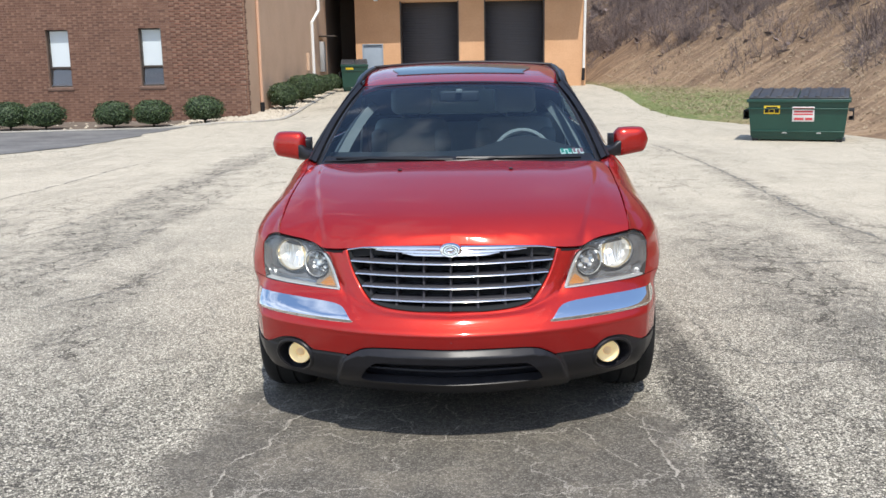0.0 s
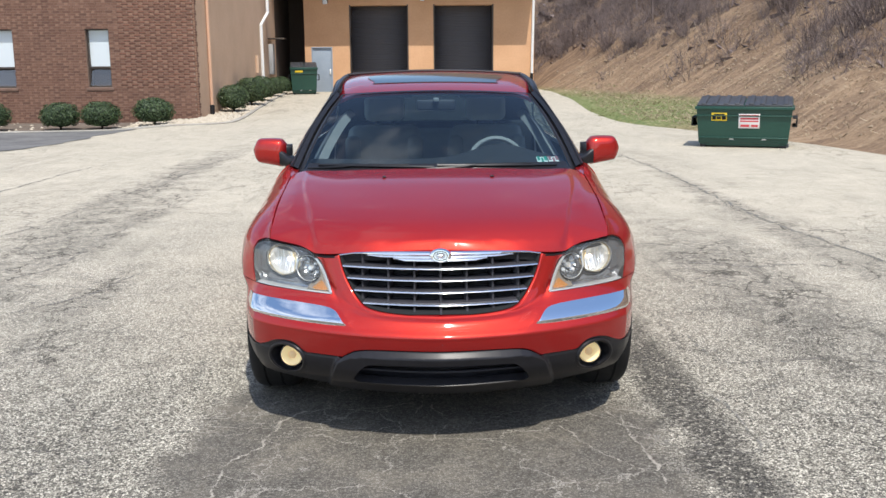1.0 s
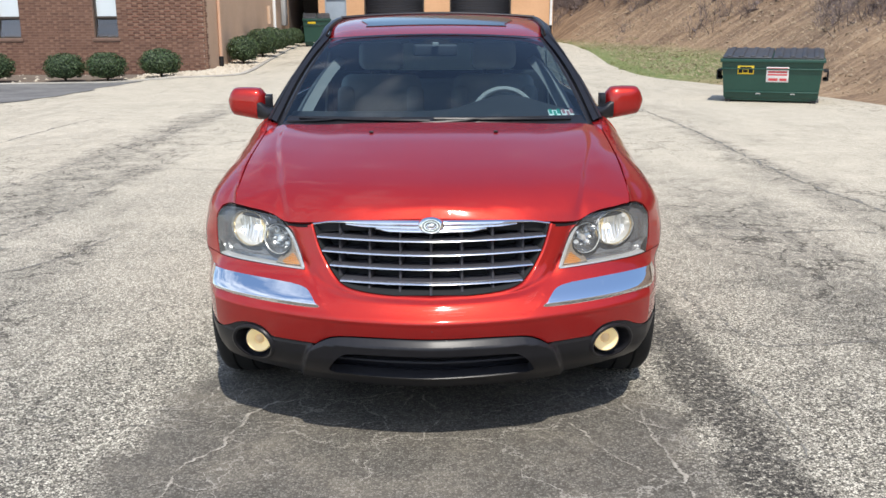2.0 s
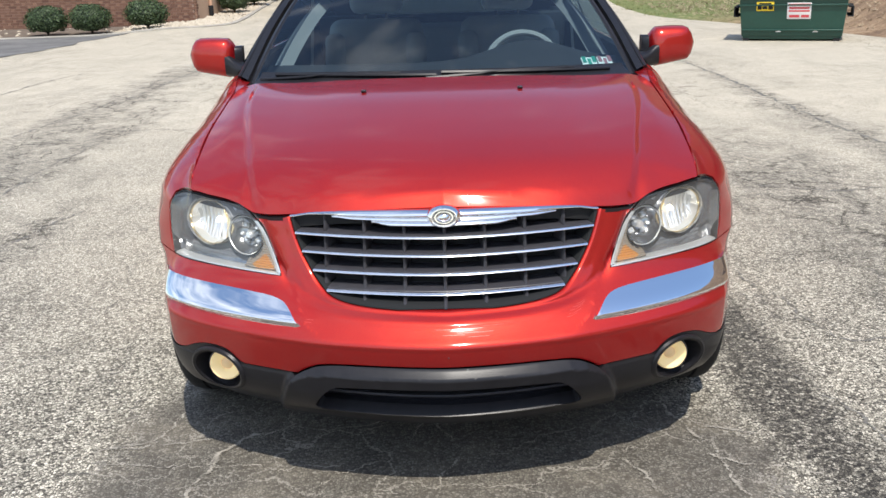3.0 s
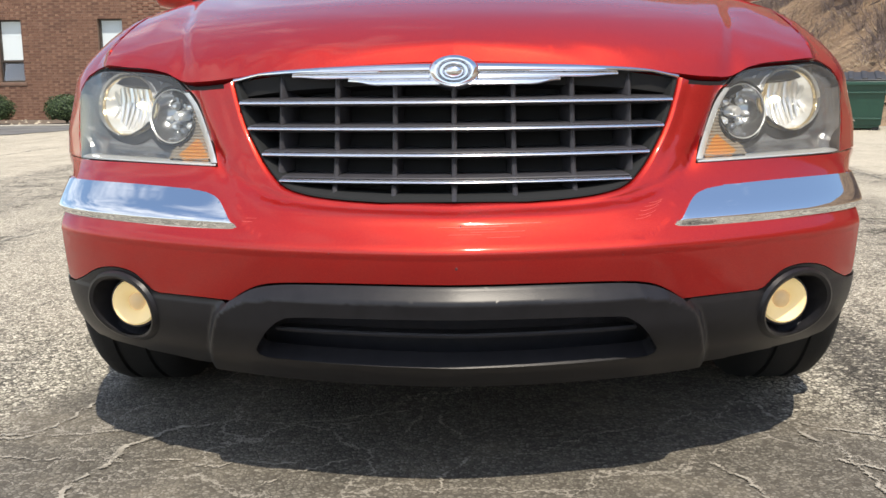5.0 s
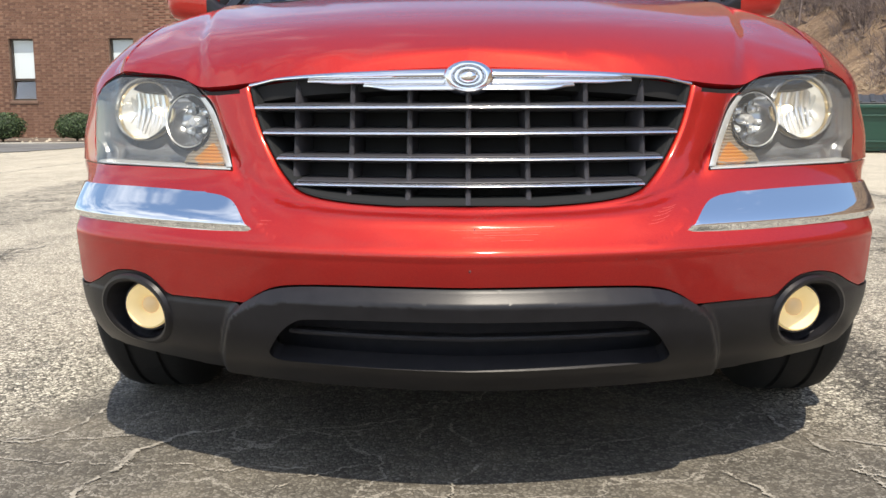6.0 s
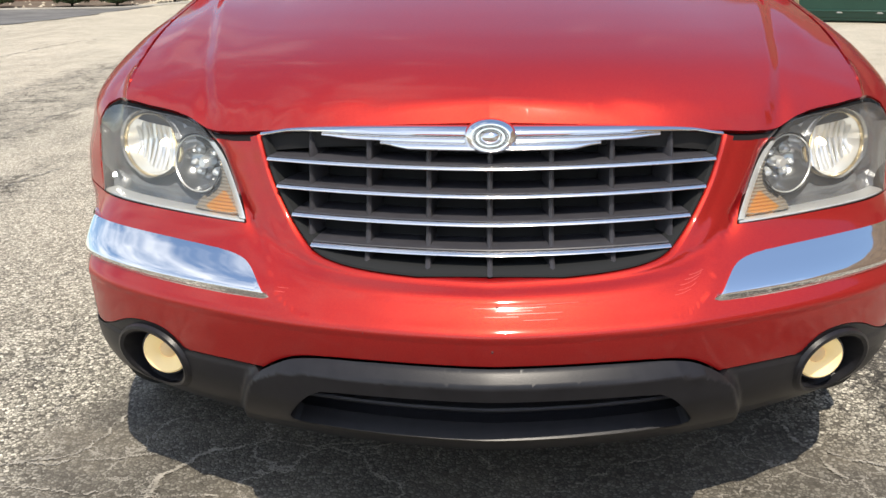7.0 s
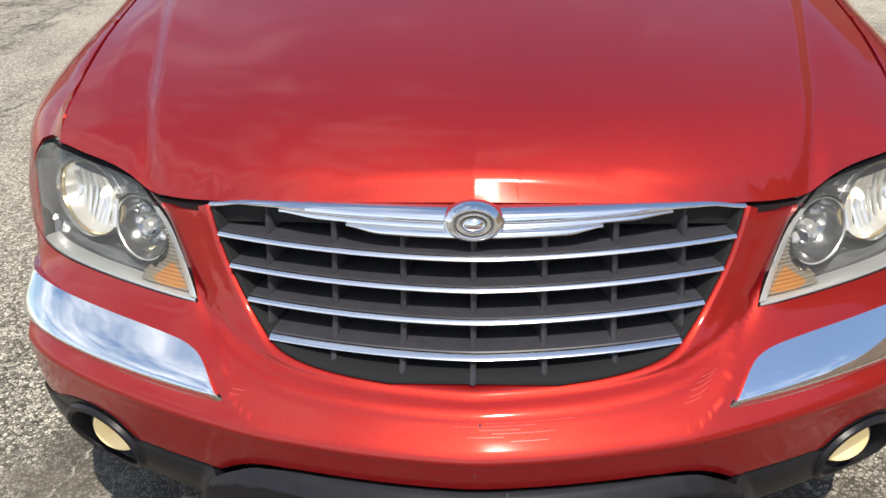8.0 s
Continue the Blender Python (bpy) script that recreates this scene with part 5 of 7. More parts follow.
def bumper_skin(u, z, inn=0):
    # a channel and a soft ridge follow the grille; the chin has a crease that climbs beside the chrome
    a = abs(u)
    p = np.array((a, z))
    off = line_gap(p, VALLEY)
    roll = -0.0070 * math.exp(-(off / (0.0065 + 0.0075 * step(0.30, 0.47, a))) ** 2) - 0.004 * math.exp(-(off / 0.030) ** 2) * step(0.30, 0.45, a)
    roll += 0.0036 * math.exp(-(line_gap(p, UPPER_RIDGE) / 0.009) ** 2)
    roll -= 0.0007 * math.exp(-((line_gap(p, MOUTH) - 0.029) / 0.010) ** 2)
    chin = math.hypot(line_gap(p, CHIN), 0.012)
    outside = a > CHIN_X[-1] or z < float(np.interp(a, CHIN_X, CHIN_Z))
    roll += 0.0022 * math.exp(-(chin / 0.006) ** 2) * step(0.665, 0.61, z)
    roll += 0.006 * step(0.24, 0.40, a) * math.exp(-chin / (0.055 if outside else 0.024)) * step(0.65, 0.59, z)
    return body(u, z, roll - inn)


bumper = part("bumper", sheet("bumper", ring_out(half_bumper()), [], bumper_skin, M_PAINT, (0.010, 0.0065), 0.03), M_PAINT, CAR, "painted bumper cover with a softly creased lower lip")

# the painted lip that rolls into the grille's mouth
LIP = [(w, -0.0012 - 0.004 * step(0.010, 0.003, w)) for w in np.linspace(0.026, 0.004, 12)] + [(0.002, -0.009), (0.0005, -0.015), (0.0, -0.03)]
lip_rows = []
for side_sign in (-1, 1):
    half = []
    for i in range(len(MOUTH)):
        row = []
        for w, o in LIP:
            u, z = mouth_offset(w)[i]
            row.append(bumper_skin(side_sign * u, z, -o))
        half.append(row)
    lip_rows += half[::-1] if side_sign < 0 else half[1:]
part("mouth_lip", ribbon("mouth_lip", lip_rows, M_PAINT), M_PAINT, bumper)


# stone chips and fine pale lines in the paint of the lower lip
M_CHIP = shader("bare_primer", (0.12, 0.03, 0.03), 0.7)
M_FINE_LINE = shader("pale_line", (0.60, 0.10, 0.08), 0.25)
for x, z, r in ((0.004, 0.487, 0.0026), (0.012, 0.559, 0.0022), (-0.23, 0.512, 0.0012), (0.31, 0.503, 0.0012)):
    part("paint_chip", ribbon("paint_chip", [[bumper_skin(along(x) + k * r * math.cos(w), z + k * r * 1.3 * math.sin(w), -0.0012 * (1.2 - k)) for w in np.linspace(0, 2 * math.pi, 10)] for k in (0.05, 0.6, 1.0)], M_CHIP), M_CHIP, bumper)
for x0, x1, z in ((0.01, 0.075, 0.5535), (0.03, 0.13, 0.5495), (-0.01, 0.05, 0.5455), (0.340, 0.372, 0.562), (0.348, 0.384, 0.568), (0.352, 0.392, 0.575), (0.362, 0.398, 0.582), (0.372, 0.402, 0.588), (0.06, 0.12, 0.5405), (-0.03, 0.10, 0.5575), (0.02, 0.16, 0.5620), (-0.405, -0.385, 0.560), (-0.400, -0.378, 0.566)):
    part("scuff", ribbon("scuff", [[bumper_skin(along(x), z + (6.0 if x0 > 0.3 else 0.06) * (x - x0) ** 2 + w, -0.0008) for w in (-0.0003, 0.0003)] for x in np.linspace(x0, x1, 8)], M_FINE_LINE), M_FINE_LINE, bumper)


def skirt_skin(u, z, inn=0):
    """Lower fascia: the middle hump stands proud, with a bevelled top edge."""
    a = abs(u)
    x = a * 0.93
    top = float(np.interp(x, [p[0] for p in HUMP_TOP[::-1]], [p[1] for p in HUMP_TOP[::-1]]))
    side = 0.430 + 0.055 * min(max((0.405 - z) / 0.16, 0), 1) ** 0.8
    hump = step(side + 0.018, side - 0.018, x)
    bevel = min(max((top - z) / 0.028, 0.0), 1.0) ** 0.9
    return body(u, z, hump * (0.005 + 0.029 * bevel) + 0.004 * (1 - hump) * step(0, 0.014, 0.404 - z) - inn)


FOG_X, FOG_Z = 0.699, 0.358


def fog_hole(s, rx=0.080, rz=0.070):
    return [(s * along(FOG_X + rx * math.cos(w)), FOG_Z + rz * math.sin(w)) for w in np.linspace(0, 2 * math.pi, 40, endpoint=False)]


INTAKE = [(0.0, 0.395), (0.15, 0.394), (0.284, 0.390), (0.318, 0.382), (0.345, 0.360), (0.368, 0.326), (0.376, 0.308), (0.366, 0.296), (0.34, 0.292), (0.2, 0.289), (0.0, 0.287)]


def half_skirt():
    edge = xz(curve(HUMP_TOP[::-1], 5)) + xz(curve(SKIRT_TOP[::-1], 3))[1:] + xz(curve(FOG_ARC[::-1], 4))[1:]
    edge += [(arch_u(z), z) for z in np.linspace(0.385, 0.33, 4)]
    edge += xz(curve([(0.868, 0.30), (0.845, 0.262), (0.78, 0.248), (0.70, 0.243), (0.589, 0.236), (0.452, 0.229), (0.25, 0.228), (0.0, 0.228)], 4))
    return edge


skirt = part("lower_fascia", sheet("lower_fascia", ring_out(half_skirt()), [fog_hole(1), fog_hole(-1), ring_out(xz(curve(INTAKE, 5)))], skirt_skin, M_BLACK, (0.009, 0.007), 0.035),
             M_BLACK, CAR, "textured black plastic lower fascia")


def swept(name, us, section, material, close=True):
    """A bar along the body's surface: section(u) gives (outward, height) corners."""
    rows = [[body(u, z, o) for o, z in section(u)] for u in us]
    return ribbon(name, rows, material, close)


# air intake: dark box behind the opening and one slat across it
part("intake_back", swept("intake_back", np.linspace(-along(0.42), along(0.42), 41), lambda u: [(-0.02, 0.40), (-0.075, 0.39), (-0.075, 0.29), (-0.02, 0.275)], M_GREY_PLASTIC, False), M_GREY_PLASTIC, skirt)
part("intake_slat", swept("intake_slat", np.linspace(-along(0.352), along(0.352), 41),
     lambda u: [(-0.010, 0.352), (-0.014, 0.3555), (-0.06, 0.352), (-0.06, 0.344), (-0.014, 0.346)], M_GREY_PLASTIC), M_GREY_PLASTIC, skirt)


def fog_lamp(s):
    lamp = part("fog_lamp", lathe("fog_lamp", [(0.0, 0.03), (0.052, 0.03), (0.0560, 0.012), (0.055, 0.0), (0.049, -0.004)],
                (s * 0.683, body(along(0.683), 0.365)[1] + 0.040, 0.365), (s * -0.10, 1, 0), M_GREY_PLASTIC), M_GREY_PLASTIC, CAR, "round lit fog lamp in a black ring")
    c = Vector((s * 0.683, body(along(0.683), 0.365)[1] + 0.040, 0.365))
    part("lens", lathe("lens", [(0.019, 0.006), (0.022, 0.001), (0.036, -0.006), (0.046, -0.010), (0.050, -0.006), (0.051, 0.006)], c, (s * -0.10, 1, 0), M_FOG, 28), M_FOG, lamp, "warm white fog lens")
    part("lamp_core", lathe("lamp_core", [(0.0, 0.000), (0.012, 0.001), (0.019, 0.006)], c, (s * -0.10, 1, 0), M_FOG_CORE, 20), M_FOG_CORE, lamp, "glowing middle of the lens")
    # recessed well and the lip round it
    rows = []
    for rx, rz, o in ((0.094, 0.084, 0.003), (0.090, 0.080, 0.011), (0.084, 0.074, 0.013), (0.078, 0.068, 0.009), (0.074, 0.064, -0.02), (0.068, 0.060, -0.06), (0.052, 0.05, -0.065)):
        rows.append([body(s * along(FOG_X + rx * math.cos(w)), FOG_Z + rz * math.sin(w), o) for w in np.linspace(0, 2 * math.pi, 41)])
    part("bezel", ribbon("bezel", rows if s < 0 else rows, M_BLACK), M_BLACK, lamp)


fog_lamp(1)
fog_lamp(-1)


def chrome_strip(s):
    pts = [(0.415, 0.5485)] + curve([(0.415, 0.5485), (0.438, 0.579), (0.459, 0.599), (0.483, 0.6085), (0.52, 0.6135), (0.60, 0.617), (0.72, 0.6185), (0.85, 0.6170), (0.900, 0.614)], 5)[1:]
    pts += curve([(0.912, 0.602), (0.916, 0.575), (0.908, 0.5465)], 4)
    pts += curve([(0.90, 0.5435), (0.75, 0.5445), (0.60, 0.543), (0.493, 0.5425), (0.428, 0.543)], 5)
    line = xz(pts)

    def skin(u, z, inn=0):
        t = (z - 0.580) / 0.040
        e = min(abs(abs(u) - along(0.408)), 0.03) / 0.03
        fade = 0.82 + 0.18 * step(0, 1, e)
        proud = fade * (0.021 - 0.0042 * t * t) * (1 - 0.85 * step(along(0.86), along(0.912), abs(u)))
        proud -= fade * 0.019 * min(max((0.560 - z) / 0.019, 0.0), 1.0)
        proud = max(proud, 0.001)
        return body(u, z, proud - inn)
    line = line if s > 0 else mirrored(line)
    part("chrome_strip", sheet("chrome_strip", line, [], skin, M_CHROME, (0.02, 0.0045), 0.02, 0.003), M_CHROME, bumper, "polished chrome bumper strip reflecting the sky")


chrome_strip(1)
chrome_strip(-1)


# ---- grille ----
# near-black sheet behind the bars, painted to stand for the shaded depth
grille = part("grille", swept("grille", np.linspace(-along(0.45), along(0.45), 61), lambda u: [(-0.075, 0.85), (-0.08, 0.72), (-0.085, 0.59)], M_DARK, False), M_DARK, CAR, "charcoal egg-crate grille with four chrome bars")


def grille_frame():
    half = xz(curve([(x - 0.004, z + 0.004) for x, z in GRILLE_EDGE[1:]], 6))
    line = [(-a, b) for a, b in half[::-1]] + half
    rows = []
    for i, (u, z) in enumerate(line):
        a = np.array(line[min(i + 1, len(line) - 1)]) - np.array(line[max(i - 1, 0)])
        n = np.array((-a[1], a[0])) / np.linalg.norm(a)
        rows.append([body(u + n[0] * w, z + n[1] * w, o) for w, o in ((-0.004, -0.002), (0.000, 0.001), (0.005, -0.002), (0.008, -0.014), (0.010, -0.07))])
    part("surround", ribbon("surround", rows, M_MATTE), M_MATTE, grille)


grille_frame()
BARS = [(0.782, 0.4365), (0.7315, 0.4165), (0.6815, 0.384), (0.6335, 0.342)]
BAR_FACE = [(0.0, 0.005)] + [tuple(p) for p in curve([(0.0015, 0.0051), (0.0040, 0.0043), (0.0066, 0.0016), (0.0083, -0.0014), (0.0080, -0.0036), (0.0055, -0.0048)], 4)] + [(0.0, -0.005)]
for bar_z, bar_x in BARS:
    us = np.linspace(-along(bar_x), along(bar_x), 61)
    shelf = part("shelf", swept("shelf", us, lambda u, z=bar_z: [(-0.001, z + 0.0055), (-0.030, z + 0.0095), (-0.072, z + 0.011), (-0.072, z - 0.011), (-0.030, z - 0.0095), (-0.001, z - 0.0055)], M_GREY_PLASTIC), M_GREY_PLASTIC, grille)
    part("chrome_bar", swept("chrome_bar", us, lambda u, z=bar_z: [(o, z + 0.76 * h) for o, h in BAR_FACE], M_BAR), M_BAR, shelf, "thin chrome bar")
for i in range(-3, 4):
    x = 0.1175 * i
    foot = 0.598 + 0.35 * max(abs(x) - 0.2, 0) ** 1.3
    rows = []
    for z in np.linspace(foot, 0.835, 12):
        u = along(x) if x else 0.0
        rows.append([tuple(np.array(body(u, z, o)) + np.array((w, 0, 0))) for o, w in ((-0.012, -0.0046), (-0.007, 0.0), (-0.012, 0.0046), (-0.072, 0.0065), (-0.072, -0.0065))])
    part("fin", ribbon("fin", rows, M_GREY_PLASTIC, True), M_GREY_PLASTIC, grille)


def wing(half, low, high, proud):
    """One tapering chrome blade of the winged badge."""
    def section(u):
        t = min(abs(u) / half, 1.0)
        lo, hi = low(abs(u)), high(abs(u))
        mid, h = (lo + hi) / 2, max((hi - lo) / 2, 0.0006)
        p = proud * (1 - 0.5 * t ** 6)
        return [(0.0 + p * math.cos(w) * 1.0 - 0.002, mid + h * math.sin(w)) for w in np.linspace(-math.pi / 2, math.pi / 2, 9)] + [(-0.03, hi - 0.001), (-0.03, lo + 0.001)]
    return swept("wing", np.linspace(-half, half, 61), section, M_BADGE)


crown_top = hermite([(0.0, 0.8575), (0.1, 0.8565), (0.2, 0.8545), (0.307, 0.8505), (0.405, 0.8425), (0.46, 0.8325), (0.48, 0.830)])
badge = part("winged_badge", wing(along(0.453), lambda a: min(0.8375, crown_top(a) - 0.005) - 0.004 * step(0.3, 0.45, a), crown_top, 0.016), M_BADGE, grille, "chrome winged badge along the grille's top")
part("wing", wing(along(0.325), lambda a: 0.8265 + 0.004 * step(0.26, 0.325, a), lambda a: 0.8385, 0.010), M_BADGE, badge)
part("wing", wing(along(0.208), lambda a: 0.8125 + 0.008 * step(0.15, 0.208, a), lambda a: 0.8275, 0.012), M_BADGE, badge)


def emblem():
    c = Vector(body(0.0, 0.838, 0.0))
    tilt = Matrix.Translation(c) @ pose(0, 0, 0, -8, 0, 0)

    def turned(profile, name, material, sides=40):
        rows = []
        for k in range(sides + 1):
            w = 2 * math.pi * k / sides
            rows.append([tilt @ Vector((0.93 * r * math.cos(w), -o, 0.93 * r * 0.66 * math.sin(w))) for r, o in profile])
        return ribbon(name, rows, material)
    part("medallion", turned([(0.0, 0.0245), (0.008, 0.0238), (0.015, 0.0212), (0.019, 0.0175), (0.022, 0.0175), (0.025, 0.0215), (0.029, 0.0215), (0.031, 0.018), (0.034, 0.018), (0.037, 0.022), (0.041, 0.022), (0.046, 0.019), (0.053, 0.010), (0.056, -0.01)], "medallion", M_BADGE),
         M_BADGE, badge, "round chrome badge with concentric rings")
    for r, o in ((0.0205, 0.0182), (0.0325, 0.0186)):
        part("ring_inlay", turned([(r - 0.0010, o), (r + 0.0010, o)], "ring_inlay", M_GREY_PLASTIC), M_GREY_PLASTIC, badge)


emblem()


# ---- bonnet ----
def half_bonnet():
    edge = [(x, LIP_Y(x) + 0.002) for x in np.linspace(0, 0.797, 34)]
    edge += curve([(0.800, 4.675), (0.800, 4.9), (0.800, 5.2), (0.798, 5.40), (0.79, 5.47)], 4)
    edge += curve([(0.772, 5.488), (0.5, 5.440), (0.25, 5.402), (0.0, 5.388)], 6)
    return [(float(a), float(b)) for a, b in edge]


hood = part("hood", sheet("hood", ring_out(half_bonnet()), [], lambda x, y, inn=0: bonnet(x, y, -inn), M_PAINT, (0.0075, 0.022), 0.03), M_PAINT, CAR, "long painted hood with two soft creases")
for s in (-1, 1):
    c = bonnet(s * 0.281, 5.165)
    part("washer_nozzle", join_bm(transformed(box_bm((-0.009, -0.012, 0), (0.009, 0.012, 0.009), 0.003), Matrix.Translation(c))), M_BLACK, hood, "small black washer nozzle")
# dark seal between the hood's edge and the front
SEAL = [(0.010, -0.008), (0.06, -0.006), (0.06, -0.05), (0.012, -0.04)]
part("hood_seal", ribbon("hood_seal", [[(x, LIP_Y(abs(x)) + a, bonnet(x, LIP_Y(abs(x)))[2] + b) for a, b in SEAL] for x in np.linspace(-0.8, 0.8, 81)], M_DARK, True), M_DARK, CAR)



# ---- fenders ----
def fender(s):
    line = xz([(0.802, 0.8665)] + [(x + 0.001, z + 0.004) for x, z in curve(LAMP_TOP[4:], 4)])
    line += xz(curve([(x + 0.004, z) for x, z in LAMP_OUTER], 4))
    line += [(arch_u(0.657), 0.6575)]
    for w in np.linspace(math.acos(-0.714) , 0.12, 22):
        y, z = AXLE_FRONT + 0.405 * math.cos(w), 0.37 + 0.405 * math.sin(w)
        if z > 0.66 or y > AXLE_FRONT:
            line.append((u_at(y, z), z))
    line += [(u_at(5.50, 0.24), 0.24), (u_at(5.80, 0.24), 0.24)]
    for z in (0.5, 0.8, 1.0):
        line.append((u_at(5.80, z), z))
    for y in np.linspace(5.80, 4.70, 24):
        z = SHOULDER(y) - 0.0005
        line.append((u_at(y, z), z))
    line = line[::-1]
    line = line if s > 0 else mirrored(line)
    part("fender", sheet("fender", line, [], lambda u, z, inn=0: body(u, z, -inn), M_PAINT, (0.03, 0.016), 0.015), M_PAINT, CAR)


fender(1)
fender(-1)


# ---- headlights ----
def two_bowls(ca, ra, cb, rb, sq):
    """The joined outline of two overlapping round openings, in (half-width, height)."""
    pts = []
    for (c, r, k), (d, q, m) in (((ca, ra, sq), (cb, rb, 1.0)), ((cb, rb, 1.0), (ca, ra, sq))):
        arc = [(c[0] + r * math.cos(w), c[1] + r * k * math.sin(w)) for w in np.linspace(0, 2 * math.pi, 64, endpoint=False)]
        keep = [((p[0] - d[0]) / q) ** 2 + ((p[1] - d[1]) / (q * m)) ** 2 > 1.0 for p in arc]
        start = next(i for i in range(64) if keep[i] and not keep[i - 1])
        pts.append([arc[(start + i) % 64] for i in range(64) if keep[(start + i) % 64]])
    return pts[0] + pts[1]


LOW_C, LOW_R, HIGH_C, HIGH_R = (0.737, 0.776), 0.083, (0.609, 0.754), 0.058


def headlight(s):
    line = curve(LAMP_LID, 5) + curve([(0.880, 0.833)] + LAMP_OUTER[1:], 4)[1:] + curve(LAMP_BASE, 4)[1:] + curve(LAMP_INNER[::-1], 5)[1:-1]
    line = [(0.69 + (x - 0.69) * 0.998, 0.755 + (z - 0.755) * 0.996) for x, z in line][::-1]

    def turn(points):
        """Half-width points on this side of the car, wound the right way."""
        q = [(s * along(x), z) for x, z in points]
        area = sum(a[0] * b[1] - b[0] * a[1] for a, b in zip(q, q[1:] + q[:1]))
        return q if area > 0 else q[::-1]

    def bezel_skin(u, z, inn=0):
        # hooded over the bowls, falling back to a trough along the foot
        low = step(0.715, 0.675, z)
        return body(u, z, -0.020 - 0.020 * low - inn)
    hole = two_bowls(LOW_C, LOW_R, HIGH_C, HIGH_R, 0.79)
    lamp = part("headlight", sheet("headlight", turn(line), [turn(hole)], bezel_skin, M_BEZEL, (0.02, 0.012), -0.016, 0.0), M_BEZEL, CAR, "clear headlight with twin reflectors and an amber corner")
    lens = part("lens", sheet("lens", turn(line), [], lambda u, z, inn=0: body(u, z, 0.001 - inn), M_LENS, (0.03, 0.02), 0.0, 0.002), M_LENS, lamp, "clear moulded lens")
    lens.visible_shadow = False

    def cone(name, c, rings, material, sides=40):
        rows = []
        for k in range(sides + 1):
            w = 2 * math.pi * k / sides
            rows.append([body(s * along(c[0] + r * math.cos(w)), c[1] + r * sq * math.sin(w), o) for r, sq, o in rings])
        return ribbon(name, rows, material)
    # low-beam bowl with stepped facets and its bulb
    low = part("low_beam", cone("low_beam", LOW_C, [(LOW_R + 0.001, 0.79, -0.020), (LOW_R - 0.004, 0.79, -0.019), (LOW_R - 0.006, 0.79, -0.026), (0.072, 0.79, -0.045), (0.050, 0.79, -0.066), (0.020, 0.79, -0.078), (0.0, 0.79, -0.080)], M_REFLECT), M_REFLECT, lamp, "large silvered low-beam bowl")
    part("bulb", lathe("bulb", [(0.0, -0.018), (0.006, -0.015), (0.008, 0.0), (0.008, 0.02)], body(s * along(LOW_C[0]), LOW_C[1], -0.050), (0, 1, 0), M_BULB, 14), M_BULB, low)
    # upright mirror flutes fill the bowl in two tiers, each set at its own angle
    tilt_rng = random.Random(17)
    for k in range(-6, 7):
        dx = 0.0115 * k
        top = LOW_R * 0.76 * math.sqrt(max(1 - (dx / 0.080) ** 2, 0.0))
        split = top * tilt_rng.uniform(-0.15, 0.25)
        for z0, z1, lean0 in ((split + 0.001, top - 0.002, 0.003), (-top + 0.002, split, -0.002)):
            lean, turn_by = lean0 + tilt_rng.uniform(-0.004, 0.004), tilt_rng.uniform(-0.002, 0.002)
            rows = []
            for j, z in enumerate(np.linspace(z0, z1, 7)):
                deep = -0.056 + 3.4 * (dx * dx + z * z) + lean * (j - 3) / 3
                rows.append([body(s * along(LOW_C[0] + dx + w), LOW_C[1] + z, deep + turn_by * w / 0.0057 + o) for w, o in ((-0.0057, -0.0022), (-0.0035, -0.0006), (0.0, 0.0), (0.0035, -0.0006), (0.0057, -0.0022))])
            warm = M_WARM_GLOW if abs(k) < 4 and tilt_rng.random() < 0.35 else M_REFLECT
            part("facet", ribbon("facet", rows, warm), warm, low)
    part("rim", cone("rim", LOW_C, [(LOW_R + 0.0005, 0.79, -0.017), (LOW_R - 0.0005, 0.79, -0.0135), (LOW_R - 0.003, 0.79, -0.0130), (LOW_R - 0.0045, 0.79, -0.017)], M_WARM_GLOW), M_WARM_GLOW, low, "thin bright rim")
    high = part("high_beam", cone("high_beam", HIGH_C, [(HIGH_R + 0.001, 1.0, -0.020), (HIGH_R - 0.001, 1.0, -0.010), (HIGH_R - 0.003, 1.0, -0.010), (0.052, 1.0, -0.020), (0.045, 1.0, -0.036), (0.030, 1.0, -0.050), (0.0, 1.0, -0.056)], M_SMOKE), M_SMOKE, lamp, "small smoked high-beam bowl")
    for w, r, size, mat_ in ((2.3, 0.026, 0.012, M_REFLECT), (1.55, 0.034, 0.010, M_SMOKE), (0.75, 0.030, 0.011, M_REFLECT), (3.1, 0.032, 0.009, M_SMOKE), (3.95, 0.030, 0.011, M_REFLECT), (4.7, 0.032, 0.010, M_SMOKE), (5.45, 0.030, 0.010, M_REFLECT), (6.1, 0.036, 0.008, M_REFLECT)):
        c = (HIGH_C[0] + r * math.cos(w), HIGH_C[1] + r * math.sin(w))
        part("facet", cone("facet", c, [(size, 1.0, -0.046), (size * 0.7, 0.8, -0.036), (0.0, 1.0, -0.033)], mat_, 7), mat_, high)
    part("rim", cone("rim", HIGH_C, [(HIGH_R - 0.0005, 1.0, -0.0095), (HIGH_R - 0.0015, 1.0, -0.0070), (HIGH_R - 0.0032, 1.0, -0.0095)], M_SILVER), M_SILVER, high, "thin bright rim")
    part("bulb_shield", cone("bulb_shield", (HIGH_C[0] - 0.002, HIGH_C[1] - 0.001), [(0.012, 1.0, -0.050), (0.012, 1.0, -0.024), (0.008, 1.0, -0.019), (0.0, 1.0, -0.019)], M_REFLECT, 16), M_REFLECT, high)
    # moulded collar that follows both bowls; the recess's shadow is in its dark colour
    wide = two_bowls(LOW_C, LOW_R + 0.022, HIGH_C, HIGH_R + 0.020, 0.79)
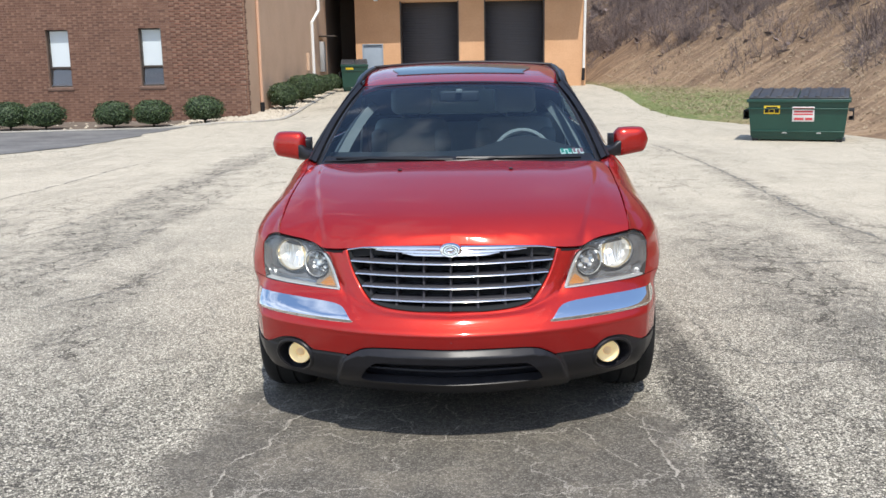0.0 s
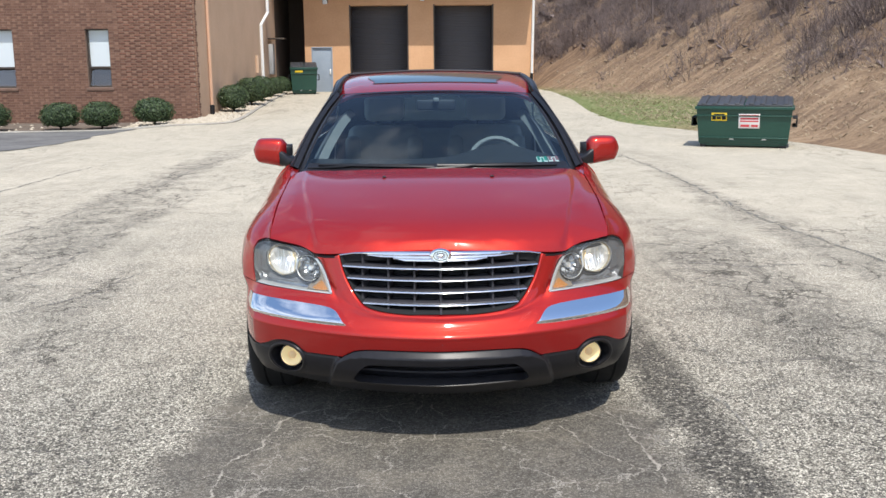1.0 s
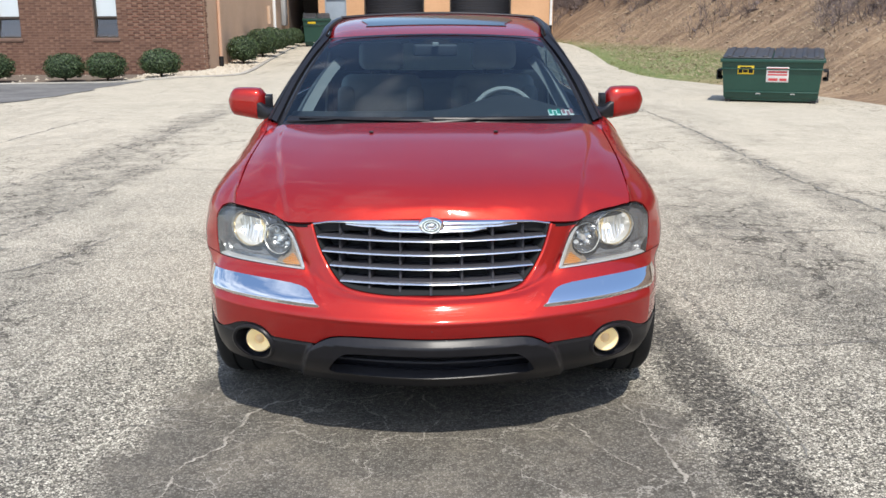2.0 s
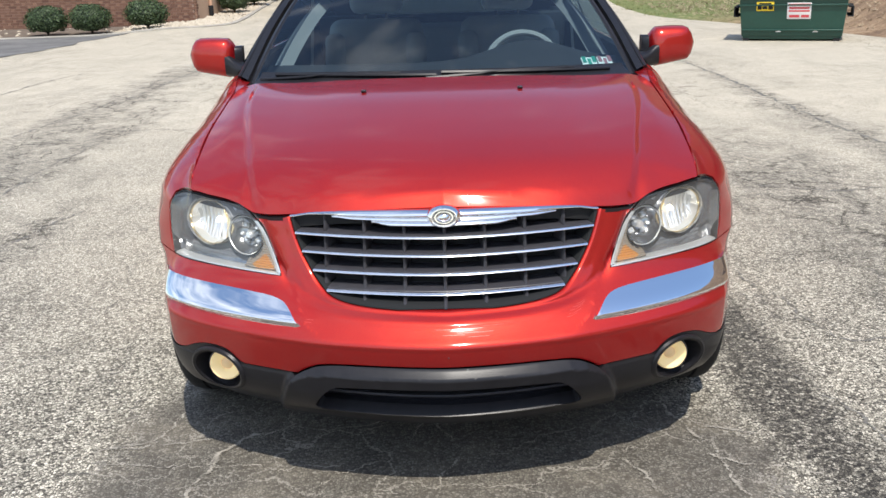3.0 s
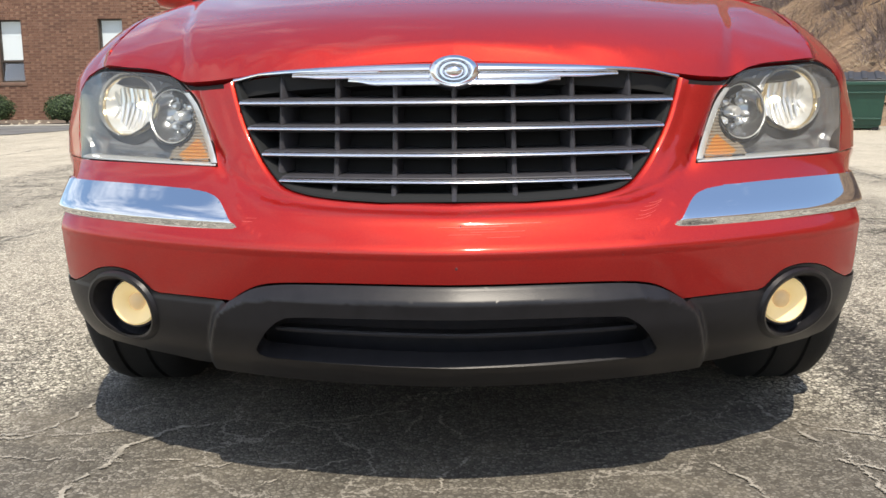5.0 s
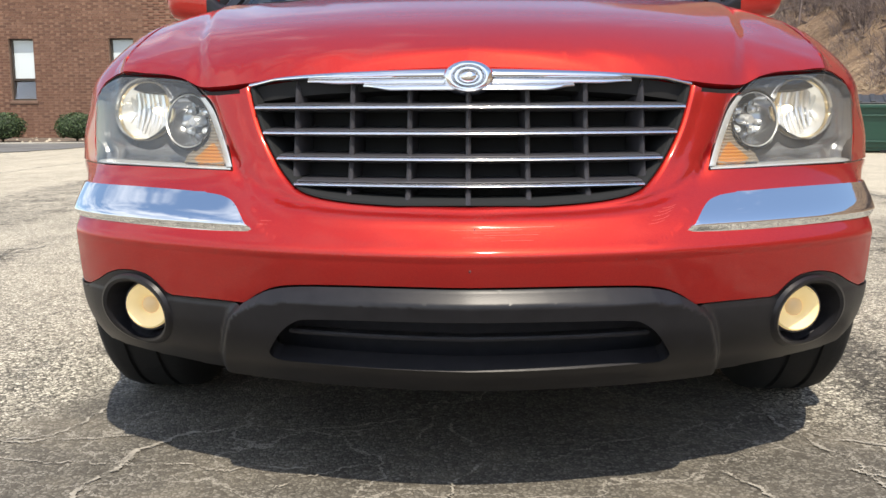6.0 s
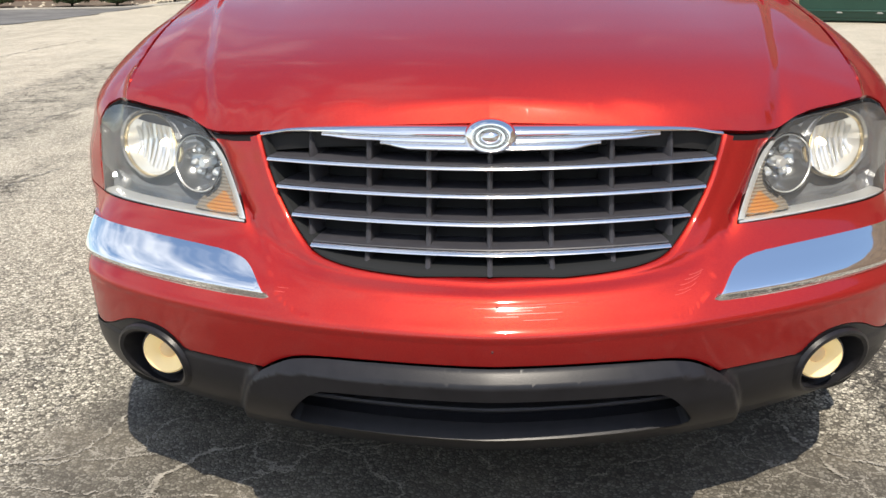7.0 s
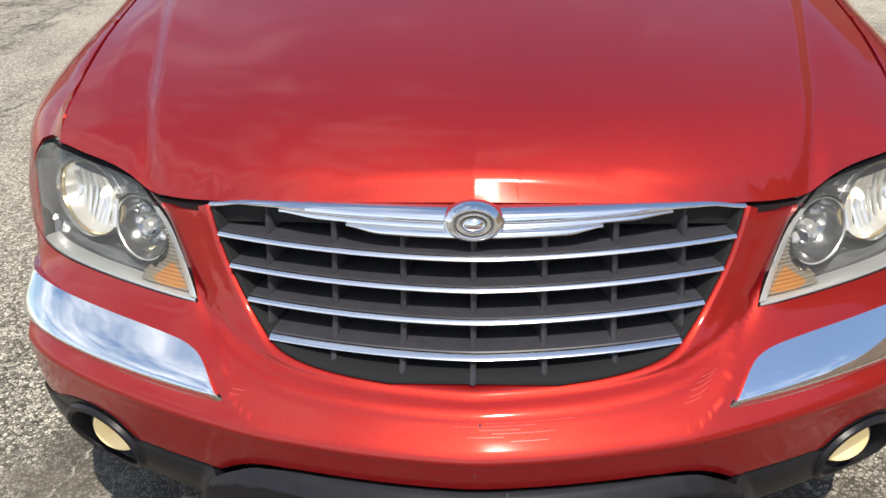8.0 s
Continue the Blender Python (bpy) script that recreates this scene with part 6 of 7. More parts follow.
    part("collar", sheet("collar", turn(wide), [turn(two_bowls(LOW_C, LOW_R + 0.0015, HIGH_C, HIGH_R + 0.0015, 0.79))], lambda u, z, inn=0: body(u, z, -0.0165 - inn), M_COLLAR, (0.02, 0.012), 0.03, 0.004), M_COLLAR, lamp, "moulded collar round the bowls, shadow in its dark colour")
    # ribbed amber corner, with bright borders along the inner edge and the foot
    amber = turn(curve([(0.517, 0.670), (0.522, 0.684), (0.533, 0.702), (0.545, 0.708), (0.556, 0.698), (0.572, 0.686), (0.584, 0.676), (0.575, 0.669)], 4, True))
    part("amber_corner", sheet("amber_corner", amber, [], lambda u, z, inn=0: body(u, z, -0.0045 + 0.0018 * math.sin(z * 2 * math.pi / 0.0068) - inn), M_AMBER, (0.02, 0.0017), 0.01), M_AMBER, lamp, "ribbed amber turn-signal corner")
    clear = turn(curve([(0.504, 0.667), (0.516, 0.690), (0.531, 0.728), (0.545, 0.764), (0.563, 0.790), (0.566, 0.786), (0.553, 0.762), (0.549, 0.742), (0.552, 0.722), (0.563, 0.704), (0.582, 0.691), (0.600, 0.686), (0.606, 0.676), (0.604, 0.667)], 3, True))
    part("clear_corner", sheet("clear_corner", clear, [], lambda u, z, inn=0: body(u, z, -0.006 + 0.0018 * math.sin(z * 2 * math.pi / 0.0068) - inn), M_RIBBED, (0.02, 0.0017), 0.01), M_RIBBED, lamp, "ribbed clear corner")
    inner = curve([(0.569, 0.803), (0.547, 0.776), (0.527, 0.735), (0.497, 0.661)], 6)
    rows = [[body(s * along(x + w), z, o) for w, o in ((-0.0075, -0.002), (0.004, -0.002), (0.009, -0.005), (0.010, -0.03))] for x, z in inner]
    part("bright_edge", ribbon("bright_edge", rows, M_SILVER), M_SILVER, lamp)
    foot = curve([(0.493, 0.6610), (0.62, 0.663), (0.75, 0.664), (0.872, 0.663)], 8)
    rows = [[body(s * along(x), z + w, o) for w, o in ((-0.006, -0.003), (-0.003, -0.003), (-0.001, -0.008), (0.001, -0.030))] for x, z in foot]
    part("bright_edge", ribbon("bright_edge", rows, M_SILVER), M_SILVER, lamp)
    # dark rubber edge all round
    part("gasket", sheet("gasket", turn(line), [turn([(0.69 + (x - 0.69) * 0.9975, 0.755 + (z - 0.755) * 0.993) for x, z in line])], lambda u, z, inn=0: body(u, z, -0.001 - inn), M_BLACK, (0.05, 0.05), 0.045), M_BLACK, lamp)


headlight(1)
headlight(-1)


# ---- the car: cabin, sides and rear ----
def screen(a, b, inn=0):
    """Windscreen: a runs across (-1..1), b from the cowl to the roof."""
    w = 0.775 - 0.185 * b
    x = a * w
    y = 5.405 + (0.215 - 0.11 * b) * a * a + 0.83 * b + 0.0
    z = 1.085 + 0.415 * b + 0.035 * math.sin(math.pi * b) - (0.012 + 0.012 * b) * a * a
    return (x, y + inn * 0.4, z - inn)


ROOF_Z = hermite([(6.15, 1.478), (6.235, 1.500), (6.35, 1.527), (6.6, 1.565), (7.0, 1.598), (7.5, 1.612), (8.2, 1.60), (8.75, 1.565), (8.95, 1.54)])
ROOF_X = hermite([(6.15, 0.585), (6.3, 0.600), (6.6, 0.625), (7.2, 0.650), (8.0, 0.645), (8.95, 0.60)])


def roof_skin(a, y, inn=0):
    w = ROOF_X(y)
    yy = y + 0.10 * a * a * step(7.0, 6.2, y)
    drop = 0.028 * a * a + 0.035 * max(abs(a) - 0.8, 0) ** 2 * 25 * 0.6
    return (a * w, yy, ROOF_Z(y) - drop - inn)


def grid_line(a0, a1, b0, b1):
    return [(a0, b0), (a1, b0), (a1, b1), (a0, b1)]


roof = part("roof", sheet("roof", grid_line(-1.04, 1.04, 6.237, 8.9), [], roof_skin, M_PAINT, (0.08, 0.07), 0.02), M_PAINT, CAR, "painted roof with a glass sunroof")
part("sunroof", sheet("sunroof", curve([(-0.60, 6.49), (0.0, 6.475), (0.60, 6.49), (0.64, 6.55), (0.62, 6.95), (-0.62, 6.95), (-0.64, 6.55)], 5, True), [],
     lambda a, y, inn=0: tuple(np.array(roof_skin(a, y)) + np.array((0, 0, 0.006 - inn))), M_SUNROOF, (0.08, 0.06), 0.01), M_SUNROOF, roof, "dark glass sunroof panel")
glass_ob = part("windscreen", sheet("windscreen", grid_line(-1, 1, 0.02, 1.0), [], screen, M_SCREEN, (0.08, 0.06), 0.0), M_SCREEN, CAR, "curved windscreen with a tinted sheen")
glass_ob.visible_shadow = False
# black band round the glass
for s in (-1, 1):
    part("seal", ribbon("seal", [[np.array(screen(s * a, b)) + np.array((0, o, 0.004 - o)) for a, o in ((0.983, 0.004), (1.0, 0.0), (1.018, 0.004))] for b in np.linspace(0.0, 1.0, 16)], M_BLACK), M_BLACK, glass_ob)
part("seal", ribbon("seal", [[np.array(screen(a, b)) + np.array((0, 0, 0.004)) for b in (0.985, 1.006)] for a in np.linspace(-1, 1, 24)], M_BLACK), M_BLACK, glass_ob)
part("cowl", ribbon("cowl", [[(a * 0.79, 5.38 + 0.10 * a * a, 1.055), (a * 0.79, 5.43 + 0.13 * a * a, 1.075), np.array(screen(a, 0.04)) + np.array((0, 0, 0.005)), np.array(screen(a, 0.075)) + np.array((0, 0, 0.004))] for a in np.linspace(-0.965, 0.965, 30)], M_BLACK), M_BLACK, CAR)

PILLAR_IN = [(0.792, 5.635, 1.090), (0.735, 5.93, 1.262), (0.668, 6.16, 1.395), (0.606, 6.335, 1.480)]
PILLAR_OUT = [(0.836, 5.70, 1.088), (0.770, 5.99, 1.254), (0.698, 6.24, 1.394), (0.637, 6.44, 1.492)]
for s in (-1, 1):
    inner, outer = curve(PILLAR_IN, 6), curve(PILLAR_OUT, 6)
    rows = []
    for p, q in zip(inner, outer):
        mid = (p + q) / 2 + np.array((0.006, -0.012, 0.012))
        rows.append([(s * v[0], v[1], v[2]) for v in (p + np.array((-0.01, 0.04, -0.03)), p, mid, q, q + np.array((0.0, 0.05, -0.03)))])
    # black stands in for body paint that looks dark from its reflections
    part("windscreen_pillar", ribbon("windscreen_pillar", rows, M_BLACK), M_BLACK, CAR)
    corner = [[(s * 0.795, 5.45, bonnet(0.79, 5.45)[2] - 0.012), (s * 0.812, 5.45, SHOULDER(5.45) - 0.006), (s * 0.835, 5.45, SHOULDER(5.45) - 0.010)],
              [(s * 0.790, 5.55, 1.073), (s * 0.815, 5.55, 1.080), (s * 0.845, 5.55, SHOULDER(5.55) - 0.010)], [(s * 0.785, 5.66, 1.080), (s * 0.835, 5.70, 1.088), (s * 0.870, 5.72, SHOULDER(5.7) - 0.010)]]
    part("cowl_corner", ribbon("cowl_corner", corner, M_PAINT), M_PAINT, CAR)
    trim = [[(s * (p[0] - a), p[1] + b, p[2] - b) for a, b in ((-0.01, 0.14), (0.045, 0.10), (0.085, 0.13))] for p in inner]
    part("pillar_trim", ribbon("pillar_trim", trim, M_TRIM), M_TRIM, CAR, "pale inner pillar trim")
    rail = curve([(0.839, 5.70, 1.092), (0.774, 5.99, 1.257), (0.702, 6.24, 1.397), (0.645, 6.43, 1.488), (0.643, 6.60, 1.525), (0.643, 6.85, 1.551), (0.642, 7.3, 1.576), (0.640, 7.9, 1.573), (0.64, 8.45, 1.548), (0.64, 8.62, 1.525)], 6)
    part("roof_rail", tube("roof_rail", [(s * p[0], p[1], p[2]) for p in rail], [0.010] * 12 + list(np.linspace(0.011, 0.018, 12)) + [0.018] * (len(rail) - 24), M_BLACK, 8), M_BLACK, CAR, "black roof rail")
for y in (7.35, 8.2):
    part("cross_bar", tube("cross_bar", [(x, y, ROOF_Z(y) + 0.006 - 0.03 * (x / 0.68) ** 2) for x in np.linspace(-0.64, 0.64, 15)], 0.010, M_BLACK, 8), M_BLACK, CAR)

SIDE_X = hermite([(5.7, 1.0045), (7.0, 1.006), (8.3, 1.000), (8.7, 0.975), (8.95, 0.92), (9.08, 0.84), (9.14, 0.72)])


def side(y, z, inn=0):
    x = SIDE_X(y)
    d = (SHOULDER(y) - z) / 0.30
    if d < 1:
        q = 1 - (1 - (1 - max(d, 0.0)) ** 1.7) ** 0.62
        x -= max(x - TOP_X(y), 0.0) * q
    x -= 0.05 * (max(0.45 - z, 0) / 0.25) ** 2
    x -= 0.010 * math.exp(-((z - 0.42) / 0.03) ** 2)
    return x - inn, y, z


def side_panel(name, s, outline, label=""):
    area = sum(a[0] * b[1] - b[0] * a[1] for a, b in zip(outline, outline[1:] + outline[:1]))
    line = outline if area > 0 else outline[::-1]
    line = line if s > 0 else mirrored(line)

    def skin(a, z, inn=0):
        x, y, zz = side(abs(a), z, inn)
        return (s * x, y, zz)
    return part(name, sheet(name, line, [], skin, M_PAINT, (0.08, 0.025), 0.015), M_PAINT, CAR, label)


for s in (-1, 1):
    for y0, y1 in ((5.807, 6.86), (6.868, 7.72)):
        line = [(y0, 0.26), (y1, 0.26), (y1, SHOULDER(y1))] + [(y, SHOULDER(y)) for y in np.linspace(y1, y0, 8)[1:]]
        door = side_panel("door", s, line)
        part("handle", transformed(box_bm((-0.012, -0.10, -0.014), (0.012, 0.10, 0.014), 0.008), Matrix.Translation((s * 1.012, y1 - 0.17, 0.90))), M_PAINT, door)
    arch = [(AXLE_REAR + 0.405 * math.cos(w), 0.37 + 0.405 * math.sin(w)) for w in np.linspace(math.pi * 1.08, -0.08 * math.pi, 22)]
    line = [(7.728, 0.26)] + [p for p in arch if p[0] > 7.73] + [(8.9, 0.30), (9.13, 0.32), (9.13, 1.10)] + [(y, SHOULDER(y)) for y in np.linspace(9.05, 7.728, 12)]
    side_panel("rear_quarter", s, line)
    part("sill", transformed(box_bm((-0.04, 5.52, 0.19), (0.04, 7.68, 0.275), 0.02), Matrix.Translation((s * 0.955, 0, 0))), M_BLACK, CAR)
    # side glass and the dark pillars between
    def flank(y, b):
        bx, bz = TOP_X(y) + 0.01, SHOULDER(y) + 0.002
        ry = min(max(y, 6.40), 8.75)
        rx, rz = ROOF_X(ry) + 0.035, ROOF_Z(ry) - 0.05
        top = 0.0 if y > 6.42 else step(6.42, 5.72, y)
        k = b * (1 - top)
        return (s * (bx + (rx - bx) * k + 0.006 * math.sin(math.pi * k)), y, bz + (rz - bz) * k)
    pane = part("side_window", ribbon("side_window", [[flank(y, b) for b in np.linspace(0, 1, 6)] for y in np.linspace(5.74, 8.8, 40)], M_TINT), M_TINT, CAR, "tinted side glass")
    part("upper_trim", ribbon("upper_trim", [[np.array(flank(y, b)) + np.array((-s * 0.03, 0, -0.01)) for b in (0.78, 0.9, 1.06)] for y in np.linspace(6.42, 8.7, 16)], M_DASH), M_DASH, CAR)
    part("belt_trim", ribbon("belt_trim", [[np.array(flank(y, 0.0)) + np.array((-s * o, 0, h)) for o, h in ((0.012, 0.006), (0.05, 0.0), (0.06, -0.25))] for y in np.linspace(5.74, 8.7, 16)], M_DASH), M_DASH, CAR)
    for y in (6.86, 7.72):
        part("pillar", ribbon("pillar", [[np.array(flank(y + w, b)) + np.array((s * 0.004, 0, 0)) for w in (-0.05, 0.05)] for b in np.linspace(0, 1, 6)], M_BLACK), M_BLACK, CAR)
    part("drip_rail", ribbon("drip_rail", [[roof_skin(s * 1.04, y), np.array(flank(max(y, 6.45), 1.0)) + np.array((s * 0.012, 0, 0.0)), np.array(flank(max(y, 6.45), 0.93)) + np.array((s * 0.006, 0, 0))] for y in np.linspace(6.45, 8.8, 20)], M_BLACK), M_BLACK, CAR)

# rear: tailgate, glass, bumper and lamps
part("tailgate", ribbon("tailgate", [[(a * w, y + 0.06 * (1 - a * a), z) for a in np.linspace(-1, 1, 15)] for w, y, z in ((0.80, 9.02, 1.14), (0.86, 9.07, 0.95), (0.86, 9.08, 0.62))], M_PAINT), M_PAINT, CAR)
part("rear_window", ribbon("rear_window", [[(a * w, y + 0.065 * (1 - a * a) + 0.006, z) for a in np.linspace(-0.88, 0.88, 13)] for w, y, z in ((0.64, 8.875, 1.53), (0.78, 9.0, 1.15))], M_PRIVACY), M_PRIVACY, CAR)
for s in (-1, 1):
    part("rear_pillar", ribbon("rear_pillar", [[(s * a, y - 0.02 * k, z) for k, (a, y) in enumerate(((x0, y0), (x0 + 0.10, y0 - 0.03), (x1, y0 - 0.16)))] for x0, x1, y0, z in ((0.50, 0.72, 8.92, 1.56), (0.58, 0.80, 8.97, 1.34), (0.64, 0.92, 9.03, 1.10))], M_BLACK), M_BLACK, CAR)
part("rear_bumper", ribbon("rear_bumper", [[(0.93 * math.sin(w), 8.62 + 0.56 * math.cos(w) ** 0.5 + d, z) for w in np.linspace(-1.5, 1.5, 25)] for d, z in ((-0.02, 0.66), (0.03, 0.63), (0.035, 0.50), (0.0, 0.36), (-0.05, 0.28))], M_PAINT), M_PAINT, CAR)
M_TAIL = shader("red_lamp_plastic", (0.35, 0.01, 0.01), 0.15)
for s in (-1, 1):
    part("tail_lamp", ribbon("tail_lamp", [[(s * x, y, z) for x, y in ((0.80, 9.10), (0.87, 9.05), (0.93, 8.94))] for z in (0.78, 0.9, 1.06)], M_TAIL), M_TAIL, CAR)

# near-black underbody and wheel wells: shade painted in, daylight kept out from below
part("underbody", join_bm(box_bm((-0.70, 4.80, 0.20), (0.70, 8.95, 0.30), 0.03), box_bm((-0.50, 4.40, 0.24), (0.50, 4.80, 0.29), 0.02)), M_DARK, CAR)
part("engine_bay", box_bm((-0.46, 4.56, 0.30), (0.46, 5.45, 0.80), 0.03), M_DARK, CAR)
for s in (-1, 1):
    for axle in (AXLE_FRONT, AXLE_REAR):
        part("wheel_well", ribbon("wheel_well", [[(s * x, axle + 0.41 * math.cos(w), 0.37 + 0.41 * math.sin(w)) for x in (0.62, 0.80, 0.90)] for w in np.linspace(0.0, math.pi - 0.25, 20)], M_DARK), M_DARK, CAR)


def wheel(s, axle):
    c = (s * 0.838, axle, WHEEL_R)
    tyre = [(0.225, -0.105), (0.245, -0.115), (0.30, -0.122), (0.340, -0.114), (0.358, -0.096), (0.366, -0.07), (0.3665, -0.045), (0.359, -0.042), (0.359, -0.034), (0.3665, -0.031), (0.367, 0.0),
            (0.3665, 0.031), (0.359, 0.034), (0.359, 0.042), (0.3665, 0.045), (0.366, 0.07), (0.358, 0.096), (0.340, 0.114), (0.30, 0.122), (0.245, 0.115), (0.225, 0.105)]
    w = part("wheel", lathe("wheel", [(0.05, 0.06), (0.20, 0.055), (0.226, 0.09), (0.222, -0.09)], c, (s, 0, 0), M_RIM, 40), M_RIM, CAR, "alloy wheel with a black tyre")
    part("tyre", lathe("tyre", tyre, c, (s, 0, 0), M_RUBBER, 56), M_RUBBER, w, "black road tyre")
    spokes = []
    for k in range(5):
        a = k * 2 * math.pi / 5 + 0.3
        bm = box_bm((0.095, -0.030, 0.04), (0.10, 0.030, 0.22), 0.012)
        spokes.append(transformed(bm, Matrix.Translation(c) @ Matrix.Scale(s, 4, (1, 0, 0)) @ Matrix.Rotation(a, 4, "X")))
    part("spokes", join_bm(*spokes), M_RIM, w)
    part("hub_cap", lathe("hub_cap", [(0.0, 0.105), (0.03, 0.103), (0.05, 0.09), (0.055, 0.05)], c, (s, 0, 0), M_RIM, 20), M_RIM, w)


for s in (-1, 1):
    wheel(s, AXLE_FRONT)
    wheel(s, AXLE_REAR)


def door_mirror(s):
    foot_rows = []
    for x, y, z, ry, rz in ((0.835, 5.88, 1.100, 0.085, 0.032), (0.865, 5.885, 1.104, 0.075, 0.034), (0.890, 5.89, 1.112, 0.060, 0.038), (0.910, 5.895, 1.124, 0.052, 0.046), (0.930, 5.90, 1.130, 0.048, 0.050)):
        foot_rows.append([(s * x, y + ry * math.copysign(abs(math.cos(w)) ** 0.7, math.cos(w)), z + rz * math.copysign(abs(math.sin(w)) ** 0.7, math.sin(w))) for w in np.linspace(0, 2 * math.pi, 25)[:-1]])
    foot = part("mirror", ribbon("mirror", foot_rows, M_BLACK, True), M_BLACK, CAR, "door mirror in body colour on a black foot")
    rows = []
    for i, x in enumerate(np.linspace(0.0, 1.0, 15)):
        xx = 0.892 + 0.200 * x
        zt = 1.234 + 0.006 * math.sin(math.pi * x) - 0.055 * max(x - 0.80, 0) ** 2 / 0.04 - 0.03 * max(0.12 - x, 0) / 0.12
        zb = 1.066 + 0.034 * x + 0.050 * max(x - 0.84, 0) ** 2 / 0.0256 + 0.035 * max(0.12 - x, 0) / 0.12
        mid, h = (zt + zb) / 2, (zt - zb) / 2
        deep = 0.085 * math.sqrt(max(1 - (2 * x - 1) ** 4 * 0.75, 0.05))
        rows.append([(s * xx, 5.93 - deep * abs(math.cos(w)) ** 0.55 * (1 if math.cos(w) > 0 else -0.15) + 0.035 * x, mid + h * math.copysign(abs(math.sin(w)) ** 0.6, math.sin(w))) for w in np.linspace(-math.pi, math.pi, 29)[:-1]])
    part("shell", ribbon("shell", rows, M_PAINT, True), M_PAINT, foot, "rounded red mirror shell")
    part("inner_edge", ribbon("inner_edge", [[tuple(np.array(p) * np.array((1, 1, 1)) + np.array((s * o, e, 0))) for p in rows[0]] for o, e in ((0.004, 0.0), (-0.012, 0.004), (-0.03, 0.015))], M_BLACK, True), M_BLACK, foot)
    part("mirror_glass", ribbon("mirror_glass", [[(s * x, 5.955 + 0.035 * (x - 0.9) / 0.2, z) for z in (1.11, 1.21)] for x in (0.91, 1.08)], M_MIRROR), M_MIRROR, foot)


door_mirror(1)
door_mirror(-1)


def wiper(x0, x1, lift):
    arm = [np.array(screen(a / 0.76, b)) + np.array((0, -0.006, 0.013)) for a, b in curve([(x0, 0.012), ((x0 * 2 + x1) / 3, 0.03 + lift), ((x0 + x1) / 2, 0.045 + lift), (x1, 0.05)], 6)]
    w = part("wiper", tube("wiper", arm, [0.007] * 6 + [0.005] * (len(arm) - 6), M_BLACK, 6), M_BLACK, CAR, "black wiper arm at rest")
    blade = [np.array(screen(a / 0.76, b)) + np.array((0, -0.004, 0.010)) for a, b in zip(np.linspace(x0 + (x1 - x0) * 0.1, x1 + (x1 - x0) * 0.25, 12), np.linspace(0.05, 0.035, 12))]
    part("blade", tube("blade", blade, 0.008, M_BLACK, 6), M_BLACK, w)


wiper(-0.72, -0.16, 0.0)
wiper(-0.06, 0.52, 0.0)


# ---- cabin ----
def rounded(lo, hi, b, m=None):
    bm = box_bm(lo, hi, b, 4)
    return transformed(bm, m) if m else bm


def seat(x):
    lean = Matrix.Translation((x, 7.02, 0.62)) @ pose(0, 0, 0, -14)
    chair = part("seat", rounded((x - 0.27, 6.45, 0.48), (x + 0.27, 7.05, 0.66), 0.07), M_CLOTH, CAR, "grey leather front seat")
    part("backrest", rounded((-0.265, -0.02, 0.0), (0.265, 0.14, 0.64), 0.07, lean), M_CLOTH, chair)
    for s in (-1, 1):
        part("bolster", rounded((s * 0.225 - 0.055, -0.07, 0.08), (s * 0.225 + 0.055, 0.10, 0.55), 0.045, lean), M_CLOTH, chair)
    part("headrest", rounded((-0.145, -0.01, 0.67), (0.145, 0.11, 0.86), 0.05, lean), M_CLOTH, chair)
    for s in (-1, 1):
        part("headrest_post", transformed(box_bm((s * 0.06 - 0.006, 0.04, 0.6), (s * 0.06 + 0.006, 0.052, 0.7)), lean), M_CHROME, chair)


seat(-0.37)
seat(0.37)
part("rear_bench", rounded((-0.66, 7.7, 0.5), (0.66, 8.25, 1.14), 0.09), M_CLOTH, CAR)
part("dashboard", ribbon("dashboard", [[(a * 0.76, 5.48 + 0.19 * a * a, 1.075), (a * 0.76, 5.62 + 0.16 * a * a, 1.09 - 0.02 * a * a), (a * 0.76, 5.9 + 0.06 * a * a, 1.112 + 0.085 * math.exp(-((a - 0.5) / 0.30) ** 2)), (a * 0.76, 6.06, 1.085 + 0.085 * math.exp(-((a - 0.5) / 0.30) ** 2)), (a * 0.76, 6.1, 0.90), (a * 0.76, 6.0, 0.6)] for a in np.linspace(-1, 1, 31)], M_DASH), M_DASH, CAR, "dark dashboard top")
wheel_pose = Matrix.Translation((0.385, 6.30, 1.035)) @ pose(0, 0, 0, 64)
part("steering_wheel", tube("steering_wheel", [wheel_pose @ Vector((0.175 * math.cos(w), 0.175 * math.sin(w), 0)) for w in np.linspace(0, 2 * math.pi, 41)], 0.016, M_TRIM, 8), M_TRIM, CAR, "pale leather steering wheel")
part("wheel_hub", transformed(box_bm((-0.16, -0.05, -0.01), (0.16, 0.05, 0.03), 0.02), wheel_pose), M_DASH, CAR)
part("rear_view_mirror", rounded((-0.12, 6.17, 1.385), (0.12, 6.20, 1.45), 0.012), M_DASH, CAR, "dark rear-view mirror behind the glass")
part("mirror_sensor", rounded((-0.018, 6.135, 1.438), (0.018, 6.165, 1.462), 0.006), M_TRIM, CAR)
part("cargo_lining", join_bm(box_bm((-0.84, 8.36, 0.40), (0.84, 8.42, 1.19), 0.02), box_bm((-0.84, 8.42, 0.40), (-0.78, 8.9, 1.19), 0.02), box_bm((0.78, 8.42, 0.40), (0.84, 8.9, 1.19), 0.02)), M_DASH, CAR)
M_HEADLINER = shader("headliner", (0.20, 0.20, 0.195), 0.9)
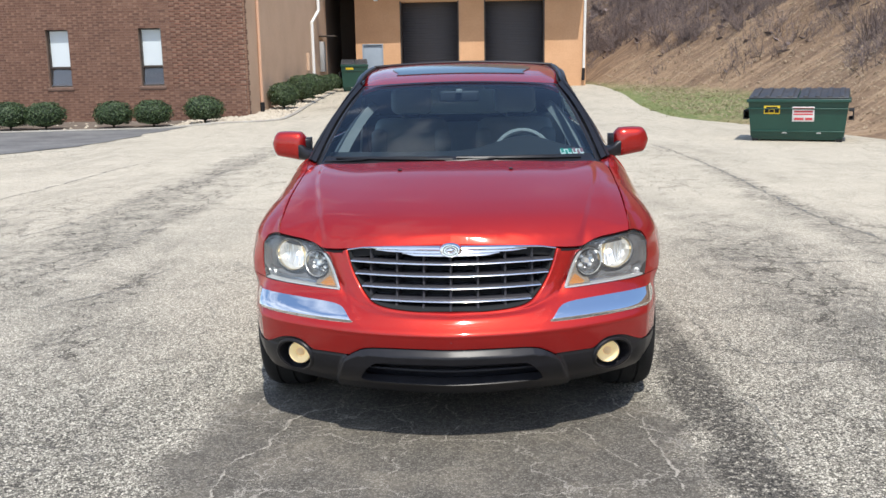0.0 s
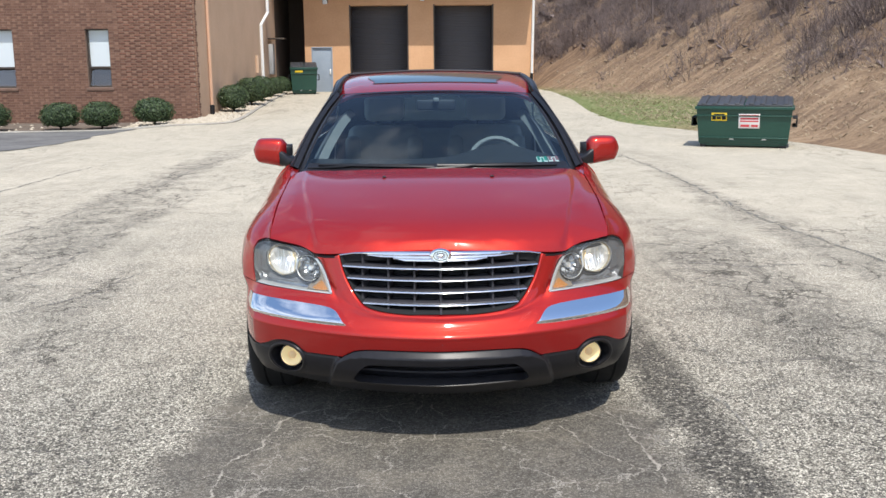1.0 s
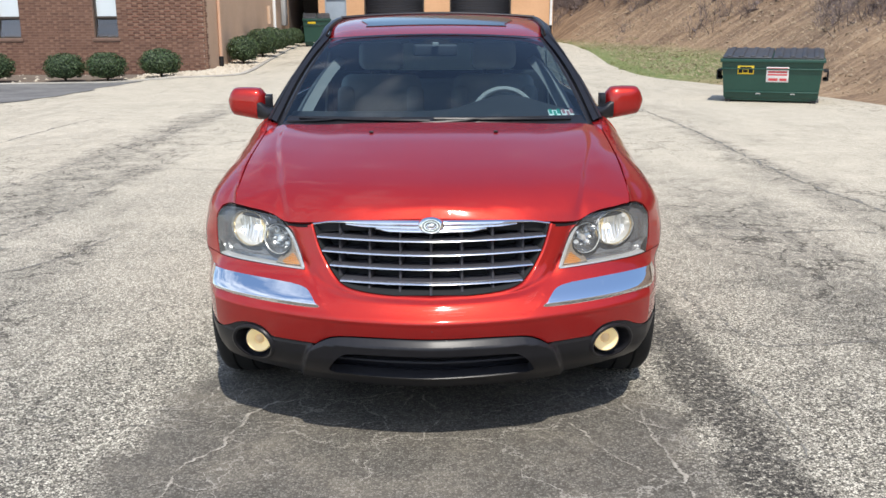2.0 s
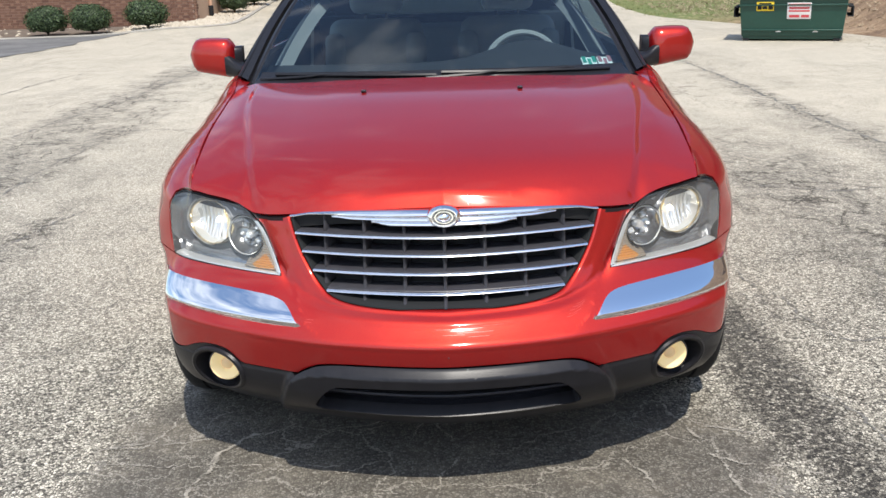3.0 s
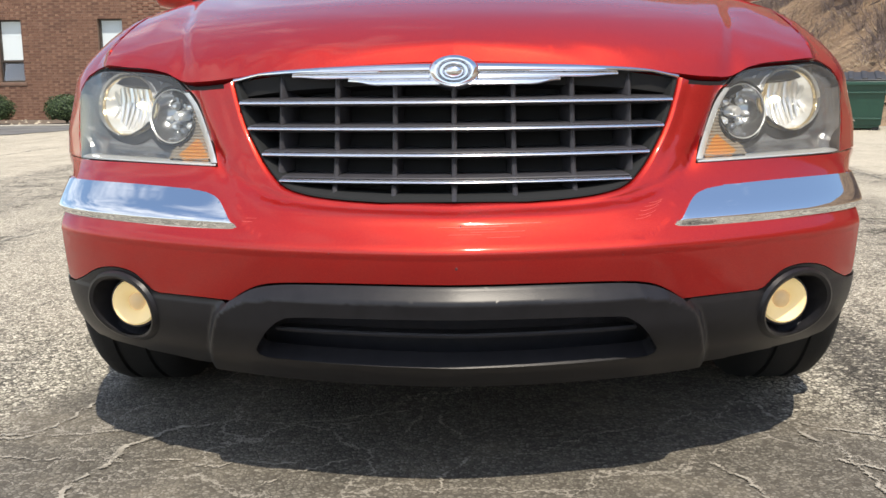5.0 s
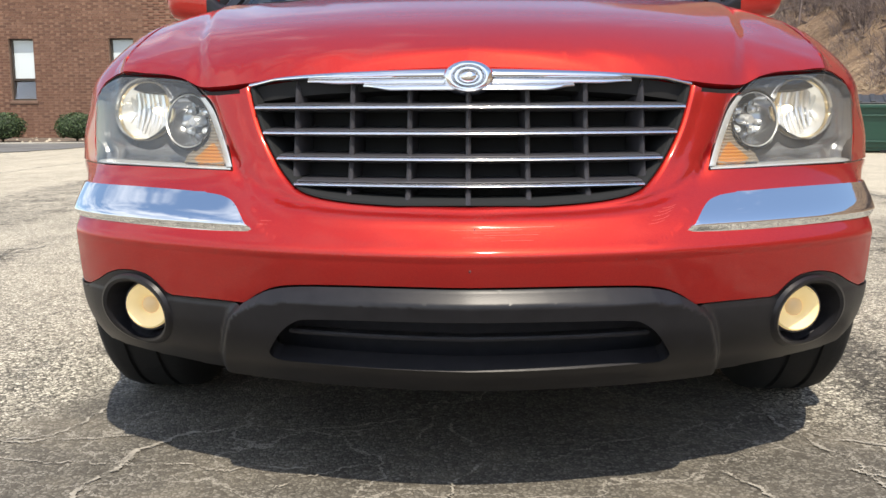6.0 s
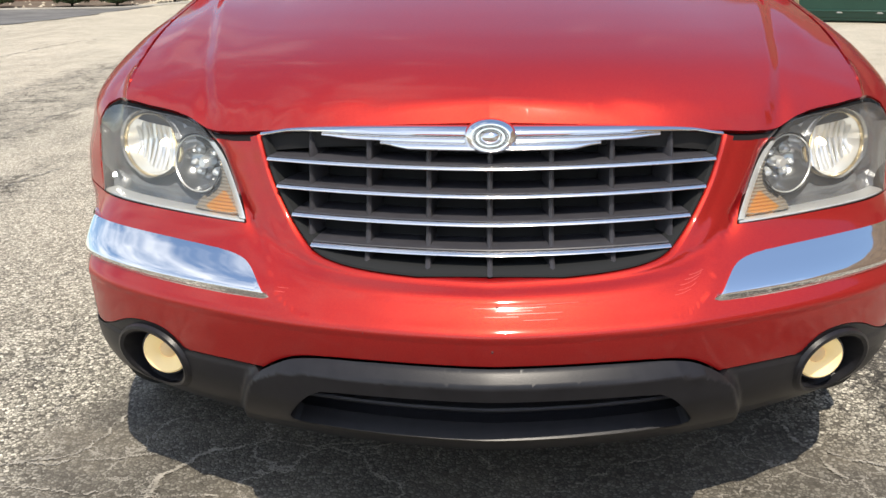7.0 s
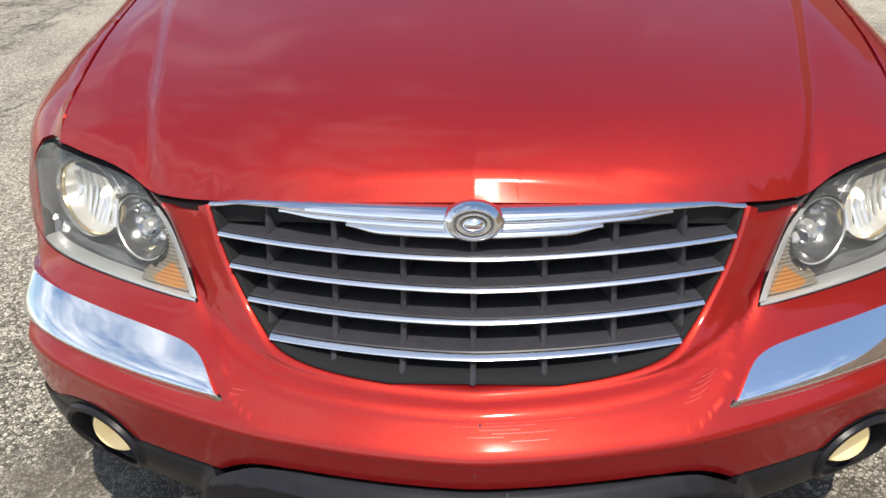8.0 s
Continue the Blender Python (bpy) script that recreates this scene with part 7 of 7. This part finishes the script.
part("headliner", ribbon("headliner", [[np.array(roof_skin(a, y)) + np.array((0, 0, -0.03)) for a in np.linspace(-0.98, 0.98, 9)] for y in np.linspace(6.26, 8.85, 12)], M_HEADLINER), M_HEADLINER, CAR)
for s in (-1, 1):
    part("sun_visor", rounded((s * 0.33 - 0.18, 6.33, 1.455), (s * 0.33 + 0.18, 6.50, 1.475), 0.008), M_HEADLINER, CAR)
    part("door_lining", ribbon("door_lining", [[(s * 0.86, y, z) for z in (0.45, 0.8, 1.08)] for y in np.linspace(5.75, 8.6, 8)], M_DASH), M_DASH, CAR)
    belt = [(s * 0.74, 7.0, z) for z in np.linspace(0.7, 1.38, 6)]
    part("centre_post", ribbon("centre_post", [[(s * (p[0] * s - 0.0 - (p[2] - 0.7) * 0.08), p[1] + w, p[2]) for w in (-0.06, 0.06)] for p in belt], M_CLOTH), M_CLOTH, CAR)
# inspection stickers inside the glass: pale field, green print as plain bars
M_STICKER = shader("sticker_white", (0.62, 0.68, 0.66), 0.5)
M_STICKER_INK = shader("sticker_green", (0.02, 0.22, 0.17), 0.5)
M_STICKER_INK2 = shader("sticker_maroon", (0.25, 0.12, 0.14), 0.5)
for k, ink in ((0, M_STICKER_INK), (1, M_STICKER_INK2)):
    a0 = 0.75 + 0.09 * k
    st = part("sticker", ribbon("sticker", [[np.array(screen(a, b)) + np.array((0, 0.006, -0.005)) for b in np.linspace(0.075, 0.135, 3)] for a in np.linspace(a0, a0 + 0.082, 4)], M_STICKER), M_STICKER, CAR, "small inspection sticker with unreadable print")
    for i, (p0, p1) in enumerate(((0.006, 0.026), (0.034, 0.052), (0.060, 0.082))):
        part("print_bar", ribbon("print_bar", [[np.array(screen(a0 + p, b)) + np.array((0, 0.0035, -0.003)) for b in ((0.085, 0.125) if i % 2 else (0.10, 0.14))] for p in (p0, p1)], ink), ink, st)


# ---- brickwork of the office wall ----
M_BRICK = mottled("red_brown_brick", (0.122, 0.055, 0.036), (0.195, 0.092, 0.060), 2.2, 0.85, 16, 0.5, 0.004, 0.0, 0.45)


def joined_brick_material():
    m = shader("red_brown_brick_far", (0.16, 0.075, 0.05), 0.85)
    g = node(m, "ShaderNodeNewGeometry")
    v = coords(m)
    col = ramp(m, g.outputs["Random Per Island"], [(0.0, (0.105, 0.046, 0.031)), (0.4, (0.150, 0.068, 0.045)), (0.85, (0.195, 0.094, 0.061)), (1.0, (0.23, 0.120, 0.082))])
    col = mix(m, 0.35, col, ramp(m, noise_tex(m, v, 25, 4), [(0.3, (0.085, 0.046, 0.032)), (0.7, (0.18, 0.105, 0.072))]))
    link(m, col, principled(m).inputs["Base Color"])
    return m


M_BRICK_FAR = joined_brick_material()
COURSE, LONG, JOINT = 0.0762, 0.2096, 0.013
brick_me = bpy.data.meshes.new("brick")
b = box_bm((0, 0, 0), (LONG - JOINT, 0.05, COURSE - JOINT), 0.004, 1)
b.to_mesh(brick_me)
b.free()
brick_me.materials.append(M_BRICK)
rng = np.random.default_rng(3)
heads, stretchers, singles = ([], []), ([], []), 0
for row in range(int(4.9 / COURSE)):
    z = -0.02 + (row - 3) * COURSE
    header = row % 2 == 1
    x = CORNER_X - (LONG / 4 if header else 0.0)
    while x > -19.5:
        # stretchers and headers take turns along each course
        wide = LONG / 2 if header else LONG
        header = not header
        x0, x1 = x - wide + JOINT, x
        x -= wide
        whole = wide == LONG
        if z + COURSE > SILL_Z - 0.09 and z < HEAD_Z - 0.01:
            for a, c in WINDOWS:
                if x1 > a and x0 < c:
                    whole = False
                    x0, x1 = (c + 0.004, x1) if x1 > c else (x0, a - 0.004)
            if x1 - x0 < 0.02 or any(x0 >= a - 0.005 and x1 <= c + 0.005 for a, c in WINDOWS):
                continue
        y = WALL_Y - 0.012 - rng.uniform(0, 0.005)
        if whole and singles < 300 and x0 > -9.4 and z > 0.9:
            ob = part("brick", brick_me, M_BRICK, wall_brick)
            ob.location = (x0, y, z)
            singles += 1
            continue
        bv, bf = heads if wide < LONG else stretchers
        o = len(bv)
        bv += [(x0, y, z), (x1, y, z), (x1, y, z + COURSE - JOINT), (x0, y, z + COURSE - JOINT),
               (x0, y + 0.04, z), (x1, y + 0.04, z), (x1, y + 0.04, z + COURSE - JOINT), (x0, y + 0.04, z + COURSE - JOINT)]
        bf += [[o, o + 1, o + 2, o + 3], [o + 1, o + 5, o + 6, o + 2], [o + 4, o, o + 3, o + 7], [o + 3, o + 2, o + 6, o + 7], [o + 4, o + 5, o + 1, o]]
tagged(part("bricks", mesh_of("bricks", *stretchers, M_BRICK_FAR, False), M_BRICK_FAR, wall_brick), "", "", "", "stuff")
M_HEADER = island_mottle("pale_header_brick", (0.165, 0.085, 0.056), (0.26, 0.150, 0.100))
tagged(part("header_bricks", mesh_of("header_bricks", *heads, M_HEADER, False), M_HEADER, wall_brick), "", "", "", "stuff")
# alternate courses of the corner lap round on to the side wall
teeth_v, teeth_f = [], []
for row in range(int(4.9 / COURSE)):
    z = -0.02 + (row - 3) * COURSE
    deep = 0.22 if row % 4 < 2 else 0.10
    o = len(teeth_v)
    teeth_v += [(x, y, zz) for zz in (z, z + COURSE - JOINT) for x, y in ((CORNER_X + 0.002, WALL_Y - 0.014), (CORNER_X + 0.066, WALL_Y - 0.014), (CORNER_X + 0.066, WALL_Y + deep), (CORNER_X + 0.002, WALL_Y + deep))]
    teeth_f += [[o, o + 1, o + 5, o + 4], [o + 1, o + 2, o + 6, o + 5], [o + 2, o + 3, o + 7, o + 6], [o + 4, o + 5, o + 6, o + 7], [o + 3, o + 2, o + 1, o]]
tagged(part("corner_bricks", mesh_of("corner_bricks", teeth_v, teeth_f, M_HEADER, False), M_HEADER, wall_brick), "", "", "", "stuff")
